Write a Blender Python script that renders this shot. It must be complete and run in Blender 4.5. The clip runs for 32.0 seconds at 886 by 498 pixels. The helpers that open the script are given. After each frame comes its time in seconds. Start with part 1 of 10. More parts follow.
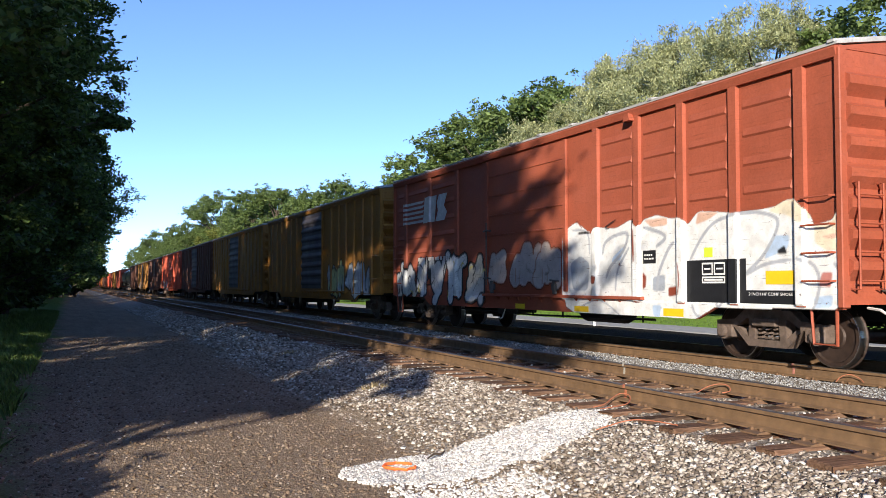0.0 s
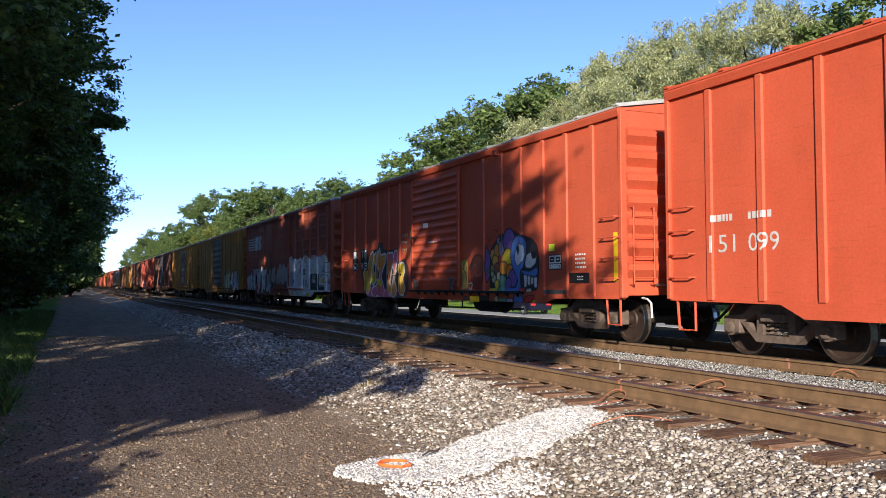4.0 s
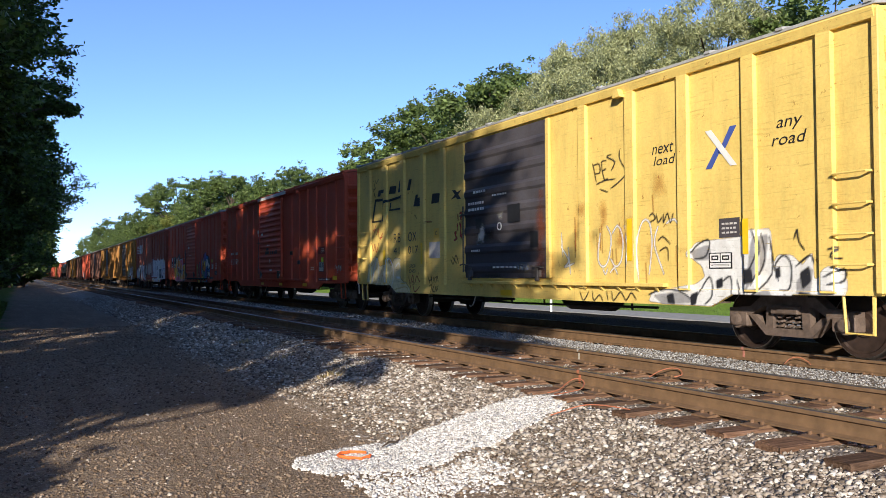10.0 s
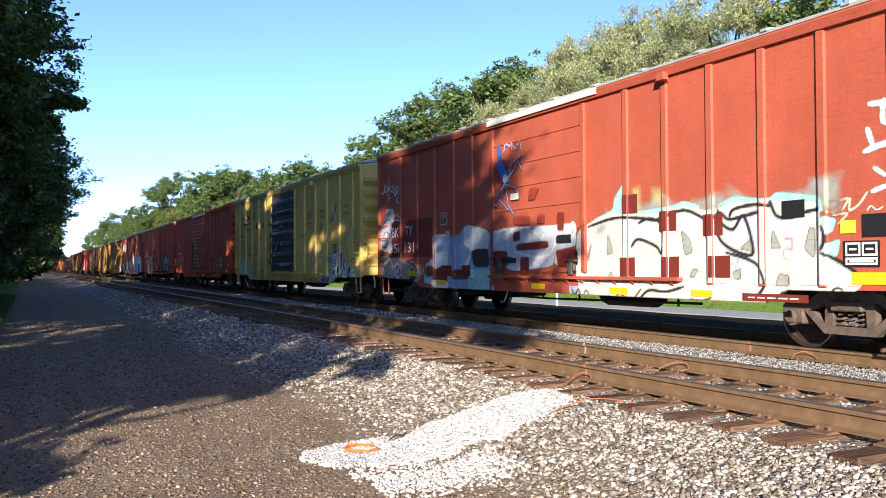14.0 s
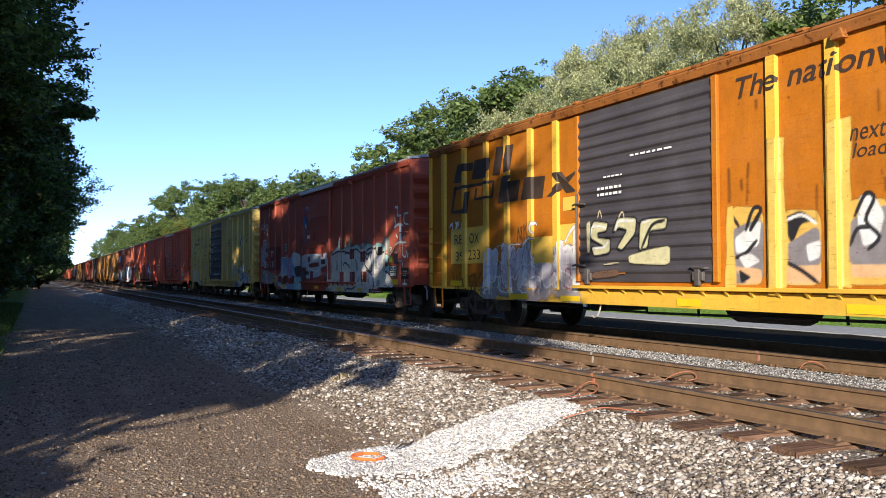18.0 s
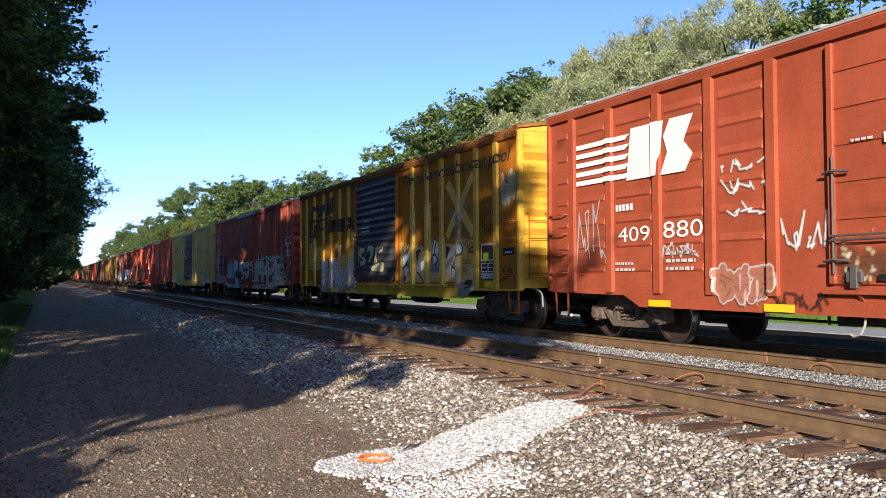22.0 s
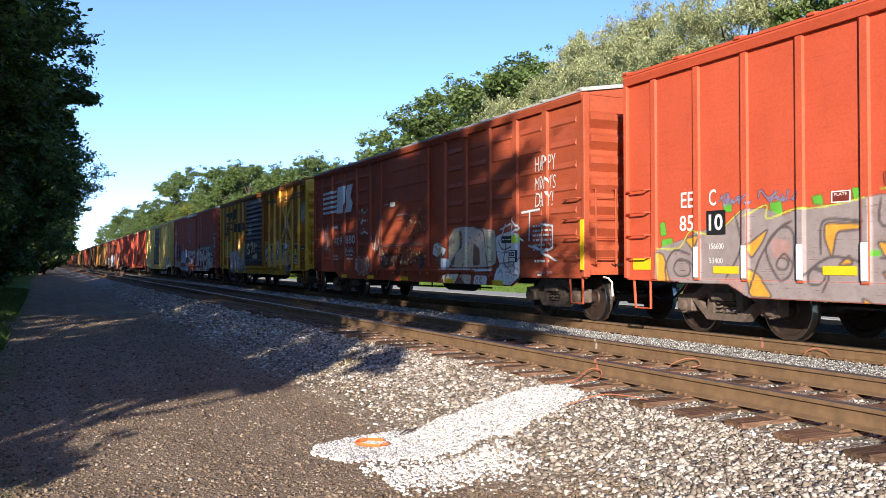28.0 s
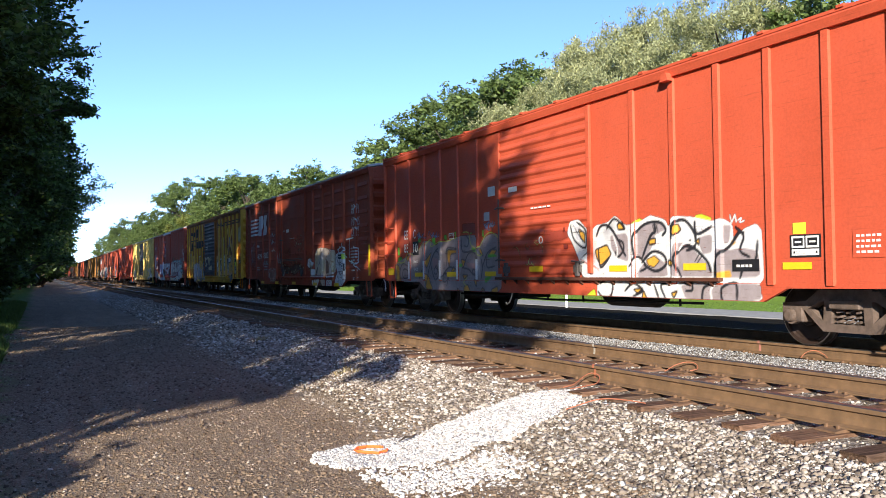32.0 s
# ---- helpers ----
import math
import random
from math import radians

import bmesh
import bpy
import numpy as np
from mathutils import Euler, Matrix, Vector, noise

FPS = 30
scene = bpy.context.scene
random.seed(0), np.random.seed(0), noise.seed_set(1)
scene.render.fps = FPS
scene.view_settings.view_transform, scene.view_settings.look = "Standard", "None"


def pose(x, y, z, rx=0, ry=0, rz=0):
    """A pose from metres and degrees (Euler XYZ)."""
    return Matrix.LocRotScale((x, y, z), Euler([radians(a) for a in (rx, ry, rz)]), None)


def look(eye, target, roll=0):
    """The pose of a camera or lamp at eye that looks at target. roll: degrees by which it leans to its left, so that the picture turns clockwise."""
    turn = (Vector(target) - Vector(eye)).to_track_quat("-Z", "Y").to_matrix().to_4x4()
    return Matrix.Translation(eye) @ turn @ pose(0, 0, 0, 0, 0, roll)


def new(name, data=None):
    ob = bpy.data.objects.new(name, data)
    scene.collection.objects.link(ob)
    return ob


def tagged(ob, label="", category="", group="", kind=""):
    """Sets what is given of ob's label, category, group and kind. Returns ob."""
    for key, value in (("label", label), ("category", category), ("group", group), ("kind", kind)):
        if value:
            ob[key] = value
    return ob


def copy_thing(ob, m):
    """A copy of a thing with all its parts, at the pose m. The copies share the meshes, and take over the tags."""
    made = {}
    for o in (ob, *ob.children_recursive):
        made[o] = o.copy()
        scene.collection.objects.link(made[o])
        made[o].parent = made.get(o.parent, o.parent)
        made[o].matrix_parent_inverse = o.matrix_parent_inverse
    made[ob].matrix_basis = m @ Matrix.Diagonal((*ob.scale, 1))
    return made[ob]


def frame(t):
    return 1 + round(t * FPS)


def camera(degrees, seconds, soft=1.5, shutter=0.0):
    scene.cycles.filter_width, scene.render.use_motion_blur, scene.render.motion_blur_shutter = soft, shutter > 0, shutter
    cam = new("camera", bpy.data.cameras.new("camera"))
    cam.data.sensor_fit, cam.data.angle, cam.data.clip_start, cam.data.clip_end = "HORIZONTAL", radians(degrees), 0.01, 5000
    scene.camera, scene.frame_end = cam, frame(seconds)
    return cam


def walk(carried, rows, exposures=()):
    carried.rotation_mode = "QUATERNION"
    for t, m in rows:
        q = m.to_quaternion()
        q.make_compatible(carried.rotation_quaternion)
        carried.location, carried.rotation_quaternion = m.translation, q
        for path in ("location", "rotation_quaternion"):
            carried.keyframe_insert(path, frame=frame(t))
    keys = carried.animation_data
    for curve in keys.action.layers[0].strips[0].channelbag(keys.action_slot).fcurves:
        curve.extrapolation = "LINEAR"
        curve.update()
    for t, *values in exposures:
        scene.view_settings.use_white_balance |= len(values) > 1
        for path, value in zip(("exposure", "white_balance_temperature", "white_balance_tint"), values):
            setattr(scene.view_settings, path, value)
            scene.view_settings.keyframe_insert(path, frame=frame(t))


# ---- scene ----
def view(x, y, z, yaw, pitch, roll):
    """A camera pose: yaw to the right of the track's direction, pitch upward, in degrees."""
    a, b = radians(yaw), radians(pitch)
    eye = Vector((x, y, z))
    return look(eye, eye + Vector((math.sin(a) * math.cos(b), math.cos(a) * math.cos(b), math.sin(b))) * 10, roll)


cam = camera(55.18, 32.0, soft=0.7)
PATH = [
    (0, view(-0.029, -0.008, 1.078, 23.641, 2.510, 0.111)),
    (0.5, view(-0.028, -0.014, 1.080, 23.536, 2.702, 0.014)),
    (1, view(-0.030, -0.021, 1.077, 23.563, 2.886, 0.079)),
    (1.5, view(-0.027, -0.022, 1.076, 23.525, 2.984, 0.147)),
    (2, view(-0.021, -0.024, 1.081, 23.596, 2.966, -0.114)),
    (2.5, view(-0.013, -0.026, 1.082, 23.664, 2.941, -0.462)),
    (3, view(-0.009, -0.025, 1.078, 23.818, 2.849, -0.443)),
    (3.5, view(-0.002, -0.015, 1.071, 23.821, 2.637, -0.282)),
    (5.5, view(-0.003, 0.013, 1.070, 24.242, 1.464, -0.014)),
    (6, view(-0.004, 0.017, 1.072, 24.383, 1.333, 0.310)),
    (6.5, view(-0.006, 0.015, 1.077, 24.632, 1.402, 0.524)),
    (7, view(-0.008, 0.011, 1.079, 25.025, 1.590, 0.480)),
    (7.5, view(-0.004, 0.015, 1.079, 25.354, 1.743, 0.410)),
    (8, view(0.001, 0.015, 1.077, 25.635, 1.742, 0.307)),
    (8.5, view(0.007, 0.016, 1.079, 25.900, 1.623, 0.221)),
    (9, view(0.011, 0.017, 1.082, 26.010, 1.541, -0.024)),
    (9.5, view(0.012, 0.008, 1.084, 26.235, 1.567, 0.057)),
    (10, view(0.020, 0.006, 1.082, 26.477, 1.633, -0.334)),
    (10.5, view(0.021, 0.003, 1.078, 26.692, 1.629, -0.328)),
    (11, view(0.028, 0.006, 1.080, 26.701, 1.510, -0.442)),
    (11.5, view(0.024, 0.010, 1.079, 26.645, 1.420, -0.441)),
    (12, view(0.014, 0.011, 1.072, 26.484, 1.411, -0.591)),
    (12.5, view(0.016, 0.004, 1.076, 26.282, 1.266, -0.588)),
    (13, view(0.014, 0.003, 1.075, 26.214, 1.144, -0.529)),
    (13.5, view(0.008, 0.009, 1.081, 26.146, 1.150, -0.382)),
    (14, view(0.005, 0.003, 1.079, 26.092, 1.233, -0.265)),
    (14.5, view(-0.000, -0.001, 1.080, 26.073, 1.394, -0.289)),
    (16.5, view(-0.005, -0.006, 1.078, 25.795, 1.941, -0.179)),
    (17, view(-0.003, -0.006, 1.076, 25.699, 1.933, -0.084)),
    (17.5, view(0.002, 0.001, 1.079, 25.630, 1.871, -0.205)),
    (18, view(0.002, 0.009, 1.072, 25.643, 1.853, -0.147)),
    (18.5, view(0.005, 0.007, 1.074, 25.598, 1.813, -0.078)),
    (19, view(-0.002, 0.003, 1.074, 25.523, 1.742, -0.096)),
    (19.5, view(0.003, -0.001, 1.076, 25.537, 1.736, -0.282)),
    (20, view(0.001, -0.011, 1.082, 25.573, 1.838, -0.108)),
    (20.5, view(-0.002, -0.012, 1.079, 25.520, 2.065, -0.215)),
    (21, view(0.002, -0.006, 1.074, 25.367, 2.118, -0.402)),
    (21.5, view(0.001, -0.004, 1.078, 25.279, 1.985, -0.329)),
    (22, view(0.001, -0.000, 1.077, 25.138, 1.921, -0.202)),
    (22.5, view(-0.006, 0.003, 1.076, 25.009, 1.865, 0.029)),
    (23, view(-0.006, 0.002, 1.075, 25.081, 1.890, 0.186)),
    (23.5, view(-0.008, 0.003, 1.076, 25.051, 1.881, 0.177)),
    (24, view(-0.006, 0.004, 1.074, 25.132, 1.802, 0.084)),
    (24.5, view(-0.001, 0.003, 1.074, 25.192, 1.686, 0.093)),
    (25, view(-0.000, 0.003, 1.074, 25.394, 1.703, -0.065)),
    (25.5, view(-0.002, -0.001, 1.074, 25.482, 1.710, -0.149)),
    (27.5, view(-0.002, 0.000, 1.076, 25.358, 1.060, 0.062)),
    (28, view(0.003, 0.004, 1.078, 25.357, 0.915, -0.097)),
    (28.5, view(0.006, 0.008, 1.077, 25.398, 0.840, -0.090)),
    (29, view(0.007, 0.021, 1.073, 25.507, 0.709, -0.126)),
    (29.5, view(0.006, 0.015, 1.073, 25.549, 0.690, -0.131)),
    (30, view(0.005, 0.010, 1.075, 25.592, 0.852, -0.213)),
    (30.5, view(0.002, -0.001, 1.073, 25.622, 1.026, -0.365)),
    (31, view(-0.003, -0.013, 1.073, 25.629, 1.182, -0.613)),
    (31.5, view(-0.004, -0.029, 1.067, 25.458, 1.364, -0.665)),
    (32, view(0.001, -0.038, 1.071, 25.467, 1.431, -0.790)),
]
walk(cam, PATH, [(0, 0.71), (6, 0.68), (8, 0.68), (9, 0.57), (10, 0.53), (12, 0.6), (13.3, 0.66), (13.8, 1.05), (14.1, 1.05), (14.5, 0.88), (16.5, 0.7), (19, 0.71), (22, 0.70), (24, 0.86), (28, 0.93), (32, 0.97)])

# ---- light ----
SUN_AZ, SUN_EL = 33.0, 17.0     # the way the light travels, degrees right of the track; height of the sun
world = bpy.data.worlds.new("sky")
scene.world = world
world.use_nodes = True
wn = world.node_tree
sky = wn.nodes.new("ShaderNodeTexSky")
sky.sky_type, sky.sun_disc = "NISHITA", False
sky.sun_elevation, sky.sun_rotation = radians(SUN_EL), radians(SUN_AZ + 180)
sky.air_density, sky.dust_density, sky.ozone_density, sky.altitude = 0.7, 0.0, 3.0, 1500
tint = wn.nodes.new("ShaderNodeMix")
tint.data_type, tint.blend_type = "RGBA", "MULTIPLY"
tint.inputs[0].default_value, tint.inputs[7].default_value = 1.0, (0.93, 0.95, 1.10, 1)      # clear, dry air
wn.links.new(sky.outputs[0], tint.inputs[6])
wn.links.new(tint.outputs[2], wn.nodes["Background"].inputs[0])
wn.nodes["Background"].inputs[1].default_value = 0.16
sun_data = bpy.data.lights.new("sun", "SUN")
sun_data.energy, sun_data.angle, sun_data.color = 5.0, radians(0.53), (1.0, 0.92, 0.80)
sun = new("sun", sun_data)
sun_way = Vector((math.sin(radians(SUN_AZ)) * math.cos(radians(SUN_EL)), math.cos(radians(SUN_AZ)) * math.cos(radians(SUN_EL)), -math.sin(radians(SUN_EL))))
sun.matrix_world = look((-20, -40, 40), Vector((-20, -40, 40)) + sun_way)

# ---- materials ----
def mat(name, base=(0.5, 0.5, 0.5), rough=0.7, metal=0.0):
    m = bpy.data.materials.new(name)
    m.use_nodes = True
    b = m.node_tree.nodes["Principled BSDF"]
    b.inputs["Base Color"].default_value = (*base, 1)
    b.inputs["Roughness"].default_value = rough
    b.inputs["Metallic"].default_value = metal
    if rough > 0.85:
        b.inputs["Specular IOR Level"].default_value = 0.12
    return m


def node(m, kind, **values):
    n = m.node_tree.nodes.new(kind)
    for key, value in values.items():
        n.inputs[key].default_value = value
    return n


def link(m, a, b):
    m.node_tree.links.new(a, b)


def coords(m, scale=(1, 1, 1), space="Object"):
    c = m.node_tree.nodes.new("ShaderNodeTexCoord")
    p = m.node_tree.nodes.new("ShaderNodeMapping")
    p.inputs["Scale"].default_value = scale
    link(m, c.outputs[space], p.inputs[0])
    return p.outputs[0]


def noise_of(m, vec, scale, detail=5, rough=0.6):
    n = node(m, "ShaderNodeTexNoise", Scale=scale, Detail=detail, Roughness=rough)
    link(m, vec, n.inputs["Vector"])
    return n.outputs[0]


def ramp(m, fac, stops):
    r = m.node_tree.nodes.new("ShaderNodeValToRGB")
    r.color_ramp.elements[0].position, r.color_ramp.elements[0].color = stops[0][0], (*stops[0][1], 1)
    r.color_ramp.elements[1].position, r.color_ramp.elements[1].color = stops[-1][0], (*stops[-1][1], 1)
    for at, col in stops[1:-1]:
        r.color_ramp.elements.new(at).color = (*col, 1)
    link(m, fac, r.inputs[0])
    return r.outputs[0]


def mix(m, fac, a, b, blend="MIX"):
    n = m.node_tree.nodes.new("ShaderNodeMix")
    n.data_type, n.blend_type = "RGBA", blend
    for at, v in ((0, fac), (6, a), (7, b)):
        if isinstance(v, (int, float)):
            n.inputs[at].default_value = v
        elif isinstance(v, tuple):
            n.inputs[at].default_value = (*v, 1)
        else:
            link(m, v, n.inputs[at])
    return n.outputs[2]


def bump(m, height, strength=0.3, distance=0.02):
    n = node(m, "ShaderNodeBump", Strength=strength, Distance=distance)
    link(m, height, n.inputs["Height"])
    link(m, n.outputs[0], m.node_tree.nodes["Principled BSDF"].inputs["Normal"])


def base(m, col):
    link(m, col, m.node_tree.nodes["Principled BSDF"].inputs["Base Color"])


def scaled(c, k):
    return tuple(min(1.0, v * k) for v in c)


def paint(name, col, rust=0.25, fade=0.2, rough=0.55, grime=0.55, rust_col=(0.10, 0.035, 0.012)):
    """Old car paint: sun-faded patches, grime run down the sheets, rust spots of uneven size."""
    m = mat(name, col, rough)
    m.node_tree.nodes["Principled BSDF"].inputs["Specular IOR Level"].default_value = 0.22
    v = coords(m)
    big = noise_of(m, v, 0.9, 4)
    run = noise_of(m, coords(m, (1.6, 1.6, 0.45)), 1.6, 7, 0.7)
    fine = noise_of(m, v, 26, 6, 0.7)
    c = ramp(m, big, [(0.3, scaled(col, 1 - fade)), (0.7, scaled(col, 1 + fade * 0.5))])
    dirt = ramp(m, run, [(0.48, (0, 0, 0)), (0.85, (min(1.0, grime * 0.9),) * 3)])
    c = mix(m, dirt, c, tuple(0.6 * a + 0.4 * b for a, b in zip(scaled(col, 0.45), (0.10, 0.06, 0.04))))
    thin = noise_of(m, coords(m, (1, 5, 0.22)), 3.0, 6, 0.75)
    c = mix(m, ramp(m, thin, [(0.60, (0, 0, 0)), (0.74, (grime * 0.7,) * 3)]), c, scaled(col, 0.4))
    scuff = noise_of(m, coords(m, (1, 0.4, 8)), 4.5, 7, 0.72)
    c = mix(m, ramp(m, scuff, [(0.56, (0, 0, 0)), (0.68, (0.25 + grime * 0.6,) * 3)]), c, tuple(0.55 * a + 0.45 * b for a, b in zip(scaled(col, 0.5), rust_col)))
    c = mix(m, ramp(m, scuff, [(0.28, (0.2 + grime * 0.3,) * 3), (0.38, (0, 0, 0))]), c, tuple(min(1.0, 0.8 * v + 0.08) for v in col))
    drip = noise_of(m, coords(m, (2.2, 11, 0.5)), 1.5, 6, 0.75)
    c = mix(m, ramp(m, drip, [(0.62, (0, 0, 0)), (0.72, (grime * 0.75,) * 3)]), c, rust_col)
    blotch = noise_of(m, coords(m, (1, 0.6, 1.6)), 1.7, 7, 0.7)
    c = mix(m, ramp(m, blotch, [(0.5, (0, 0, 0)), (0.62, (grime * 0.55,) * 3)]), c, tuple(min(1.0, 0.92 * v + 0.025) for v in col))
    spots = node(m, "ShaderNodeTexNoise", Scale=7.0, Detail=8.0, Roughness=0.75)
    link(m, v, spots.inputs["Vector"])
    edge = 0.72 - 0.2 * rust
    mask = ramp(m, spots.outputs[0], [(edge, (0, 0, 0)), (edge + 0.05, (1, 1, 1))])
    c = mix(m, mask, c, rust_col)
    c = mix(m, 0.12, c, ramp(m, fine, [(0.3, (0, 0, 0)), (0.7, (1, 1, 1))]), "OVERLAY")
    base(m, c)
    r = ramp(m, big, [(0.3, (rough - 0.1,) * 3), (0.7, (rough + 0.15,) * 3)])
    link(m, r, m.node_tree.nodes["Principled BSDF"].inputs["Roughness"])
    bump(m, noise_of(m, coords(m, (1, 0.8, 0.8)), 2.2, 5, 0.6), 0.3, 0.03)
    return m


def plain(name, col, rough=0.6, metal=0.0, vary=0.25, scale=8.0, relief=0.15):
    m = mat(name, col, rough, metal)
    v = coords(m)
    n = noise_of(m, v, scale, 6, 0.65)
    base(m, ramp(m, n, [(0.3, scaled(col, 1 - vary)), (0.7, scaled(col, 1 + vary))]))
    bump(m, noise_of(m, v, scale * 4, 4), relief, 0.01)
    return m


M_RED = paint("red_car_paint", (0.55, 0.098, 0.046), 0.0, 0.12, grime=0.22)
M_ORANGE_RED = paint("bright_red_car_paint", (0.57, 0.097, 0.045), -0.1, 0.1, grime=0.18)
M_BROWN_RED = paint("boxcar_red_paint", (0.36, 0.090, 0.048), 0.2, 0.16, grime=0.4)
M_OXIDE = paint("oxide_red_paint", (0.48, 0.105, 0.060), 0.1, 0.15, grime=0.3)
M_RUST_RED = paint("rusty_red_paint", (0.40, 0.082, 0.036), 0.35, 0.2, grime=0.5)
M_YELLOW = paint("pale_yellow_paint", (0.84, 0.60, 0.17), 0.45, 0.14, grime=0.5, rust_col=(0.33, 0.12, 0.02))
M_AMBER = paint("amber_yellow_paint", (0.50, 0.158, 0.011), 0.45, 0.25, grime=0.55, rust_col=(0.24, 0.06, 0.010))
M_RUSTY_AMBER = paint("rusty_eave_paint", (0.36, 0.13, 0.03), 0.8, 0.25, grime=0.8)
M_AMBER_LIGHT = paint("fresh_amber_paint", (0.78, 0.45, 0.055), 0.3, 0.15, grime=0.4, rust_col=(0.28, 0.08, 0.012))
M_AMBER_DARK = paint("dirty_amber_paint", (0.36, 0.16, 0.03), 0.6, 0.3)
M_BROWN = paint("dull_brown_paint", (0.13, 0.05, 0.03), 0.5, 0.3)
M_DARK = paint("dark_grey_door_paint", (0.075, 0.068, 0.075), 0.25, 0.3, 0.5)
M_BLACK = plain("black_underframe", (0.012, 0.011, 0.010), 0.75)
M_TANK = plain("black_tank_paint", (0.02, 0.02, 0.022), 0.35)
M_ROOF = paint("galvanised_roof", (0.42, 0.41, 0.39), 0.15, 0.2, 0.5)
M_TRUCK = plain("dusty_cast_steel", (0.125, 0.088, 0.068), 0.8, 0.0, 0.4, 9)
M_WHEEL = plain("rusty_wheel_steel", (0.05, 0.03, 0.022), 0.6, 0.3, 0.35)
M_TREAD = plain("polished_tread", (0.45, 0.43, 0.41), 0.3, 1.0, 0.15)
M_STEEL = plain("worn_bare_steel", (0.10, 0.085, 0.075), 0.7, 0.2)
M_DULL_STEEL = plain("pale_handle_steel", (0.45, 0.41, 0.34), 0.6, 0.2, 0.15)
M_WHITE = plain("white_paint", (0.80, 0.78, 0.74), 0.6, 0, 0.06)
M_BLK = plain("black_paint", (0.015, 0.015, 0.017), 0.5)
M_REFLECT = plain("yellow_reflector", (0.85, 0.55, 0.02), 0.35, 0, 0.06)
M_LIME = plain("lime_sticker", (0.65, 0.85, 0.05), 0.5, 0, 0.05)
M_BLUE = plain("blue_paint", (0.06, 0.1, 0.35), 0.6, 0, 0.1)


def ground_material():
    m = mat("gravel_ground", (0.2, 0.17, 0.14), 0.95)
    v = coords(m)
    sep = m.node_tree.nodes.new("ShaderNodeSeparateXYZ")
    warp = node(m, "ShaderNodeTexNoise", Scale=0.8, Detail=4.0)
    link(m, v, warp.inputs["Vector"])
    off = m.node_tree.nodes.new("ShaderNodeVectorMath")
    off.operation = "MULTIPLY_ADD"
    off.inputs[1].default_value, off.inputs[2].default_value = (1.6, 1.6, 0), (-0.8, -0.8, 0)
    link(m, warp.outputs[1], off.inputs[0])
    add = m.node_tree.nodes.new("ShaderNodeVectorMath")
    link(m, v, add.inputs[0]), link(m, off.outputs[0], add.inputs[1])
    link(m, add.outputs[0], sep.inputs[0])

    def band(a, b):
        n = m.node_tree.nodes.new("ShaderNodeMapRange")
        n.inputs["From Min"].default_value, n.inputs["From Max"].default_value = a, b
        link(m, sep.outputs[0], n.inputs[0])
        return n.outputs[0]
    vor = node(m, "ShaderNodeTexVoronoi", Scale=26.0)
    link(m, v, vor.inputs["Vector"])
    hue = m.node_tree.nodes.new("ShaderNodeSeparateColor")
    link(m, vor.outputs["Color"], hue.inputs[0])
    small = node(m, "ShaderNodeTexVoronoi", Scale=60.0)
    link(m, v, small.inputs["Vector"])
    hue2 = m.node_tree.nodes.new("ShaderNodeSeparateColor")
    link(m, small.outputs["Color"], hue2.inputs[0])
    fine = noise_of(m, v, 40, 6, 0.7)
    big = noise_of(m, v, 0.5, 4)
    path = mix(m, 0.55, ramp(m, fine, [(0.3, (0.15, 0.10, 0.065)), (0.75, (0.42, 0.30, 0.20))]),
               ramp(m, hue2.outputs[0], [(0.0, (0.13, 0.095, 0.068)), (0.7, (0.35, 0.265, 0.185)), (1.0, (0.58, 0.50, 0.40))]))
    ruts = noise_of(m, coords(m, (1.3, 0.10, 1)), 2.2, 5, 0.6)
    path = mix(m, ramp(m, ruts, [(0.40, (0, 0, 0)), (0.66, (0.4, 0.4, 0.4))]), path, (0.12, 0.082, 0.052))
    path = mix(m, ramp(m, big, [(0.4, (0, 0, 0)), (0.65, (0.5, 0.5, 0.5))]), path, (0.22, 0.155, 0.10))
    stone = ramp(m, hue.outputs[0], [(0.0, (0.11, 0.085, 0.065)), (0.55, (0.26, 0.215, 0.17)), (0.85, (0.38, 0.33, 0.275)), (1.0, (0.66, 0.62, 0.56))])
    grass = ramp(m, noise_of(m, v, 9, 6, 0.75), [(0.3, (0.05, 0.09, 0.016)), (0.7, (0.13, 0.21, 0.045))])
    lawn = ramp(m, noise_of(m, v, 3, 6, 0.75), [(0.3, (0.16, 0.28, 0.035)), (0.7, (0.27, 0.41, 0.07))])
    c = mix(m, band(-1.0, -0.3), grass, path)
    c = mix(m, band(3.0, 3.5), c, stone)
    # near-black ground colour stands in for the train's shadow, as far as the road
    train_shade = ramp(m, fine, [(0.3, (0.006, 0.005, 0.004)), (0.75, (0.018, 0.014, 0.010))])
    c = mix(m, band(11.6, 12.4), c, train_shade)
    c = mix(m, band(28.3, 29.0), c, lawn)
    base(m, c)
    hgt = mix(m, 0.5, vor.outputs["Distance"], small.outputs["Distance"])
    bump(m, hgt, 0.9, 0.03)
    return m


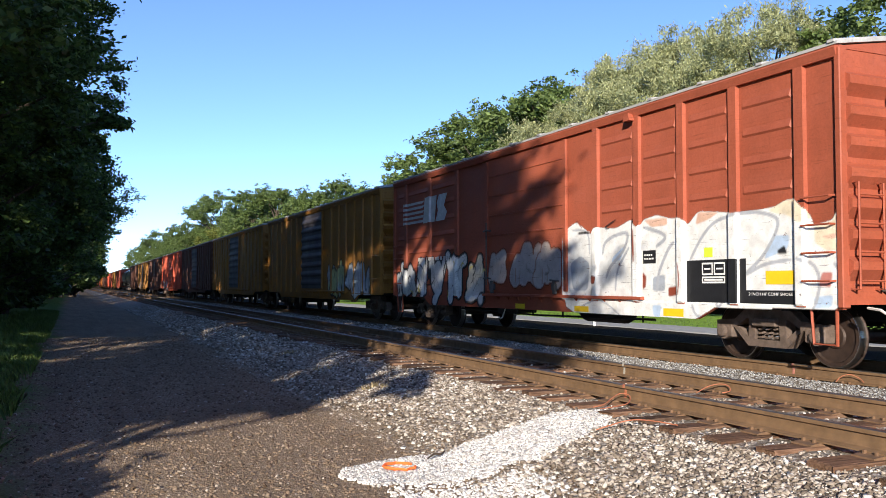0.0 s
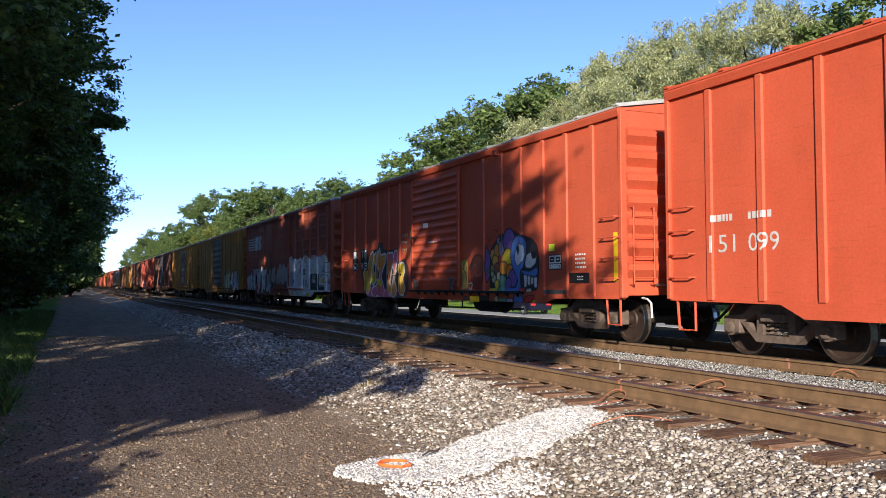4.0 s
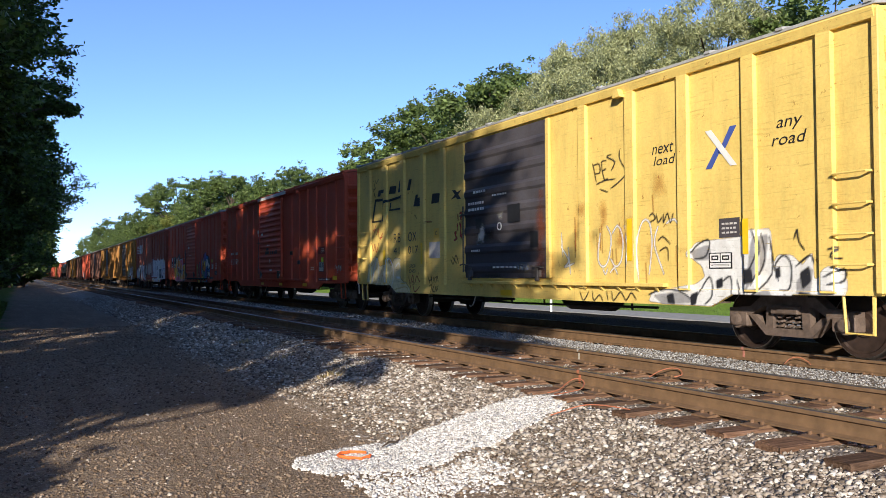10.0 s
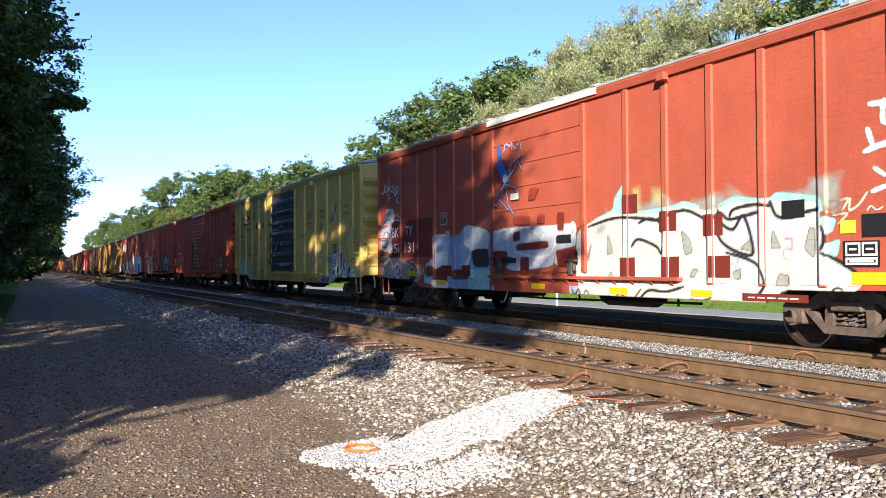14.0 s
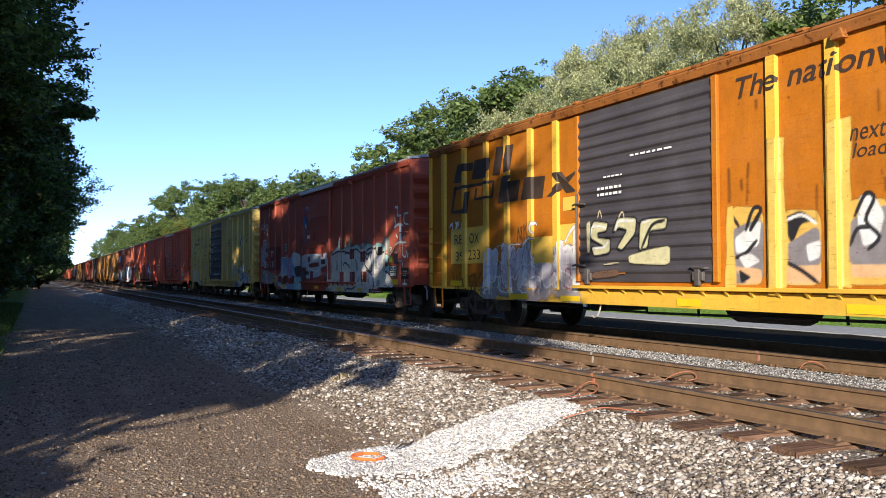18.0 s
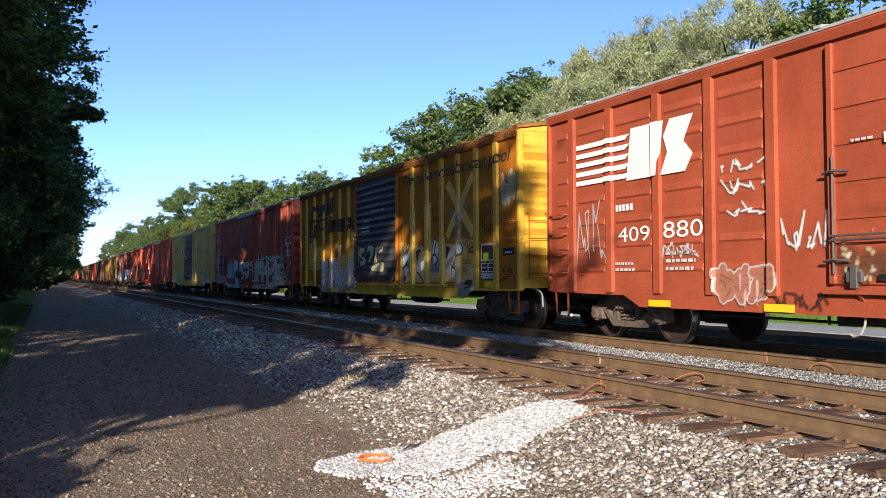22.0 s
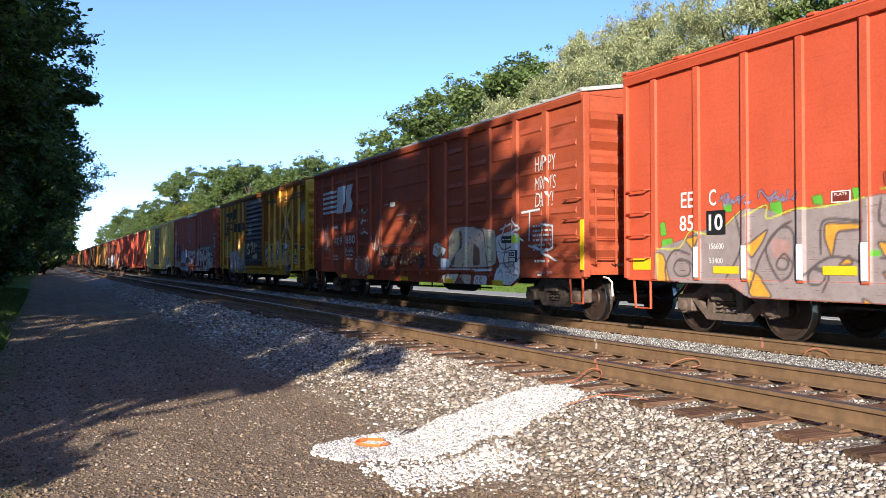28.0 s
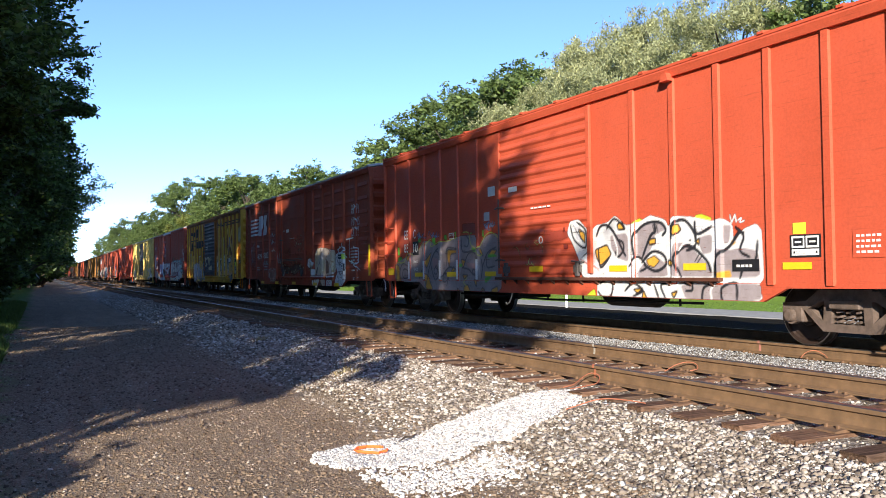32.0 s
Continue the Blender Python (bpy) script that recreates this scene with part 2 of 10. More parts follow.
def stones_material(name="ballast_stone", stops=((0.0, (0.11, 0.085, 0.065)), (0.35, (0.30, 0.245, 0.195)), (0.62, (0.44, 0.38, 0.32)), (0.86, (0.58, 0.52, 0.45)), (0.93, (0.72, 0.68, 0.61)), (1.0, (0.84, 0.82, 0.77)))):
    m = mat(name, (0.3, 0.28, 0.25), 0.9)
    g = m.node_tree.nodes.new("ShaderNodeNewGeometry")
    v = coords(m)
    c = ramp(m, g.outputs["Random Per Island"], list(stops))
    base(m, mix(m, 0.35, c, ramp(m, noise_of(m, v, 45, 5, 0.7), [(0.3, (0.3, 0.27, 0.24)), (0.7, (0.9, 0.86, 0.8))]), "MULTIPLY"))
    bump(m, noise_of(m, v, 60, 4), 0.5, 0.01)
    return m


def chips_material():
    m = mat("white_limestone_chips", (0.7, 0.68, 0.64), 0.9)
    g = m.node_tree.nodes.new("ShaderNodeNewGeometry")
    base(m, ramp(m, g.outputs["Random Per Island"], [(0.0, (0.34, 0.31, 0.28)), (0.3, (0.56, 0.53, 0.49)), (0.8, (0.70, 0.67, 0.63)), (1.0, (0.82, 0.80, 0.77))]))
    return m


def leaf_material(name, dark, light, trans=0.35):
    m = mat(name, light, 0.55)
    g = m.node_tree.nodes.new("ShaderNodeNewGeometry")
    c = ramp(m, g.outputs["Random Per Island"], [(0.0, dark), (0.7, light), (1.0, scaled(light, 1.5))])
    base(m, c)
    t = m.node_tree.nodes.new("ShaderNodeBsdfTranslucent")
    link(m, c, t.inputs[0])
    s = m.node_tree.nodes.new("ShaderNodeMixShader")
    s.inputs[0].default_value = trans
    link(m, m.node_tree.nodes["Principled BSDF"].outputs[0], s.inputs[1])
    link(m, t.outputs[0], s.inputs[2])
    link(m, s.outputs[0], m.node_tree.nodes["Material Output"].inputs[0])
    return m


def wood_material():
    m = mat("weathered_tie_wood", (0.09, 0.055, 0.035), 0.9)
    v = coords(m, (1.5, 18, 18))
    n = noise_of(m, v, 2.2, 7, 0.7)
    info = m.node_tree.nodes.new("ShaderNodeObjectInfo")
    c = ramp(m, n, [(0.3, (0.04, 0.028, 0.021)), (0.5, (0.16, 0.105, 0.075)), (0.72, (0.29, 0.215, 0.165)), (0.9, (0.40, 0.33, 0.27))])
    tint = ramp(m, info.outputs["Random"], [(0.0, (0.6, 0.55, 0.5)), (1.0, (1.2, 1.0, 0.85))])
    base(m, mix(m, 1.0, c, tint, "MULTIPLY"))
    bump(m, n, 0.7, 0.02)
    return m


M_GROUND, M_STONES, M_CHIPS = ground_material(), stones_material(), chips_material()
M_PATHSTONE = stones_material("brown_path_gravel", ((0.0, (0.10, 0.068, 0.045)), (0.5, (0.25, 0.18, 0.125)), (0.88, (0.32, 0.245, 0.18)), (0.96, (0.40, 0.33, 0.26)), (1.0, (0.60, 0.54, 0.47))))
M_CRUSHED = stones_material("grey_crushed_stone", ((0.0, (0.17, 0.163, 0.155)), (0.6, (0.36, 0.35, 0.34)), (1.0, (0.60, 0.59, 0.57))))
M_TIE = wood_material()
M_RAIL = plain("rusty_rail_side", (0.185, 0.108, 0.054), 0.8, 0.1, 0.3, 6)
M_RAILTOP = plain("dull_rail_head", (0.13, 0.115, 0.105), 0.42, 0.7, 0.2)
M_PLATE = plain("rusty_tie_plate", (0.17, 0.095, 0.05), 0.85, 0.1, 0.35)
M_ASPHALT = plain("grey_asphalt", (0.36, 0.35, 0.33), 0.9, 0, 0.2, 3)
M_BARK = plain("bark", (0.085, 0.065, 0.05), 0.95, 0, 0.4, 12, 0.6)
M_LEAF_L = leaf_material("broad_leaf", (0.028, 0.052, 0.011), (0.088, 0.145, 0.03), 0.4)
M_LEAF_R = leaf_material("far_leaf", (0.055, 0.09, 0.02), (0.15, 0.205, 0.055))
M_LEAF_Y = leaf_material("yellowish_leaf", (0.09, 0.11, 0.02), (0.22, 0.24, 0.05))
M_LEAF_W = leaf_material("willow_leaf", (0.17, 0.185, 0.075), (0.40, 0.41, 0.20))
M_GRASS = leaf_material("grass_blade", (0.05, 0.09, 0.015), (0.13, 0.2, 0.04))
M_DRY = leaf_material("dry_grass_blade", (0.2, 0.15, 0.07), (0.42, 0.33, 0.17))

# ---- mesh helpers ----
def part(name, bm, material, parent=None, label="", smooth=False):
    me = bpy.data.meshes.new(name)
    bm.to_mesh(me)
    bm.free()
    for m in (material if isinstance(material, (list, tuple)) else [material]):
        me.materials.append(m)
    if smooth:
        me.shade_smooth()
    ob = new(name, me)
    if parent:
        ob.parent = parent
    if label:
        ob["label"] = label
    return ob


def share(name, ob, parent, m):
    """Another object on the same mesh."""
    o = new(name, ob.data)
    o.parent = parent
    o.matrix_basis = m
    return o


def empty(name, m=None):
    ob = new(name)
    ob.empty_display_size = 0.2
    if m:
        ob.matrix_basis = m
    return ob


def box(bm, x0, x1, y0, y1, z0, z1, bevel=0.0, slot=0):
    vs = [bm.verts.new((x, y, z)) for x in (x0, x1) for y in (y0, y1) for z in (z0, z1)]
    fs = [bm.faces.new([vs[i] for i in f]) for f in ((0, 1, 3, 2), (4, 6, 7, 5), (0, 4, 5, 1), (2, 3, 7, 6), (0, 2, 6, 4), (1, 5, 7, 3))]
    for f in fs:
        f.material_index = slot
    if bevel:
        bmesh.ops.bevel(bm, geom=list({e for f in fs for e in f.edges}), offset=bevel, segments=1, affect="EDGES")
    return vs


def prism(bm, poly, a, b, axis="x", slot=0):
    """Extrudes a polygon. axis x: poly in (y, z); y: in (x, z); z: in (x, y)."""
    def at(p, d):
        return {"x": (d, p[0], p[1]), "y": (p[0], d, p[1]), "z": (p[0], p[1], d)}[axis]
    va = [bm.verts.new(at(p, a)) for p in poly]
    vb = [bm.verts.new(at(p, b)) for p in poly]
    fs = [bm.faces.new(va), bm.faces.new(list(reversed(vb)))]
    n = len(poly)
    for i in range(n):
        fs.append(bm.faces.new((va[i], vb[i], vb[(i + 1) % n], va[(i + 1) % n])))
    for f in fs:
        f.material_index = slot
    bmesh.ops.recalc_face_normals(bm, faces=fs)
    return fs


def tube(bm, points, r, n=6, slot=0, cap=True):
    """A round bar along points; r: one radius or one for each point."""
    pts = [Vector(p) for p in points]
    rs = r if isinstance(r, (list, tuple)) else [r] * len(pts)
    rings = []
    for i, p in enumerate(pts):
        d = (pts[min(i + 1, len(pts) - 1)] - pts[max(i - 1, 0)]).normalized()
        u = d.orthogonal().normalized() if i == 0 else (u - d * u.dot(d)).normalized()
        w = d.cross(u)
        rings.append([bm.verts.new(p + (u * math.cos(2 * math.pi * k / n) + w * math.sin(2 * math.pi * k / n)) * rs[i]) for k in range(n)])
    for a, b in zip(rings, rings[1:]):
        for k in range(n):
            bm.faces.new((a[k], a[(k + 1) % n], b[(k + 1) % n], b[k])).material_index = slot
    if cap:
        bm.faces.new(list(reversed(rings[0]))).material_index = slot
        bm.faces.new(rings[-1]).material_index = slot


def lathe(bm, profile, n=24, axis="x", slots=None):
    """Turns a profile of (along, radius) round an axis."""
    rings = []
    for a, r in profile:
        ring = []
        for k in range(n):
            c, s = math.cos(2 * math.pi * k / n) * r, math.sin(2 * math.pi * k / n) * r
            ring.append(bm.verts.new((a, c, s) if axis == "x" else (c, a, s) if axis == "y" else (c, s, a)))
        rings.append(ring)
    for i, (a, b) in enumerate(zip(rings, rings[1:])):
        for k in range(n):
            f = bm.faces.new((a[k], a[(k + 1) % n], b[(k + 1) % n], b[k]))
            f.material_index = slots[i] if slots else 0
    bm.faces.new(list(reversed(rings[0])))
    bm.faces.new(rings[-1])
    bmesh.ops.recalc_face_normals(bm, faces=bm.faces)


def mesh_quads(name, verts, faces, material, parent=None):
    """A mesh from arrays: verts (n, 3), faces (m, 3 or 4)."""
    me = bpy.data.meshes.new(name)
    n, k = faces.shape
    me.vertices.add(len(verts)), me.loops.add(n * k), me.polygons.add(n)
    me.vertices.foreach_set("co", np.ascontiguousarray(verts, dtype=np.float32).ravel())
    me.loops.foreach_set("vertex_index", np.ascontiguousarray(faces, dtype=np.int32).ravel())
    me.polygons.foreach_set("loop_start", np.arange(0, n * k, k, dtype=np.int32))
    me.polygons.foreach_set("loop_total", np.full(n, k, dtype=np.int32))
    me.materials.append(material)
    me.update(calc_edges=True)
    me.validate()
    ob = new(name, me)
    if parent:
        ob.parent = parent
    return ob

# ---- ground and tracks ----
NEAR_X, FAR_X = 6.34, 10.07        # the two tracks' centre lines
HALF_GAUGE = 0.754


def ground_z(x, y):
    """Height of the ground: path, ballast shoulder, track bed, verge and road."""
    px = (-400, -60, -12, -3.0, -1.2, -0.4, 3.1, 4.6, 5.2, 7.6, 7.95, 8.95, 9.2, 14.2, 15.4, 17.5, 34.0, 60.0, 400)
    pz = (6.0, 1.5, 0.0, -0.42, -0.48, -0.56, -0.54, -0.30, -0.228, -0.228, -0.145, -0.15, -0.24, -0.25, -0.24, -1.12, -1.10, -0.6, 5.0)
    z = float(np.interp(x, px, pz))
    near = max(0.0, 1 - max(0.0, math.hypot(x - 3, y - 8) - 30) / 40)
    n = noise.noise(Vector((x * 0.5, y * 0.5, 0.3))) * 0.035 + noise.noise(Vector((x * 1.7, y * 1.7, 2.0))) * 0.018
    lump = 0.07 * max(0.0, noise.noise(Vector((x * 0.35, y * 0.25, 7.0)))) if 3.2 < x < 5 else 0.0
    return z + (n + lump) * near * (0.35 if 5.0 < x < 14 else 1.0)


def build_ground():
    xs = sorted({*np.arange(-3, 5.6, 0.22).round(3), *np.arange(5.6, 9.6, 0.2).round(3), *np.arange(9.8, 20, 0.6).round(3), *np.arange(20, 62, 3.0), -4, -5, -6, -8, -12, -20, -35, -60, -120, -250, -500, -1500, -4000, 80, 120, 200, 300, 500, 1500, 4000})
    ys = sorted({*np.arange(0, 16, 0.22).round(3), *np.arange(16, 34, 0.5).round(3), *np.arange(34, 80, 2.0), *np.arange(-40, 0, 2.0), *np.arange(80, 400, 20.0), -80, -200, -600, -2000, 600, 1000, 2000, 4500})
    nx, ny = len(xs), len(ys)
    verts = []
    for y in ys:
        for x in xs:
            z = ground_z(x, y)
            if y > 600:
                z += (y - 600) * 0.004 + 14 * max(0.0, noise.noise(Vector((x * 0.0012, y * 0.001, 1.0)))) * min(1, (y - 600) / 1500)
            verts.append((x, y, z))
    j, i = np.meshgrid(np.arange(ny - 1), np.arange(nx - 1), indexing="ij")
    a = (j * nx + i).ravel()
    faces = np.stack([a, a + 1, a + nx + 1, a + nx], 1)
    ob = mesh_quads("ground", np.array(verts), faces, M_GROUND)
    ob.data.shade_smooth()
    tagged(ob, "gravel path, ballast shoulder and grassy verge", "ground", kind="structure")


def build_road():
    bm = bmesh.new()
    prism(bm, [(26.9, -1.3), (26.9, -1.065), (28.7, -1.04), (30.6, -1.065), (30.6, -1.3)], -120, 600, "y")
    tagged(part("road", bm, M_ASPHALT), "grey asphalt road beyond the railway tracks", "road", kind="structure")


def rail_bm(y0, y1):
    p = [(-0.07, -0.178), (0.07, -0.178), (0.07, -0.166), (0.014, -0.148), (0.009, -0.1), (0.009, -0.05), (0.036, -0.04), (0.036, -0.008), (0.028, 0.0),
         (-0.028, 0.0), (-0.036, -0.008), (-0.036, -0.04), (-0.009, -0.05), (-0.009, -0.1), (-0.014, -0.148), (-0.07, -0.166)]
    bm = bmesh.new()
    for f in prism(bm, p, y0, y1, "y"):
        c = f.calc_center_median()
        f.material_index = 1 if c.z > -0.009 and abs(f.normal.z) > 0.3 else 0
    return bm


def build_track(cx, label, seed):
    rng = random.Random(seed)
    track = tagged(empty("railway_track", pose(cx, 0, 0)), label, "railway track", "parallel railway tracks", "structure")
    for sx in (-1, 1):
        rail = part("rail", rail_bm(-40, 1500), [M_RAIL, M_RAILTOP], track, "rusty steel rail with a dull dark head")
        rail.location.x = sx * HALF_GAUGE
        bm = bmesh.new()
        box(bm, sx * HALF_GAUGE - 0.012 - 0.035, sx * HALF_GAUGE + 0.047, 21.1, 22.0, -0.14, -0.055, 0.006)
        part("joint_bar", bm, M_RAIL, track)
    tie_meshes, plate_bm = [], bmesh.new()
    for k in range(5):
        bm = bmesh.new()
        w, l = 0.115 + 0.008 * k % 0.02, 1.36
        box(bm, -l, l, -w, w, -0.42, -0.192, 0.015)
        for v in bm.verts:
            v.co += Vector((rng.uniform(-0.03, 0.03), rng.uniform(-0.012, 0.012), rng.uniform(-0.01, 0.004)))
        me = bpy.data.meshes.new("tie")
        bm.to_mesh(me)
        bm.free()
        me.materials.append(M_TIE)
        tie_meshes.append(me)
    prism(plate_bm, [(-0.19, -0.2), (-0.19, -0.186), (-0.085, -0.176), (0.085, -0.176), (0.19, -0.186), (0.19, -0.2)], -0.1, 0.1, "y")
    for px, py in ((-0.1, 0.06), (0.1, -0.06), (-0.1, -0.05), (0.1, 0.07)):
        box(plate_bm, px - 0.014, px + 0.014, py - 0.012, py + 0.012, -0.19, -0.15, 0.003)
    plate = bpy.data.meshes.new("tie_plate")
    plate_bm.to_mesh(plate)
    plate_bm.free()
    plate.materials.append(M_PLATE)
    y = -1.0
    for i in range(112):
        t = new("tie", rng.choice(tie_meshes))
        t.parent = track
        jut = rng.uniform(-0.09, 0.05)
        t.matrix_basis = pose(jut, y, rng.uniform(-0.01, 0.0), 0, 0, rng.uniform(-1.5, 1.5))
        for sx in (-1, 1):
            if i < 70:
                p = new("tie_plate", plate)
                p.parent = t
                p.matrix_parent_inverse = t.matrix_basis.inverted()
                p.matrix_basis = pose(sx * HALF_GAUGE, y, 0)
        y += 0.56 + rng.uniform(-0.04, 0.04)
    bm = bmesh.new()
    while y < 420:
        box(bm, -1.36, 1.36, y - 0.115, y + 0.115, -0.4, -0.192)
        y += 0.56 * (1 if y < 150 else 2)
    tagged(part("ties", bm, M_TIE, track), kind="stuff")
    return track


def stones(name, n, place, size, material, label, seed, flat=0.7):
    """Loose broken stone: lumps of 8 to 10 corners, each a real solid."""
    rng = np.random.default_rng(seed)
    base_v = np.array([(1, 0, 0), (-1, 0, 0), (0, 1, 0), (0, -1, 0), (0, 0, 1), (0, 0, -1)], float)
    base_f = np.array([(0, 2, 4), (2, 1, 4), (1, 3, 4), (3, 0, 4), (2, 0, 5), (1, 2, 5), (3, 1, 5), (0, 3, 5)])
    cube_v = np.array([(a, b, c) for a in (-.62, .62) for b in (-.62, .62) for c in (-.62, .62)])
    cube_f = np.array([(0, 1, 3), (0, 3, 2), (4, 6, 7), (4, 7, 5), (0, 4, 5), (0, 5, 1), (2, 3, 7), (2, 7, 6), (0, 2, 6), (0, 6, 4), (1, 5, 7), (1, 7, 3)])
    V, F, o = [], [], 0
    for i in range(n):
        x, y = place(rng)
        s = size(rng, x, y)
        bv, bf = (base_v, base_f) if i % 3 == 0 else (cube_v, cube_f)
        v = bv * (1 + rng.uniform(-0.35, 0.35, bv.shape)) * np.array([1.15, rng.uniform(0.65, 1.0), rng.uniform(0.5, 0.85)]) * s
        q, _ = np.linalg.qr(rng.normal(size=(3, 3)))
        v = v @ q.T
        v[:, 2] *= flat
        v += (x, y, ground_z(x, y) + s * rng.uniform(0.0, 0.35))
        V.append(v), F.append(bf + o)
        o += len(v)
    ob = mesh_quads(name, np.concatenate(V), np.concatenate(F), material)
    return tagged(ob, label, "gravel", kind="stuff")


def in_chips(x, y):
    """The tongue of white chips that runs from the tie ends down to the path."""
    mid = np.interp(x, (2.1, 2.6, 3.2, 3.95, 4.7, 5.1), (6.87, 6.95, 6.98, 7.13, 7.36, 7.52))
    wide = np.interp(x, (2.05, 2.2, 2.6, 3.2, 3.95, 4.7, 5.12), (0.05, 0.32, 0.50, 0.54, 0.50, 0.46, 0.16))
    wide += 0.07 * noise.noise(Vector((x * 3.0, y * 3.0, 5.0))) + 0.05 * noise.noise(Vector((x * 9.0, y * 9.0, 1.0)))
    return 2.05 < x < 5.12 and abs(y - mid) < wide


def build_ballast():
    def shoulder(rng):
        while True:
            x, y = rng.uniform(3.0, 5.0), 3.0 + 17 * rng.random() ** 1.5
            if rng.random() < (x - 2.7) / 1.2 and not in_chips(x, y):
                return x, y

    def bed(rng):
        while True:
            x, y = 4.85 + 2.85 * rng.random() ** 1.25, 2.0 + 22 * rng.random() ** 1.5
            if abs(abs(x - NEAR_X) - HALF_GAUGE) > 0.1:
                return x, y

    def path(rng):
        return rng.uniform(-0.9, 3.7), 4.5 + 24 * rng.random() ** 2.1

    def far(rng):
        return rng.uniform(3.2, 5.0) if rng.random() < 0.6 else rng.uniform(7.8, 9.0), rng.uniform(18, 60)

    def six_foot(rng):
        return rng.uniform(7.8, 9.1), 4 + 40 * rng.random() ** 1.2

    def chips(rng):
        while True:
            x, y = rng.uniform(1.8, 5.15), rng.uniform(6.0, 8.0)
            if in_chips(x, y) or (rng.random() < 0.05 and 2.2 < x < 3.6 and y < 6.6):
                return x, y

    def spill(rng):
        x = rng.uniform(2.3, 3.5)
        return x, rng.normal(5.85 + (x - 2.3) * 0.1, 0.22)
    stones("ballast_stones", 27000, shoulder, lambda r, x, y: (r.uniform(0.008, 0.018) if r.random() < 0.66 else r.uniform(0.017, 0.037)) * (1 + max(0, y - 7) * 0.015), M_STONES, "grey and white broken ballast stones on the shoulder", 3)
    stones("bed_stones", 13000, bed, lambda r, x, y: (r.uniform(0.009, 0.018) if r.random() < 0.7 else r.uniform(0.016, 0.03)), M_STONES, "small grey ballast stones between the ties", 4)
    stones("crushed_stone", 21000, six_foot, lambda r, x, y: r.uniform(0.008, 0.016) * (1 + y * 0.03), M_CRUSHED, "fine light grey crushed stone between the tracks", 9)
    stones("path_gravel", 30000, path, lambda r, x, y: (r.uniform(0.006, 0.015) if r.random() < 0.85 else r.uniform(0.014, 0.024)) * (1 + y * 0.02), M_PATHSTONE, "fine brown-grey gravel scattered on the path", 5)
    stones("distant_ballast", 11000, far, lambda r, x, y: r.uniform(0.03, 0.055), M_STONES, "grey ballast stones along the farther track", 6)
    stones("white_chips", 12500, chips, lambda r, x, y: r.uniform(0.014, 0.026), M_CHIPS, "tongue of fresh white limestone chips beside the ties", 7, 0.9)
    stones("spilled_chips", 1300, spill, lambda r, x, y: r.uniform(0.012, 0.024), M_CHIPS, "thin spill of white limestone chips on the path", 8, 0.9)


build_ground()
build_road()
build_track(NEAR_X, "empty near railway track with rusty rails on weathered wooden ties", 11)
build_track(FAR_X, "farther railway track that carries the freight train", 12)
build_ballast()

# ---- trees ----
def limb_points(rng, a, b, sag=0.4, n=4):
    a, b = Vector(a), Vector(b)
    return [a.lerp(b, i / n) + Vector((rng.uniform(-sag, sag), rng.uniform(-sag, sag), rng.uniform(-sag, sag))) * (0.5 if 0 < i < n else 0.0) for i in range(n + 1)]


def unit(a):
    return a / np.linalg.norm(a, axis=1)[:, None]


def leaves(rng, centres, radii, count, size, droop=0.0, twigs=16):
    """Leaf blades on twigs, twigs in clumps: arrays of vertices and quads. With droop the twigs hang as long strands."""
    n = len(centres)
    way = unit(rng.normal(size=(n * twigs, 3)))
    way[:, 2] = np.where(way[:, 2] < 0, way[:, 2] * (0.15 if droop else 0.5), way[:, 2])
    tip = np.repeat(centres, twigs, 0) + way * (np.repeat(radii, twigs) * (rng.uniform(0.6, 1.0, n * twigs) if droop else rng.uniform(0.45, 1.12, n * twigs)))[:, None]
    which = rng.integers(0, n * twigs, count)
    r = np.repeat(radii, twigs)[which]
    if droop:
        hang = droop * rng.uniform(0.3, 1.2, n * twigs)[which] * rng.random(count)
        p = tip[which] + rng.normal(size=(count, 3)) * (0.11 * r)[:, None]
        p[:, 2] -= hang
        u = rng.normal(size=(count, 3)) * 0.8
        u[:, 2] -= 0.6
        face = way[which] * 0.7 + np.array([0, 0, 0.35]) + rng.normal(size=(count, 3)) * 0.55
    else:
        p = tip[which] + rng.normal(size=(count, 3)) * (0.17 * r)[:, None] * np.array([1, 1, 0.6])
        u = rng.normal(size=(count, 3)) * np.array([1, 1, 0.55])
        face = way[which] * 0.6 + np.array([0, 0, 0.55]) + rng.normal(size=(count, 3)) * 0.55
    s = size * rng.uniform(0.6, 1.4, count)
    u = unit(u)
    w = unit(np.cross(u, face))
    slim = 0.3 if droop else 0.5
    v = np.stack([p - u * s[:, None], p + w * (s * slim)[:, None], p + u * s[:, None], p - w * (s * slim)[:, None]], 1).reshape(-1, 3)
    return v, np.arange(count * 4).reshape(-1, 4)


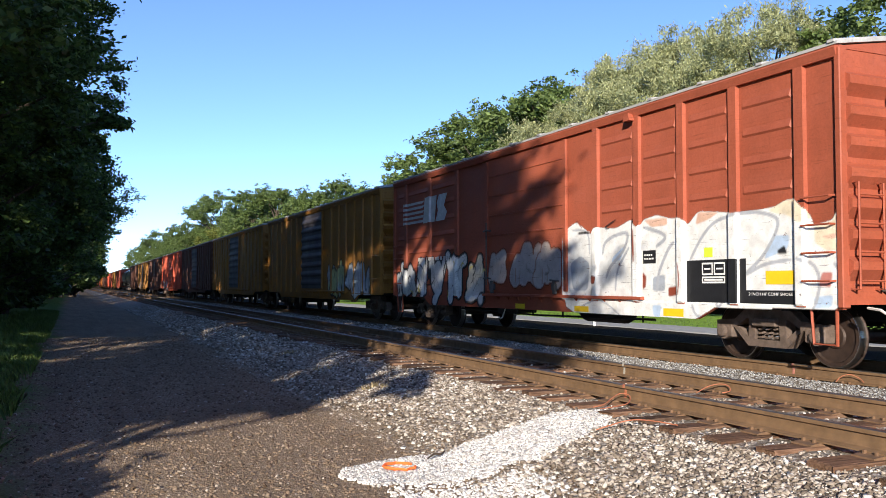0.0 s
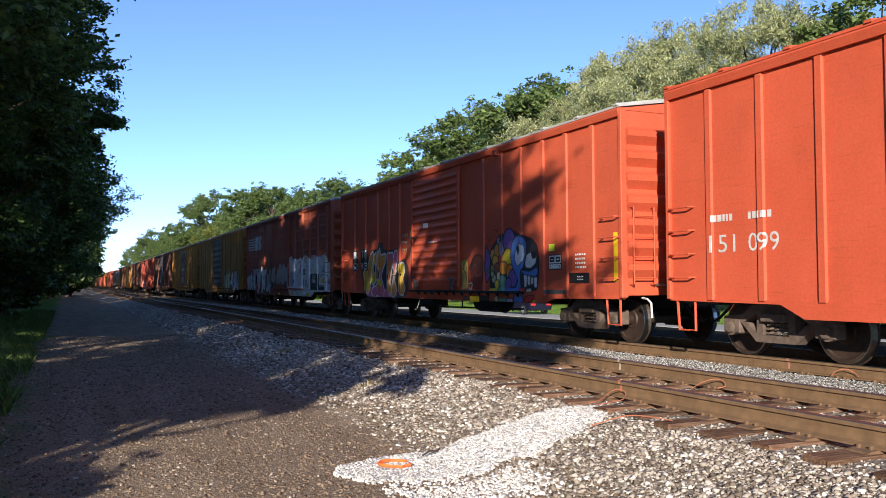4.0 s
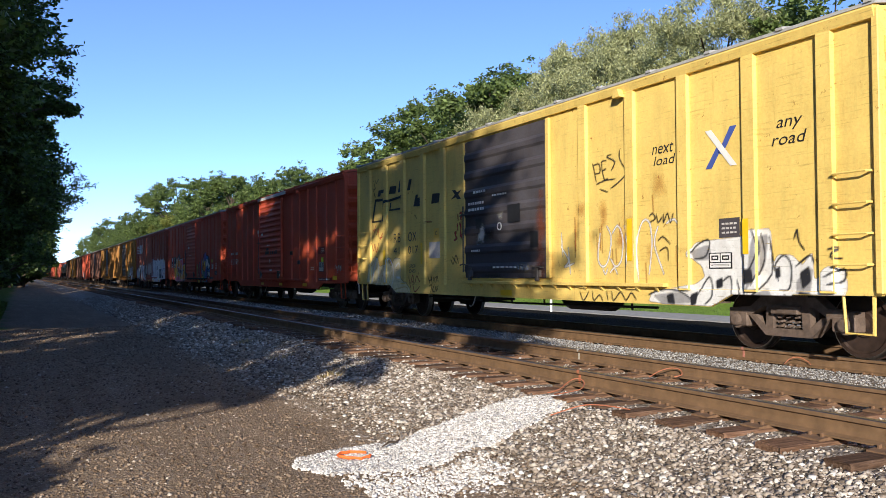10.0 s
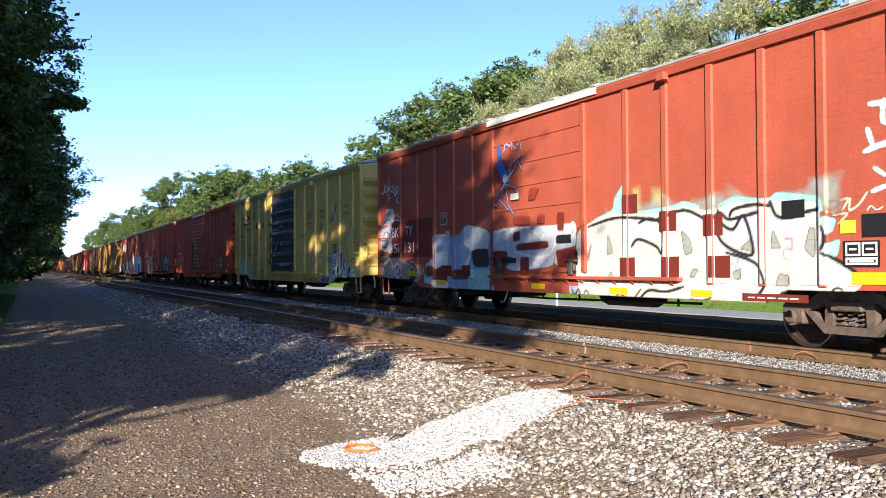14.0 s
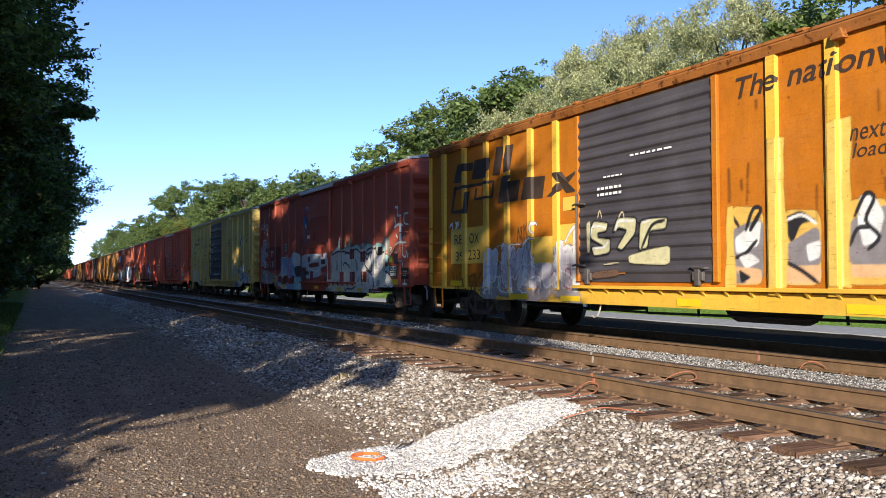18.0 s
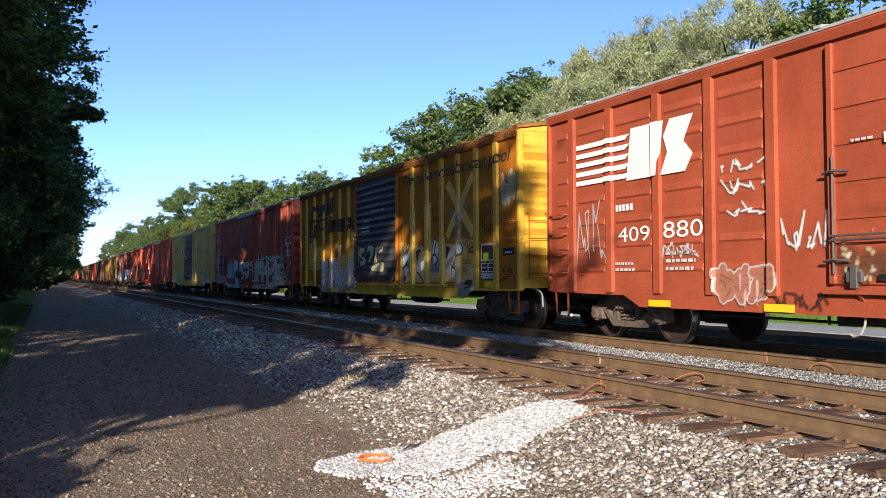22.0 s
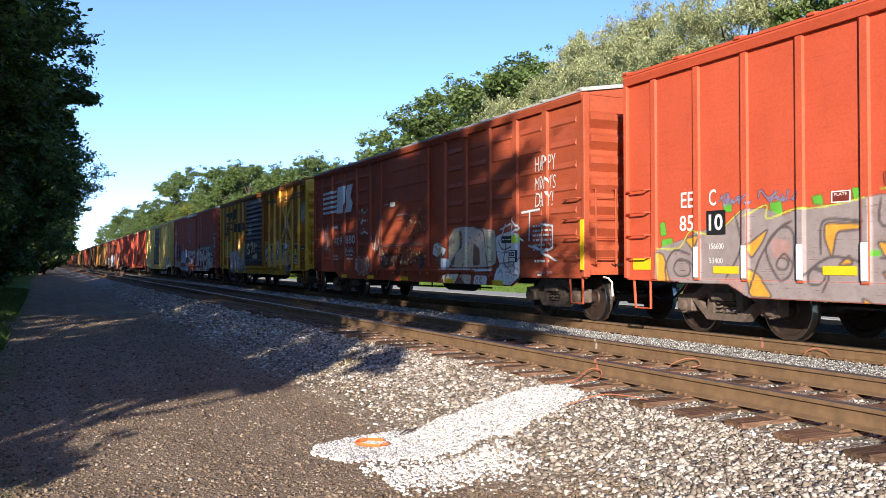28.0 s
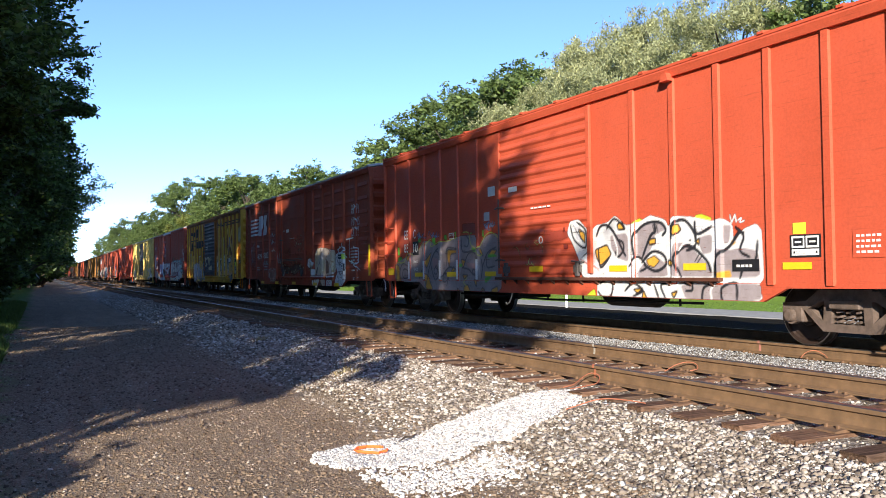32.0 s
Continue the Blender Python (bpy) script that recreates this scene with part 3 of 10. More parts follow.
def tree(name, label, height, radius, clear, clumps, count, size, leaf, seed, droop=0.0, category="tree", lump=(0.14, 0.30)):
    """Tapered trunk with limbs and a crown of many leaves in uneven clumps; its base is at the origin."""
    rng = np.random.default_rng(seed)
    pr = random.Random(seed)
    root = tagged(empty(name), label, category)
    top = height * 0.82
    bm = bmesh.new()
    r0 = 0.02 * height + 0.05
    trunk_pts = [(0, 0, -0.3), (pr.uniform(-.1, .1), pr.uniform(-.1, .1), height * 0.2), (pr.uniform(-.3, .3), pr.uniform(-.3, .3), height * 0.45), (pr.uniform(-.4, .4), pr.uniform(-.4, .4), top)]
    tube(bm, trunk_pts, [r0 * 1.3, r0, r0 * 0.7, 0.05], 8)
    mid, half = (height + clear) / 2, (height - clear) / 2
    cs, rs = [], []
    skew = [(pr.uniform(0, 2 * math.pi), pr.uniform(0.1, 0.3)) for _ in range(3)]
    for i in range(clumps):
        a, z = pr.uniform(0, 2 * math.pi), pr.uniform(-1, 1)
        ring = math.sqrt(max(0.0, 1 - abs(z) ** 2.3))
        k = pr.uniform(0.45, 1.0) ** 0.6 * (1.06 - 0.2 * z) * (1 + sum(b * math.cos((n + 2) * a + c + 3 * z) for n, (c, b) in enumerate(skew)) * 0.7)
        c = Vector((math.cos(a) * ring * radius * k, math.sin(a) * ring * radius * k, mid + z * half * 0.92))
        cs.append(c), rs.append(pr.uniform(*lump) * radius * (1.25 if droop else 1.0))
        if i % 3 == 0:
            z0 = max(clear * 0.6, c.z - radius * pr.uniform(0.4, 0.9))
            tube(bm, limb_points(pr, (trunk_pts[2][0] * 0.5, trunk_pts[2][1] * 0.5, min(z0, top)), c, 0.3), [r0 * 0.35, r0 * 0.28, r0 * 0.2, r0 * 0.12, 0.02], 5, cap=False)
    part("trunk", bm, M_BARK, root)
    v, f = leaves(rng, np.array([tuple(c) for c in cs]), np.array(rs), count, size, droop)
    mesh_quads("crown", v, f, leaf, root)
    return root


def plant(src, x, y, turn, grow=1.0, first=False):
    m = pose(x, y, ground_z(x, y) - 0.05, 0, 0, turn)
    if first:
        src.matrix_basis = m
        ob = src
    else:
        ob = copy_thing(src, m)
    ob.scale = (grow, grow, grow)
    return ob


def build_trees():
    rng = random.Random(5)
    side_label = "tall leafy broadleaf tree shading the gravel path"
    kinds = [tree("broadleaf_tree", side_label, h, r, c, 66 if c > 6 else 74, 60000 if c > 6 else 100000, 0.088, M_LEAF_L, s, lump=(0.10, 0.24) if c > 6 else (0.12, 0.28)) for h, r, c, s in ((14.0, 5.0, 1.8, 21), (15.0, 5.3, 2.0, 22), (13.8, 4.9, 1.2, 23), (14.2, 5.2, 3.2, 24), (13.8, 4.6, 6.8, 25))]
    first = [True] * 5
    # the row on the left: x, y, kind, size
    row = [(-7.0, -0.7, 4, 1.06), (-6.3, 2.8, 3, 1.0), (-6.7, 8.5, 0, 1.0), (-6.1, 14.2, 4, 1.0), (-5.4, 20.0, 3, 0.95), (-5.4, 26.0, 2, 1.0), (-4.9, 31.5, 1, 1.1), (-4.0, 38.5, 2, 1.08),
           (-3.0, 62.0, 2, 1.05), (-2.6, 78.0, 0, 1.05)]
    for x, y, k, g in row:
        t = plant(kinds[k], x, y, rng.uniform(0, 360), g, first[k])
        t["group"] = "trees beside the path"
        first[k] = False
    # unseen tree behind the camera, added to cast a lobe of shade on the path
    young = tree("broadleaf_tree", "unseen slender tree added to shade the path", 6.3, 1.75, 4.3, 24, 10000, 0.088, M_LEAF_L, 26, lump=(0.2, 0.4))
    plant(young, -6.6, -1.45, 20, 1.0, True)["group"] = "trees beside the path"
    # a second row behind the first, out of view, added to block sky light
    for i, (x, y, g) in enumerate(((-14.4, 22.0, 0.95), (-13.6, 29.0, 1.0), (-13.8, 37.0, 1.0), (-13.0, 46.0, 1.0))):
        plant(kinds[i % 3], x, y, 47 * i, g)["group"] = "trees beside the path"
    plant(kinds[0], -3.4, 50.0, 130)["group"] = "trees beside the path"
    far = [tree("broadleaf_tree", "leafy tree farther along the railway", h, r, 0.6, 70, 13000, 0.27, M_LEAF_L, s) for h, r, s in ((20, 5.6, 31), (19, 5.4, 32))]
    first = [True, True]
    for i in range(30):
        k = i % 2
        t = plant(far[k], min(-3.4 + 1.1 * i, 0.0) + rng.uniform(-0.6, 0.4), 92 + i * (14.0 + 0.1 * i) + rng.uniform(-2, 2), rng.uniform(0, 360), rng.uniform(0.85, 1.1), first[k])
        t["group"] = "trees beside the path"
        first[k] = False
    shrub = tree("shrub", "dark leafy undergrowth shrub below the trees", 3.4, 2.6, 0.1, 40, 6000, 0.16, M_LEAF_L, 35, category="shrub")
    # the first three near shrubs are unseen, added to shade the path
    near = [(-5.6, 4.6, 1.05), (-5.4, 8.0, 1.1), (-4.4, 1.9, 0.62), (-7.4, 26.0, 1.1), (-6.2, 29.0, 1.2), (-6.3, 33.5, 1.4), (-6.0, 38.0, 1.3), (-5.4, 42.0, 1.2)]
    far_ones = [(-3.6 - rng.uniform(0, 1.6), 44 + i * 4.2 + rng.uniform(-1, 1), rng.uniform(0.8, 1.3)) for i in range(26)]
    for i, (x, y, g) in enumerate(near + far_ones):
        t = plant(shrub, x, y, rng.uniform(0, 360), g, i == 0)
        t["group"] = "undergrowth beside the path"
    # beyond the road
    rng = random.Random(5)
    for _ in range(182):
        rng.random()
    right = [tree("woodland_tree", "round green woodland tree beyond the road", h, r, 0.5, 90, 40000, 0.17, M_LEAF_R, s, lump=(0.12, 0.25)) for h, r, s in ((18, 6.8, 41), (16, 6.2, 42), (20, 7.0, 43))]
    yellow = tree("woodland_tree", "yellowish-green woodland tree beyond the road", 15, 6.0, 0.3, 75, 26000, 0.19, M_LEAF_Y, 44)
    first = [True] * 3
    # x, y, kind, height of the crown's top
    spots = [(30, 426, 0, 20.5), (31, 380, 1, 21), (30, 330, 2, 23), (31, 262, 1, 17), (32, 290, 0, 18), (33, 230, 0, 24), (33, 208, 2, 25.2), (35, 181, 0, 21.8), (36, 163, 1, 20.2),
             (37, 148, 1, 16.5), (38, 141, 2, 18.8), (38, 130, 0, 18.2), (40, 116, 1, 15.6), (40, 107, 0, 16.4), (41, 99, 2, 18.8), (41, 91, 1, 18.8), (41, 84, 0, 20.5), (41, 77, 2, 20.8), (41, 70.5, 1, 20.0),
             (47, 75, 2, 23.5), (46, 36, 2, 20.5), (44, 27, 0, 20), (45, 18, 1, 20), (46, 8, 2, 20), (52, 52, 0, 18), (50, 90, 2, 20), (50, 110, 0, 19), (46, 190, 1, 21), (44, 215, 2, 22), (48, 150, 0, 18), (33, 310, 1, 19), (34, 350, 0, 19), (31, 218, 1, 16), (31, 245, 2, 17), (34, 240, 0, 19), (36, 255, 1, 18), (36, 270, 2, 18.5), (40, 300, 0, 20), (40, 200, 2, 20)]
    tops = (18, 16, 20)
    spots = [(x, y, k, (top + 1.2) / (tops[k] * 1.02)) for x, y, k, top in spots]
    for x, y, k, g in spots:
        t = plant(right[k], x, y, rng.uniform(0, 360), g, first[k])
        t["group"] = "woodland beyond the road"
        first[k] = False
    one = True
    for x, y, g in ((35, 124, 0.9), (33, 172, 0.95), (36, 135, 0.9), (31, 245, 1.1), (35, 110, 0.85), (30, 197, 1.0)):
        t = plant(yellow, x, y, rng.uniform(0, 360), g, one)
        t["group"] = "woodland beyond the road"
        one = False
    willow = tree("willow_tree", "pale grey-green weeping willow beyond the road", 17.5, 6.3, 1.5, 85, 170000, 0.1, M_LEAF_W, 51, 0.5)
    one = True
    for x, y, g in ((41, 41.5, 1.12), (41.5, 49, 1.2), (41.5, 57.5, 1.2), (42, 63.5, 1.05)):
        t = plant(willow, x, y, rng.uniform(0, 360), g, one)
        t["group"] = "willows beyond the road"
        one = False


build_trees()

# ---- lettering, stickers and graffiti on the cars ----
def graffiti_material():
    m = mat("spray_paint", (0.5, 0.5, 0.5), 0.55)
    a = m.node_tree.nodes.new("ShaderNodeAttribute")
    a.attribute_name = "paint"
    v = coords(m)
    wear = ramp(m, noise_of(m, v, 5, 6, 0.7), [(0.25, (0.72, 0.7, 0.68)), (0.6, (1, 1, 1))])
    base(m, mix(m, 1.0, a.outputs["Color"], wear, "MULTIPLY"))
    flake = ramp(m, noise_of(m, v, 11, 7, 0.75), [(0.29, (0.0, 0.0, 0.0)), (0.38, (1, 1, 1))])
    scuff = ramp(m, noise_of(m, coords(m, (1, 0.5, 9)), 5.0, 6, 0.7), [(0.30, (0.25, 0.25, 0.25)), (0.40, (1, 1, 1))])
    flake = mix(m, 1.0, flake, scuff, "MULTIPLY")
    mul = m.node_tree.nodes.new("ShaderNodeMath")
    mul.operation = "MULTIPLY"
    link(m, a.outputs["Alpha"], mul.inputs[0]), link(m, flake, mul.inputs[1])
    link(m, mul.outputs[0], m.node_tree.nodes["Principled BSDF"].inputs["Alpha"])
    return m


M_SPRAY = graffiti_material()
def glyph(rng):
    """Loose sprayed strokes in a unit box: no letters, just hooks, arrows and loops."""
    out = []
    for _ in range(rng.choice((3, 4, 4))):
        x, pts, up = rng.uniform(0.05, 0.5), [], rng.random() < 0.5
        for k in range(rng.choice((3, 4, 5))):
            pts.append((max(0.0, min(1.0, x)), rng.uniform(0.65, 1.0) if up else rng.uniform(0.0, 0.4)))
            x += rng.uniform(-0.15, 0.42)
            up = not up if rng.random() < 0.8 else up
        out.append(pts)
    if rng.random() < 0.5:
        cx, cy, r = rng.uniform(0.3, 0.7), rng.uniform(0.3, 0.7), rng.uniform(0.12, 0.25)
        out.append([(cx + r * math.cos(a * 0.9), cy + r * math.sin(a * 0.9)) for a in range(7)])
    return out


class Canvas:
    """Spray paint on a stretch of a car's side, held as colours at the corners of a fine grid."""

    def __init__(self, side, d0, d1, z0, z1, res=0.019):
        self.side, self.d0, self.z0, self.res = side, d0, z0, res
        self.nd, self.nz = int((d1 - d0) / res) + 1, int((z1 - z0) / res) + 1
        self.D, self.Z = np.meshgrid(d0 + np.arange(self.nd) * res, z0 + np.arange(self.nz) * res)
        self.rgb, self.alpha = np.zeros((self.nz, self.nd, 3)), np.zeros((self.nz, self.nd))

    def lay(self, mask, col, w=(slice(None), slice(None))):
        k = mask[..., None]
        old, was = self.alpha[w][..., None], self.rgb[w]
        tot = k + old * (1 - k)
        self.rgb[w] = np.where(tot > 1e-4, (np.asarray(col) * k + was * old * (1 - k)) / np.maximum(tot, 1e-4), was)
        self.alpha[w] = tot[..., 0]

    def reach(self, pts, w=(slice(None), slice(None))):
        D, Z = self.D[w], self.Z[w]
        best = np.full(D.shape, 9.0)
        for (a, b), (c, e) in zip(pts, pts[1:]):
            ux, uz = c - a, e - b
            k = np.clip(((D - a) * ux + (Z - b) * uz) / max(ux * ux + uz * uz, 1e-9), 0, 1)
            best = np.minimum(best, np.hypot(D - a - k * ux, Z - b - k * uz))
        return best

    def stroke(self, pts, width, col, soft=0.02, strength=1.0):
        e = width / 2 + soft
        i0, i1 = int((min(p[0] for p in pts) - e - self.d0) / self.res), int((max(p[0] for p in pts) + e - self.d0) / self.res) + 2
        j0, j1 = int((min(p[1] for p in pts) - e - self.z0) / self.res), int((max(p[1] for p in pts) + e - self.z0) / self.res) + 2
        i0, j0 = max(0, i0), max(0, j0)
        if i1 <= i0 or j1 <= j0 or i0 >= self.nd or j0 >= self.nz:
            return
        w = (slice(j0, j1), slice(i0, i1))
        self.lay(np.clip((width / 2 - self.reach(pts, w)) / soft + 0.5, 0, 1) * strength, col, w)

    def wobble(self, seed, scale):
        rng = np.random.default_rng(seed)
        w = np.zeros(self.D.shape)
        for k in range(6):
            a, b, c = rng.uniform(-1, 1, 2) * scale * (k + 1), rng.uniform(0, 6.3), 1 / (k + 1)
            w += c * np.sin(a[0] * self.D + a[1] * self.Z + b)
        return w / 2.4

    def field(self, d0, d1, z0, z1, col, seed, soft=0.1, rough=0.15, strength=0.95):
        """A rolled or sprayed area with an uneven edge."""
        e = np.minimum(np.minimum(self.D - d0, d1 - self.D), np.minimum(self.Z - z0, z1 - self.Z))
        self.lay(np.clip((e + rough * self.wobble(seed, 4.0)) / soft, 0, 1) * strength, col)

    def shape(self, pts, col, low=None, edge=None, width=0.0):
        """A filled outline with rounded corners, shaded to a second colour downwards, with a sprayed edge."""
        for _ in range(2):
            pts = [q for a, b in zip(pts, pts[1:] + pts[:1]) for q in ((a[0] * 0.88 + b[0] * 0.12, a[1] * 0.88 + b[1] * 0.12), (a[0] * 0.12 + b[0] * 0.88, a[1] * 0.12 + b[1] * 0.88))]
        ds, zs = [p[0] for p in pts], [p[1] for p in pts]
        i0, j0 = max(0, int((min(ds) - self.d0) / self.res) - 2), max(0, int((min(zs) - self.z0) / self.res) - 2)
        i1, j1 = int((max(ds) - self.d0) / self.res) + 3, int((max(zs) - self.z0) / self.res) + 3
        if i1 <= i0 or j1 <= j0 or i0 >= self.nd or j0 >= self.nz:
            return
        w = (slice(j0, j1), slice(i0, i1))
        D, Z = self.D[w], self.Z[w]
        inside = np.zeros(D.shape, bool)
        for (a, b), (c, e) in zip(pts, pts[1:] + pts[:1]):
            if b != e:
                inside ^= ((Z < b) != (Z < e)) & (D < a + (Z - b) * (c - a) / (e - b))
        m = np.clip(0.5 + np.where(inside, 1, -1) * self.reach(pts + pts[:1], w) / self.res, 0, 1)
        self.lay(m, col, w)
        if low:
            g = (max(zs) - Z) / (max(zs) - min(zs)) * 1.6 - 0.3 + 0.45 * self.wobble(int(zs[0] * 97) + 3, 7.0)[w]
            self.lay(m * np.clip(g, 0, 1), low, w)
        if edge:
            self.stroke(pts + pts[:1], width, edge, 0.014)

    def line(self, pts, width, col):
        """A sprayed curve through its points, thinner at its ends."""
        fine = []
        for i in range(len(pts) - 1):
            p = [pts[max(0, min(len(pts) - 1, i + j))] for j in (-1, 0, 1, 2)]
            for u in (0, 0.25, 0.5, 0.75):
                fine.append(tuple(0.5 * (2 * p[1][n] + (p[2][n] - p[0][n]) * u + (2 * p[0][n] - 5 * p[1][n] + 4 * p[2][n] - p[3][n]) * u * u + (3 * p[1][n] - p[0][n] - 3 * p[2][n] + p[3][n]) * u ** 3) for n in (0, 1)))
        fine.append(pts[-1])
        self.stroke(fine, width * 0.8, col, 0.014, 0.95)
        self.stroke(fine[1:-1], width, col, 0.014, 0.95)

    def disc(self, d, z, r, col, edge):
        self.stroke([(d, z), (d, z)], 2.9 * r + 0.03, edge, 0.014)
        self.stroke([(d, z), (d, z)], 2.9 * r - 0.03, col, 0.014)
        self.stroke([(d + 0.3 * r, z - 0.4 * r), (d + 0.5 * r, z - 0.1 * r)], r, tuple(0.6 * v for v in col), 0.05, 0.5)

    def dots(self, pts, r, col, soft=0.02):
        for d, z in pts:
            self.stroke([(d, z), (d, z)], 2 * r, col, soft)

    def letters(self, d0, d1, z0, z1, n, fills, line, seed, fat=0.2, edge=0.05, light=None, drips=True):
        rng = random.Random(seed)
        w = (d1 - d0) / n
        for i in range(n):
            sk = glyph(rng)
            lo, hi = z0 + rng.uniform(0, 0.12) * (z1 - z0), z1 - rng.uniform(0, 0.2) * (z1 - z0)
            lean = rng.uniform(-0.12, 0.2) * w
            strokes = []
            for s in sk:
                pts = [(d0 + (i + p[0] * 1.02) * w + rng.uniform(-0.07, 0.07) * w + lean * p[1], lo + (p[1] + rng.uniform(-0.06, 0.06)) * (hi - lo)) for p in s]
                fine = []
                for a, b, c in zip(pts, pts[1:], pts[2:] + [pts[-1]]):
                    for k in range(4):
                        u = k / 4
                        fine.append((a[0] + (b[0] - a[0]) * u, a[1] + (b[1] - a[1]) * u))
                fine.append(pts[-1])
                for _ in range(2):
                    fine = [fine[0]] + [((a[0] + 2 * b[0] + c[0]) / 4, (a[1] + 2 * b[1] + c[1]) / 4) for a, b, c in zip(fine, fine[1:], fine[2:])] + [fine[-1]]
                strokes.append(fine)
            f = fat * rng.uniform(0.85, 1.2)
            for s in strokes:
                self.stroke(s, f + 2 * edge, line, 0.012)
            c1, c2 = rng.choice(fills), rng.choice(fills)
            for s in strokes:
                self.stroke(s, f, c1, 0.012)
            r = np.minimum.reduce([self.reach(s) for s in strokes])
            grade = np.clip((self.Z - lo) / (hi - lo), 0, 1)
            self.lay(np.clip((f / 2 - 0.01 - r) / 0.02, 0, 1) * np.clip(1.3 - 2.2 * grade + 0.4 * self.wobble(seed + i, 6), 0, 1), c2)
            inner = np.clip((f / 2 - r) / 0.02, 0, 1)
            for q in range(3):
                a = rng.choice(strokes)
                p0, p1 = rng.choice(a), rng.choice(a)
                m = np.clip((0.011 - self.reach([p0, ((p0[0] + p1[0]) / 2 + rng.uniform(-0.1, 0.1), (p0[1] + p1[1]) / 2), p1])) / 0.015 + 0.5, 0, 1)
                self.lay(m * inner * 0.8, tuple(0.35 * v for v in c1))
            if light:
                for s in strokes:
                    self.stroke([(p[0] - f * 0.22, p[1] + f * 0.2) for p in s[1:len(s) * 2 // 3]], 0.03, light, 0.02)
            if drips:
                for k in range(2):
                    q = rng.choice(strokes[0])
                    self.stroke([(q[0], q[1]), (q[0], q[1] - rng.uniform(0.1, 0.35))], 0.02, line, 0.015, 0.8)

    def swirls(self, d0, d1, z0, z1, n, col, seed, width=0.045, length=0.6):
        """Free curved spray lines that swell and taper."""
        rng = random.Random(seed)
        for _ in range(n):
            d, z, a = rng.uniform(d0, d1), rng.uniform(z0, z1), rng.uniform(0, 6.28)
            bend, step = rng.uniform(-0.55, 0.55), length * rng.uniform(0.6, 1.3) / 10
            pts = [(d, z)]
            for k in range(10):
                d, z = min(d1, max(d0, d + step * math.cos(a))), min(z1, max(z0, z + step * math.sin(a)))
                a += bend + rng.uniform(-0.08, 0.08)
                if k == 5 and rng.random() < 0.4:
                    a += rng.choice((-1.6, 1.6))
                pts.append((d, z))
            w = width * rng.uniform(0.7, 1.2)
            for i, g in ((0, 0.5), (2, 0.8), (4, 1.0), (6, 0.85), (8, 0.5)):
                self.stroke(pts[i:i + 3], w * g, col, 0.012, 0.95)

    def tag(self, d0, d1, z0, z1, col, seed, width=0.035, n=9):
        """A quick handstyle scrawl."""
        rng = random.Random(seed)
        pts, m = [], n * 3
        for k in range(m):
            pts.append((d0 + (d1 - d0) * (k / m + rng.uniform(-0.9, 0.9) / n), rng.uniform(z0, z1)))
            if rng.random() < 0.22 and len(pts) > 2:
                self.stroke(pts, width, col, 0.015, 0.9)
                pts = []
        if len(pts) > 1:
            self.stroke(pts, width, col, 0.015, 0.9)

    def put(self, car, label, lift=0.004, sill_z=0.84):
        y = self.side.L / 2 - self.D
        dep = np.array([self.side.depth(v) for v in y[0]])
        x = np.where(self.Z < sill_z, -1.545 - 0.014, dep[None, :]) - lift
        end = np.minimum(self.D, self.side.L - self.D)
        self.alpha = np.where(self.Z < np.interp(end, [0, 2.2, 2.6], [0.80, 0.78, self.side.low]), 0.0, self.alpha)
        keep = self.alpha > 0.02
        cell = keep[:-1, :-1] | keep[1:, :-1] | keep[:-1, 1:] | keep[1:, 1:]
        j, i = np.nonzero(cell)
        a = j * self.nd + i
        f = np.stack([a, a + 1, a + self.nd + 1, a + self.nd], 1)
        used, inv = np.unique(f, return_inverse=True)
        verts = np.stack([x.ravel(), y.ravel(), self.Z.ravel()], 1)[used]
        me = bpy.data.meshes.new("graffiti")
        n = len(f)
        me.vertices.add(len(used)), me.loops.add(n * 4), me.polygons.add(n)
        me.vertices.foreach_set("co", verts.astype(np.float32).ravel())
        me.loops.foreach_set("vertex_index", inv.reshape(-1).astype(np.int32))
        me.polygons.foreach_set("loop_start", np.arange(0, n * 4, 4, dtype=np.int32))
        me.polygons.foreach_set("loop_total", np.full(n, 4, dtype=np.int32))
        at = me.attributes.new("paint", "FLOAT_COLOR", "POINT")
        at.data.foreach_set("color", np.concatenate([self.rgb.reshape(-1, 3), self.alpha.reshape(-1, 1)], 1)[used].astype(np.float32).ravel())
        me.materials.append(M_SPRAY)
        me.update(calc_edges=True)
        ob = new("graffiti", me)
        ob.parent = car
        ob["label"] = label
        return ob


def wrap(car, side, bm, name, material, lift, label=""):
    """Lays a flat outline, drawn in (metres from the far end, height), onto the car's side and over its posts."""
    for v in bm.verts:
        v.co = Vector((0, side.L / 2 - v.co.x, v.co.y))
    ys = [v.co.y for v in bm.verts]
    for c in side.cuts():
        if min(ys) < c < max(ys):
            bmesh.ops.bisect_plane(bm, geom=bm.verts[:] + bm.edges[:] + bm.faces[:], plane_co=(0, c, 0), plane_no=(0, 1, 0))
    for v in bm.verts:
        v.co.x = (side.depth(v.co.y + 1e-5) if v.co.z > 0.8 else -1.557) - lift
    return part(name, bm, material, car, label)


def rect(car, side, d0, d1, z0, z1, material, lift=0.006, name="sticker", label=""):
    bm = bmesh.new()
    bm.faces.new([bm.verts.new(p) for p in ((d0, z0, 0), (d1, z0, 0), (d1, z1, 0), (d0, z1, 0))])
    return wrap(car, side, bm, name, material, lift, label)


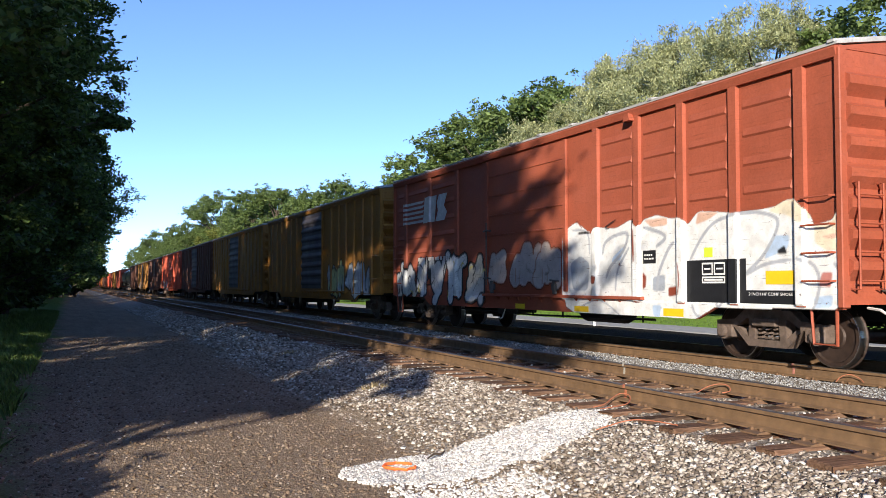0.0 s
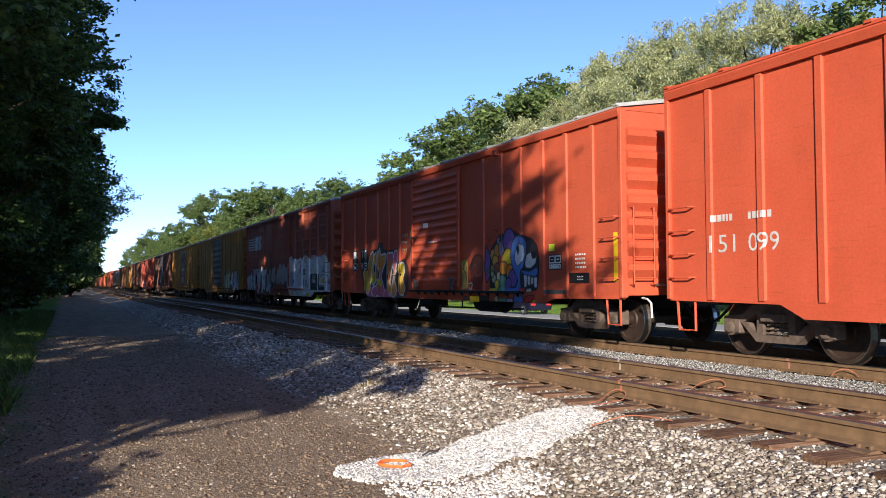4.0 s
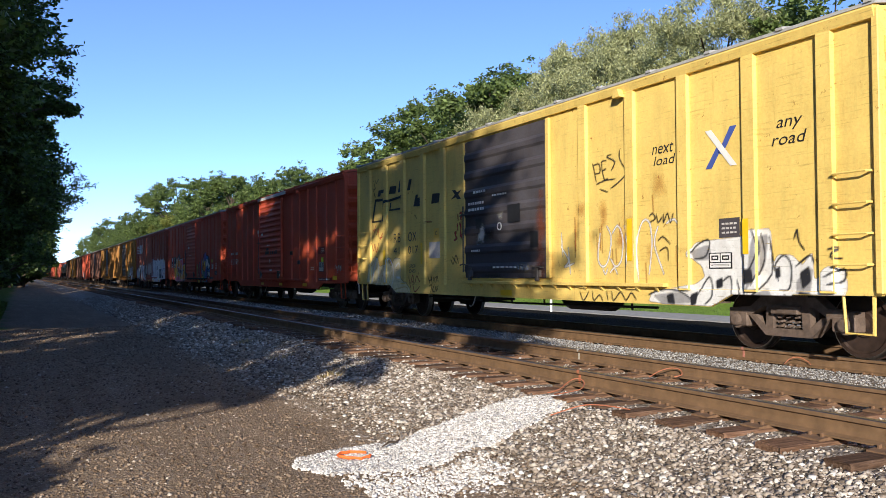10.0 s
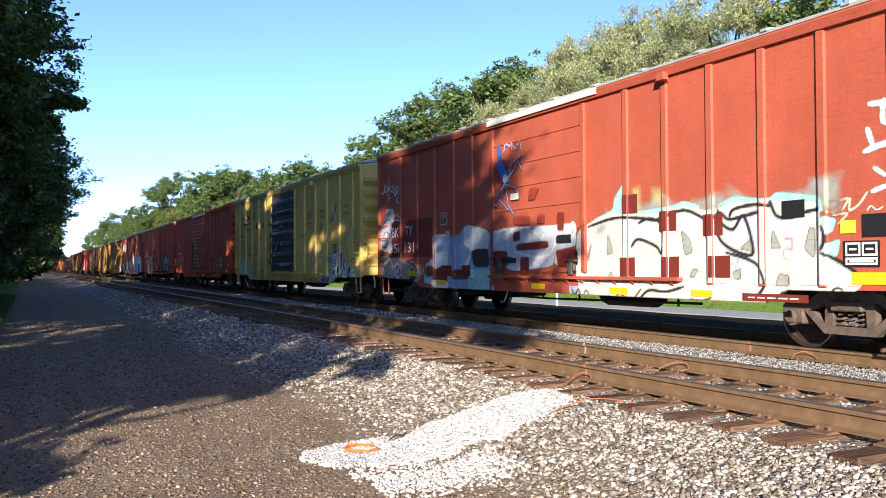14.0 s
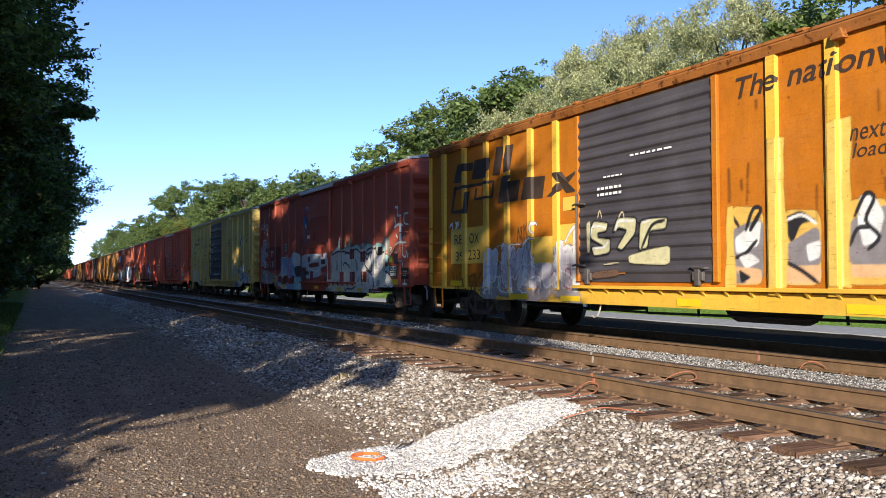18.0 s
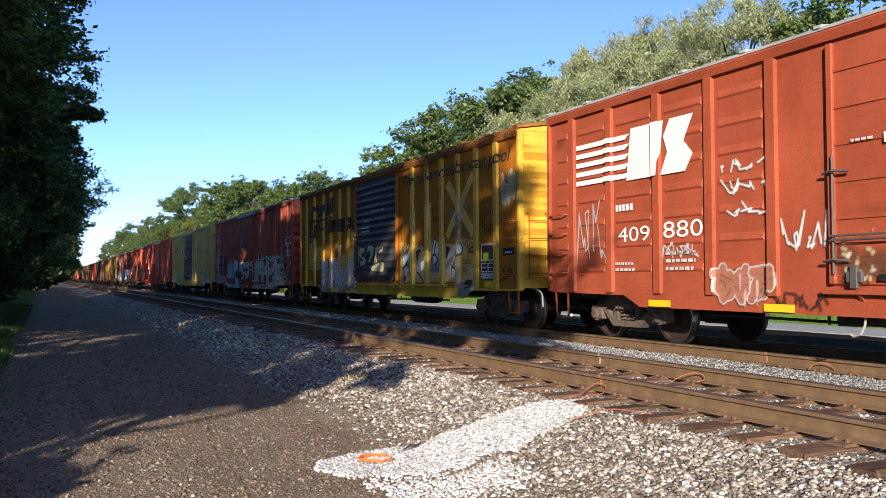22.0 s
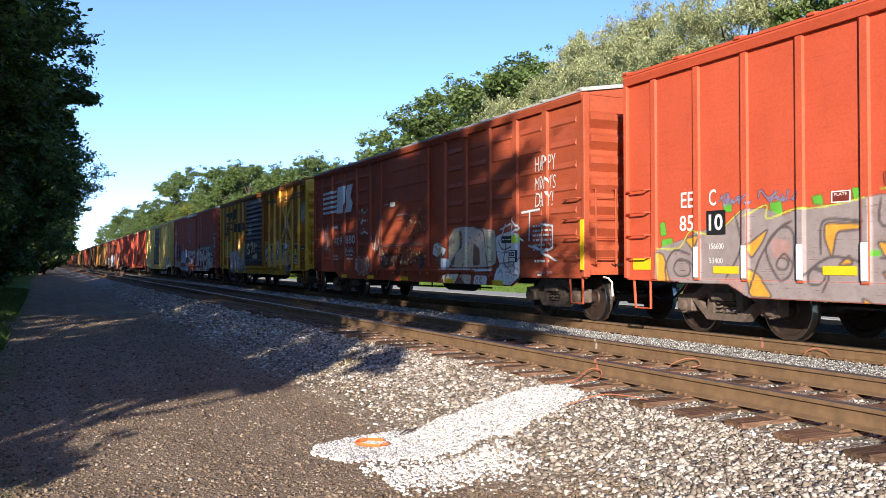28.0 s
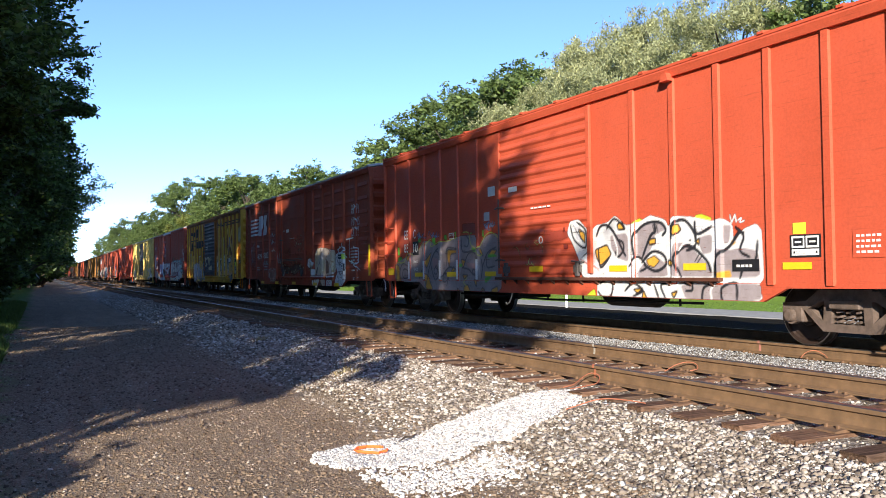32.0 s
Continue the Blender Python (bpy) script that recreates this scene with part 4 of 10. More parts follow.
def quads(car, side, shapes, material, lift, name, label=""):
    """Several outlines of one sign: a painted mark, or for an emblem one piece each."""
    if name == "emblem" and len(shapes) > 1:
        return [quads(car, side, [one], material, lift, name, label) for one in shapes]
    bm = bmesh.new()
    for s in shapes:
        bm.faces.new([bm.verts.new((p[0], p[1], 0)) for p in s])
    return wrap(car, side, bm, name, material, lift, label)


def bars(car, side, d0, d1, z0, z1, rows, material, seed=1, lift=0.008):
    """Small print that cannot be read: rows of short bars."""
    rng = random.Random(seed)
    h = (z1 - z0) / rows
    shapes = []
    for k in range(rows):
        d, z = d0, z1 - (k + 1) * h + 0.2 * h
        while d < d1 - 0.02:
            w = min(rng.uniform(0.05, 0.16) * (d1 - d0) + 0.02, d1 - d)
            shapes.append([(d, z), (d + w, z), (d + w, z + 0.44 * h), (d, z + 0.44 * h)])
            d += w + 0.03 * (d1 - d0) + 0.01
    return quads(car, side, shapes, material, lift, "small_print")


def words(car, side, text, d0, d1, z0, z1, material, shear=0.0, lift=0.006, bold=0.0):
    """Readable lettering stretched to fill its place."""
    cu = bpy.data.curves.new("lettering", "FONT")
    cu.body, cu.shear, cu.offset, cu.resolution_u = text, shear, bold, 3
    tmp = bpy.data.objects.new("lettering", cu)
    me = bpy.data.meshes.new_from_object(tmp)
    bm = bmesh.new()
    bm.from_mesh(me)
    bpy.data.objects.remove(tmp)
    bpy.data.meshes.remove(me)
    xs, ys = [v.co.x for v in bm.verts], [v.co.y for v in bm.verts]
    for v in bm.verts:
        v.co = Vector((d0 + (v.co.x - min(xs)) / (max(xs) - min(xs)) * (d1 - d0), z0 + (v.co.y - min(ys)) / (max(ys) - min(ys)) * (z1 - z0), 0))
    if z1 - z0 < 0.15:
        return wrap(car, side, bm, "lettering", material, lift)
    left = set(bm.verts)
    while left:                                    # each large character is a piece of its own
        todo, island = [left.pop()], []
        while todo:
            v = todo.pop()
            island.append(v)
            for e in v.link_edges:
                o = e.other_vert(v)
                if o in left:
                    left.discard(o)
                    todo.append(o)
        one, copy = bmesh.new(), {}
        for v in island:
            copy[v] = one.verts.new(v.co)
        for f in {f for v in island for f in v.link_faces}:
            one.faces.new([copy[v] for v in f.verts])
        wrap(car, side, one, "letter", material, lift)
    bm.free()


def data_panel(car, side, d0, d1, z0, z1, lift=0.006):
    """Black consolidated stencil with white frames and small print."""
    rect(car, side, d0, d1, z0, z1, M_BLK, lift, "stencil_panel", "black stencil panel with white frames")
    w, h, e = d1 - d0, z1 - z0, 0.025
    out = []
    for a, b, c, f in ((0.06, 0.48, 0.42, 0.94), (0.52, 0.94, 0.42, 0.94), (0.06, 0.94, 0.08, 0.36)):
        x0, x1, y0, y1 = d0 + a * w, d0 + b * w, z0 + c * h, z0 + f * h
        out += [[(x0, y0), (x1, y0), (x1, y0 + e), (x0, y0 + e)], [(x0, y1 - e), (x1, y1 - e), (x1, y1), (x0, y1)], [(x0, y0 + e), (x0 + e, y0 + e), (x0 + e, y1 - e), (x0, y1 - e)], [(x1 - e, y0 + e), (x1, y0 + e), (x1, y1 - e), (x1 - e, y1 - e)]]
        out.append([(x0 + 2 * e, (y0 + y1) / 2 - 0.012), (x1 - 2 * e, (y0 + y1) / 2 - 0.012), (x1 - 2 * e, (y0 + y1) / 2 + 0.012), (x0 + 2 * e, (y0 + y1) / 2 + 0.012)])
    quads(car, side, out, M_WHITE, lift + 0.003, "stencil_frame")


def slant(d, z, w, h, lean):
    return [(d, z), (d + w, z), (d + w + lean, z + h), (d + lean, z + h)]


def railway_mark(car, side, d0, d1, z0, z1, material):
    """White emblem: speed stripes that run into two block shapes."""
    w, h = d1 - d0, z1 - z0
    out = []
    for k in range(5):
        z = z0 + h * (0.05 + 0.19 * k)
        out.append([(d0, z), (d0 + w * 0.46, z), (d0 + w * 0.50, z + h * 0.1), (d0, z + h * 0.1)])
    out.append(slant(d0 + 0.47 * w, z0, 0.26 * w, h, 0.04 * w))
    out.append([(d0 + 0.745 * w, z0), (d0 + 0.93 * w, z0), (d0 + 0.985 * w, z0 + 0.3 * h), (d0 + 0.92 * w, z0 + 0.55 * h), (d0 + 0.99 * w, z0 + h), (d0 + 0.82 * w, z0 + h), (d0 + 0.77 * w, z0 + 0.7 * h), (d0 + 0.80 * w, z0 + 0.4 * h)])
    quads(car, side, out, material, 0.028, "emblem", "white striped railway emblem")


# ---- freight train ----
PITCH = 17.15
TRAIN = []           # things that ride with the train
WHEELS = []          # wheelsets that roll


def wheel_mesh():
    bm = bmesh.new()
    prof = [(-0.955, 0.07), (-0.955, 0.09), (-0.80, 0.09), (-0.80, 0.15), (-0.775, 0.17), (-0.79, 0.34), (-0.815, 0.36), (-0.815, 0.405), (-0.81, 0.42), (-0.74, 0.424), (-0.715, 0.432), (-0.700, 0.448), (-0.682, 0.445), (-0.68, 0.36), (-0.73, 0.33), (-0.72, 0.16), (-0.66, 0.13), (-0.66, 0.08)]
    prof = prof + [(-a, r) for a, r in reversed(prof)]
    n = len(prof)
    slots = [1 if (7 <= i <= 9 or 7 <= n - 2 - i <= 9) else 0 for i in range(n - 1)]
    lathe(bm, prof, 28, "x", slots)
    for k in range(3):
        a = k * 2.094
        for sx in (-1, 1):
            box(bm, sx * 0.958 - 0.015, sx * 0.958 + 0.015, math.cos(a) * 0.055 - 0.012, math.cos(a) * 0.055 + 0.012, math.sin(a) * 0.055 - 0.012, math.sin(a) * 0.055 + 0.012)
    me = bpy.data.meshes.new("wheelset")
    bm.to_mesh(me)
    bm.free()
    for m in (M_WHEEL, M_TREAD):
        me.materials.append(m)
    return me


def sideframe_mesh():
    """Cast truck side frame: arched top, window openings, spring nest; outer face toward -x."""
    bm = bmesh.new()
    top = [(-1.02, 0.36), (-1.02, 0.56), (-0.86, 0.60), (-0.62, 0.60), (-0.45, 0.74), (0.45, 0.74), (0.62, 0.60), (0.86, 0.60), (1.02, 0.56), (1.02, 0.36), (0.84, 0.36), (0.80, 0.50), (0.62, 0.50), (0.36, 0.64), (-0.36, 0.64), (-0.62, 0.50), (-0.80, 0.50), (-0.84, 0.36)]
    def strip(outer, inner):
        n = len(outer)
        for i in range(n - 1):
            prism(bm, [outer[i], outer[i + 1], inner[i + 1], inner[i]], -0.09, 0.09)
    strip([(-1.0, 0.58), (-0.62, 0.61), (-0.42, 0.76), (0.42, 0.76), (0.62, 0.61), (1.0, 0.58)], [(-1.0, 0.47), (-0.62, 0.49), (-0.40, 0.62), (0.40, 0.62), (0.62, 0.49), (1.0, 0.47)])
    strip([(-0.66, 0.50), (-0.36, 0.23), (0.36, 0.23), (0.66, 0.50)], [(-0.54, 0.50), (-0.32, 0.33), (0.32, 0.33), (0.54, 0.50)])
    for s in (-1, 1):
        prism(bm, [(s * 0.36, 0.3), (s * 0.24, 0.3), (s * 0.22, 0.64), (s * 0.34, 0.64)], -0.09, 0.09)
        box(bm, -0.1, 0.1, s * 0.84 - 0.17, s * 0.84 + 0.17, 0.33, 0.53, 0.02)
    box(bm, -0.16, 0.05, -0.22, 0.22, 0.52, 0.64, 0.015)
    me = bpy.data.meshes.new("side_frame")
    bm.to_mesh(me)
    bm.free()
    me.materials.append(M_TRUCK)
    return me


def spring_mesh():
    bm = bmesh.new()
    for k in range(3):
        y = -0.14 + 0.14 * k
        pts = [(math.cos(a * 0.9) * 0.055 - 0.02, y + math.sin(a * 0.9) * 0.055, 0.33 + a * 0.0088) for a in range(0, 22)]
        tube(bm, pts, 0.016, 4)
    me = bpy.data.meshes.new("spring_nest")
    bm.to_mesh(me)
    bm.free()
    me.materials.append(M_TRUCK)
    return me


def cap_mesh():
    bm = bmesh.new()
    lathe(bm, [(-0.16, 0.05), (-0.15, 0.075), (-0.09, 0.095), (-0.09, 0.12), (0.0, 0.12)], 14, "x")
    me = bpy.data.meshes.new("bearing_cap")
    bm.to_mesh(me)
    bm.free()
    me.materials.append(M_TRUCK)
    return me


WHEEL_ME, FRAME_ME, SPRING_ME, CAP_ME = wheel_mesh(), sideframe_mesh(), spring_mesh(), cap_mesh()


def trucks(car, L, inset=1.68, roll=True):
    for sy in (-1, 1):
        yc = sy * (L / 2 - inset)
        for dy in (-0.865, 0.865):
            w = new("wheelset", WHEEL_ME)
            w.parent = car
            w.location = (0, yc + dy, 0.42)
            if roll:
                WHEELS.append((w, yc + dy))
        for sx in (-1, 1):
            f = new("side_frame", FRAME_ME)
            f.parent = car
            f.matrix_basis = pose(sx * 1.03, yc, 0, 0, 0, 0 if sx < 0 else 180)
            if roll:
                s = new("spring_nest", SPRING_ME)
                s.parent = f
                for dy in (-0.865, 0.865):
                    c = new("bearing_cap", CAP_ME)
                    c.parent = f
                    c.location = (0, dy, 0.42)
        bm = bmesh.new()
        box(bm, -0.95, 0.95, yc - 0.2, yc + 0.2, 0.5, 0.72, 0.02)
        box(bm, -0.35, 0.35, yc - 0.3, yc + 0.3, 0.72, 0.8, 0.02)
        part("bolster", bm, M_BLACK, car)


def coupler(car, y, sy):
    bm = bmesh.new()
    box(bm, -0.08, 0.08, min(y, y + sy * 0.45), max(y, y + sy * 0.45), 0.76, 0.92, 0.02)
    box(bm, -0.15, 0.17, min(y + sy * 0.4, y + sy * 0.66), max(y + sy * 0.4, y + sy * 0.66), 0.7, 0.98, 0.03)
    box(bm, -0.3, 0.3, y - 0.02, y + 0.02, 0.66, 1.0, 0.01)
    part("coupler", bm, M_STEEL, car, "rusty knuckle coupler")
    bm = bmesh.new()
    tube(bm, [(-0.3, y + sy * 0.05, 0.7), (-0.32, y + sy * 0.3, 0.5), (-0.3, y + sy * 0.5, 0.42), (-0.2, y + sy * 0.62, 0.5)], 0.022, 6)
    part("brake_hose", bm, M_BLACK, car)


def hat(y, w, d, x):
    """Corners of a hat-section post, seen from above: outer face toward -x."""
    return [(x, y - w / 2 - 0.015), (x - d, y - w / 2), (x - d, y + w / 2), (x, y + w / 2 + 0.015)]


class Side:
    """Depth of the visible side along the car, for what is painted on it."""

    low = 0.60                                     # the sill's lower edge between the trucks

    def __init__(self, L, sheet, posts, pw, pd, door, door_x):
        self.L, self.sheet, self.posts, self.pw, self.pd, self.door, self.door_x = L, sheet, posts, pw, pd, door, door_x

    def depth(self, y):
        for p in self.posts:
            a = abs(y - p)
            if a < self.pw / 2:
                return self.sheet - self.pd
            if a < self.pw / 2 + 0.015:
                return self.sheet - self.pd * (1 - (a - self.pw / 2) / 0.015)
        if self.door and self.door[0] < y < self.door[1]:
            return self.door_x
        return self.sheet

    def cuts(self):
        c = []
        for p in self.posts:
            c += [p - self.pw / 2 - 0.015, p - self.pw / 2, p + self.pw / 2, p + self.pw / 2 + 0.015]
        if self.door:
            c += list(self.door)
        return c


def boxcar(label, y_far, body, door_mat=None, L=15.85, d_door=(6.3, 9.4), d_posts=(), rib_door="fine", panel_ribs=False, hero=True,
           eave=4.03, roof_mat=None, post_w=0.15, post_d=0.055, sill=0.60, post_bottom=0.84, slope_end=False, track_mat=None, end_ribs=7, chord_mat=None, post_mat=None):
    """An old boxcar. Places on it are given as metres from its far end. Returns the car and its painted side."""
    door_mat = door_mat or body
    roof_mat = roof_mat or M_ROOF
    y0 = y_far - L / 2
    car = tagged(empty("boxcar", pose(FAR_X, y0, 0)), label, "freight car", "cars of the freight train")
    TRAIN.append((car, FAR_X, y0))
    far, near = L / 2, -L / 2
    X, sheet, pd = 1.60, 1.545, post_d
    posts = [far - d for d in d_posts]
    da, db = far - d_door[1], far - d_door[0]
    # sheets
    for sx in (-1, 1):
        bm = bmesh.new()
        box(bm, sx * sheet, sx * (sheet - 0.05), near, far, post_bottom - 0.03, eave - 0.05)
        bmesh.ops.recalc_face_normals(bm, faces=bm.faces)
        part("side_sheet", bm, body, car)
        if panel_ribs and sx < 0:
            edges = sorted(posts + [far - 0.1, near + 0.1])
            for a, b in zip(edges, edges[1:]):
                y1, y2 = a + 0.16, b - 0.16
                if y2 - y1 < 0.2 or (y1 < db and y2 > da):
                    continue
                bm = bmesh.new()
                vs = [bm.verts.new(p) for p in ((-sheet, y1, 0), (-sheet, y2, 0), (-sheet - 0.022, y2 - 0.02, 0.03), (-sheet - 0.022, y1 + 0.02, 0.03), (-sheet, y1, 0.13), (-sheet, y2, 0.13))]
                for q in ((0, 1, 2, 3), (3, 2, 5, 4), (0, 3, 4), (1, 5, 2)):
                    bm.faces.new([vs[i] for i in q])
                first = part("panel_rib", bm, body, car)
                first.location.z = 1.15
                for k in range(1, 7):
                    share("panel_rib", first, car, pose(0, 0, 1.15 + k * 0.40))
        for p in posts:
            bm = bmesh.new()
            prism(bm, [(sx * -1 * q[0], q[1]) for q in hat(p, post_w, pd, -sheet)], post_bottom - 0.02, eave - 0.1, "z")
            part("side_post", bm, post_mat or body, car)
        # top chord and sill
        bm = bmesh.new()
        prism(bm, [(sx * 1.50, eave - 0.13), (sx * X, eave - 0.13), (sx * (X + 0.035), eave - 0.02), (sx * X, eave + 0.02), (sx * 1.5, eave + 0.02)], near, far, "y")
        part("top_chord", bm, chord_mat or body, car)
        cut = 2.6
        bm = bmesh.new()
        prism(bm, [(far, post_bottom), (near, post_bottom), (near, post_bottom - 0.04), (near + cut - 0.4, post_bottom - 0.06), (near + cut, sill), (far - cut, sill), (far - cut + 0.4, post_bottom - 0.06), (far, post_bottom - 0.04)], sx * 1.50, sx * (sheet + 0.012))
        part("side_sill", bm, post_mat or body, car)
        # sliding door
        if d_door:
            bm = bmesh.new()
            xd = sheet + 0.03
            zt = eave - 0.17
            prof = [(sx * sheet, 0.98), (sx * xd, 0.98)]
            if rib_door == "fine":
                n = 14 if hero else 8
                for k in range(n):
                    z, h = 1.10 + k * (2.72 / n), 2.72 / n
                    prof += [(sx * xd, z), (sx * (xd + 0.03), z + 0.2 * h), (sx * (xd + 0.03), z + 0.36 * h), (sx * xd, z + 0.68 * h)]
            elif rib_door == "wide":
                for k in range(7):
                    z = 1.08 + k * 0.39
                    prof += [(sx * xd, z), (sx * (xd + 0.028), z + 0.05), (sx * (xd + 0.028), z + 0.14), (sx * xd, z + 0.2)]
            else:
                for k in range(6):
                    z = 1.3 + k * 0.44
                    prof += [(sx * xd, z), (sx * (xd + 0.016), z + 0.004), (sx * (xd + 0.016), z + 0.03), (sx * xd, z + 0.034)]
            prof += [(sx * xd, zt), (sx * sheet, zt)]
            prism(bm, prof, da, db, "y")
            door = part("door", bm, door_mat, car, "" if door_mat == body else "sliding door of a different colour")
            for a, b, e in ((da - 0.09, da + 0.02, 0.05), (db - 0.02, db + 0.07, 0.04)):
                bm = bmesh.new()
                box(bm, sx * (sheet + 0.02), sx * (xd + e), a, b, 0.98, eave - 0.17, 0.01)
                part("door_post", bm, body, car)
            bm = bmesh.new()
            wide = (da - (3.1 if rib_door != "none" else 2.4), db + 0.15)
            box(bm, sx * (sheet), sx * (xd + 0.075), wide[0], wide[1], post_bottom + 0.02, post_bottom + 0.075, 0.006)
            for k in range(int((wide[1] - wide[0]) / 0.45)):
                y = wide[0] + 0.2 + k * 0.45
                prism(bm, [(sx * (sheet + 0.012), post_bottom - 0.06), (sx * (xd + 0.06), post_bottom + 0.02), (sx * (sheet + 0.012), post_bottom + 0.02)], y - 0.02, y + 0.02, "y")
            part("door_track", bm, track_mat or body, car)
            if hero:
                bm = bmesh.new()
                for z in (1.25, 2.3):
                    tube(bm, [(sx * (xd + 0.06), db - 0.25, z), (sx * (xd + 0.1), db - 0.05, z + 0.02), (sx * (xd + 0.06), db + 0.12, z)], 0.018, 5)
                tube(bm, [(sx * (xd + 0.06), db - 0.02, 1.1), (sx * (xd + 0.06), db - 0.02, 2.5)], 0.018, 5)
                part("door_lock", bm, M_STEEL, door)
                for y in (da + 0.3, db - 0.3):
                    bm = bmesh.new()
                    box(bm, sx * (xd + 0.02), sx * (xd + 0.075), y - 0.11, y + 0.11, 1.0, 1.13, 0.012)
                    box(bm, sx * (xd + 0.03), sx * (xd + 0.085), y - 0.05, y + 0.05, 0.93, 1.2, 0.01)
                    part("door_roller", bm, M_STEEL, door, "dark steel roller bracket")
                bm = bmesh.new()
                tube(bm, [(sx * (xd + 0.03), da + 0.12, 1.18), (sx * (xd + 0.09), da + 0.14, 1.18), (sx * (xd + 0.09), da + 0.42, 1.2), (sx * (xd + 0.03), da + 0.44, 1.2)], 0.015, 5)
                part("door_handle", bm, M_STEEL, door)
                bm = bmesh.new()
                prism(bm, [(da - 2.2, eave - 0.2), (da - 2.02, eave - 0.2), (da - 2.06, eave - 0.08), (da - 2.16, eave - 0.08)], sx * 1.6, sx * 1.7)
                part("door_stop", bm, chord_mat or body, car)
        # ladders at the corners
        for ye, s in ((near, 1), (far, -1)):
            zs = (1.15, 1.5, 1.85, 2.2) if hero else (1.3, 2.0)
            for z in zs:
                bm = bmesh.new()
                a, b = ye + s * 0.08, ye + s * 0.56
                tube(bm, [(sx * sheet, a, z), (sx * (X + 0.05), a + s * 0.02, z), (sx * (X + 0.05), b - s * 0.02, z), (sx * sheet, b, z)], 0.014, 5)
                part("ladder_rung", bm, body, car)
            if hero:
                bm = bmesh.new()
                a, b = ye + s * 0.12, ye + s * 0.52
                tube(bm, [(sx * 1.52, a, post_bottom), (sx * 1.5, a + s * 0.02, 0.36), (sx * 1.5, b - s * 0.02, 0.36), (sx * 1.52, b, post_bottom)], 0.022, 5)
                part("sill_step", bm, body, car)
    # ends
    for ye, s in ((near, -1), (far, 1)):
        bm = bmesh.new()
        prof = [(ye - s * 0.05, 0.86), (ye, 0.86)]
        for k in range(end_ribs):
            z, h = 1.15 + k * (2.65 / end_ribs), 2.65 / end_ribs
            prof += [(ye, z), (ye + s * 0.11, z + h * 0.36), (ye + s * 0.115, z + h * 0.62), (ye, z + h * 0.8)]
        prof += [(ye, eave - 0.02), (ye - s * 0.05, eave - 0.02)]
        prism(bm, prof, -1.5, 1.5)
        part("end_wall", bm, post_mat or body, car)
        bm = bmesh.new()
        prism(bm, [(-1.56, eave - 0.03), (1.56, eave - 0.03), (1.56, eave + 0.0), (0, eave + 0.25), (-1.56, eave + 0.0)], ye + s * 0.012, ye - s * 0.045, "y")
        part("end_gable", bm, post_mat or body, car)
        for sx in (-1, 1):
            bm = bmesh.new()
            box(bm, min(sx * 1.47, sx * 1.60), max(sx * 1.47, sx * 1.60), ye - 0.045, ye + 0.045, 0.82, eave - 0.02, 0.012)
            part("corner_post", bm, post_mat or body, car)
        coupler(car, ye, s)
        if hero and s < 0:
            bm = bmesh.new()
            for x in (-1.42, -1.0):
                tube(bm, [(x, ye, 1.05), (x, ye + s * 0.14, 1.05), (x, ye + s * 0.14, 2.35), (x, ye, 2.35)], 0.016, 5)
            for z in (1.15, 1.5, 1.85, 2.2):
                tube(bm, [(-1.42, ye + s * 0.14, z), (-1.0, ye + s * 0.14, z)], 0.014, 5)
            part("end_ladder", bm, body, car)
            bm = bmesh.new()
            box(bm, -0.9, 0.9, ye + s * 0.3, ye, 1.02, 1.06, 0.005)
            part("crossover_platform", bm, M_STEEL, car)
            bm = bmesh.new()
            pts = [(0.75 + math.cos(a / 16 * 6.2832) * 0.27, ye + s * 0.3, 2.0 + math.sin(a / 16 * 6.2832) * 0.27) for a in range(17)]
            tube(bm, pts, 0.016, 5, cap=False)
            for a in range(4):
                tube(bm, [(0.75, ye + s * 0.28, 2.0), (0.75 + math.cos(a * 1.5708) * 0.27, ye + s * 0.3, 2.0 + math.sin(a * 1.5708) * 0.27)], 0.012, 4)
            tube(bm, [(0.75, ye, 2.0), (0.75, ye + s * 0.3, 2.0)], 0.03, 6)
            part("brake_wheel", bm, M_STEEL, car)
            bm = bmesh.new()
            tube(bm, [(-1.2, ye + s * 0.05, 0.82), (-1.28, ye + s * 0.3, 0.8), (-1.3, ye + s * 0.42, 0.74), (-1.3, ye + s * 0.44, 0.5)], 0.018, 5)
            part("uncoupling_lever", bm, M_WHITE, car)
    # roof
    bm = bmesh.new()
    prism(bm, [(-1.62, eave + 0.015), (0, eave + 0.265), (1.62, eave + 0.015), (1.62, eave + 0.055), (0, eave + 0.305), (-1.62, eave + 0.055)], near - 0.03, far + 0.03, "y")
    n = 13
    for k in range(n + 1):
        y = near + 0.05 + k * (L - 0.1) / n
        for sx in (-1, 1):
            bmv = [(sx * 1.64, eave + 0.045), (sx * 0.02, eave + 0.295), (sx * 0.02, eave + 0.335), (sx * 1.64, eave + 0.08)]
            prism(bm, bmv, y - 0.05, y + 0.05, "y")
    part("roof", bm, roof_mat, car)
    # underframe
    bm = bmesh.new()
    box(bm, -0.32, 0.32, near, far, 0.62, 0.98, 0.01)
    box(bm, -1.5, 1.5, near + 0.1, far - 0.1, 0.92, 1.0)
    for k in range(9):
        y = near + 1.0 + k * (L - 2) / 8
        box(bm, -1.48, 1.48, y - 0.05, y + 0.05, 0.76, 0.93)
    part("underframe", bm, M_BLACK, car)
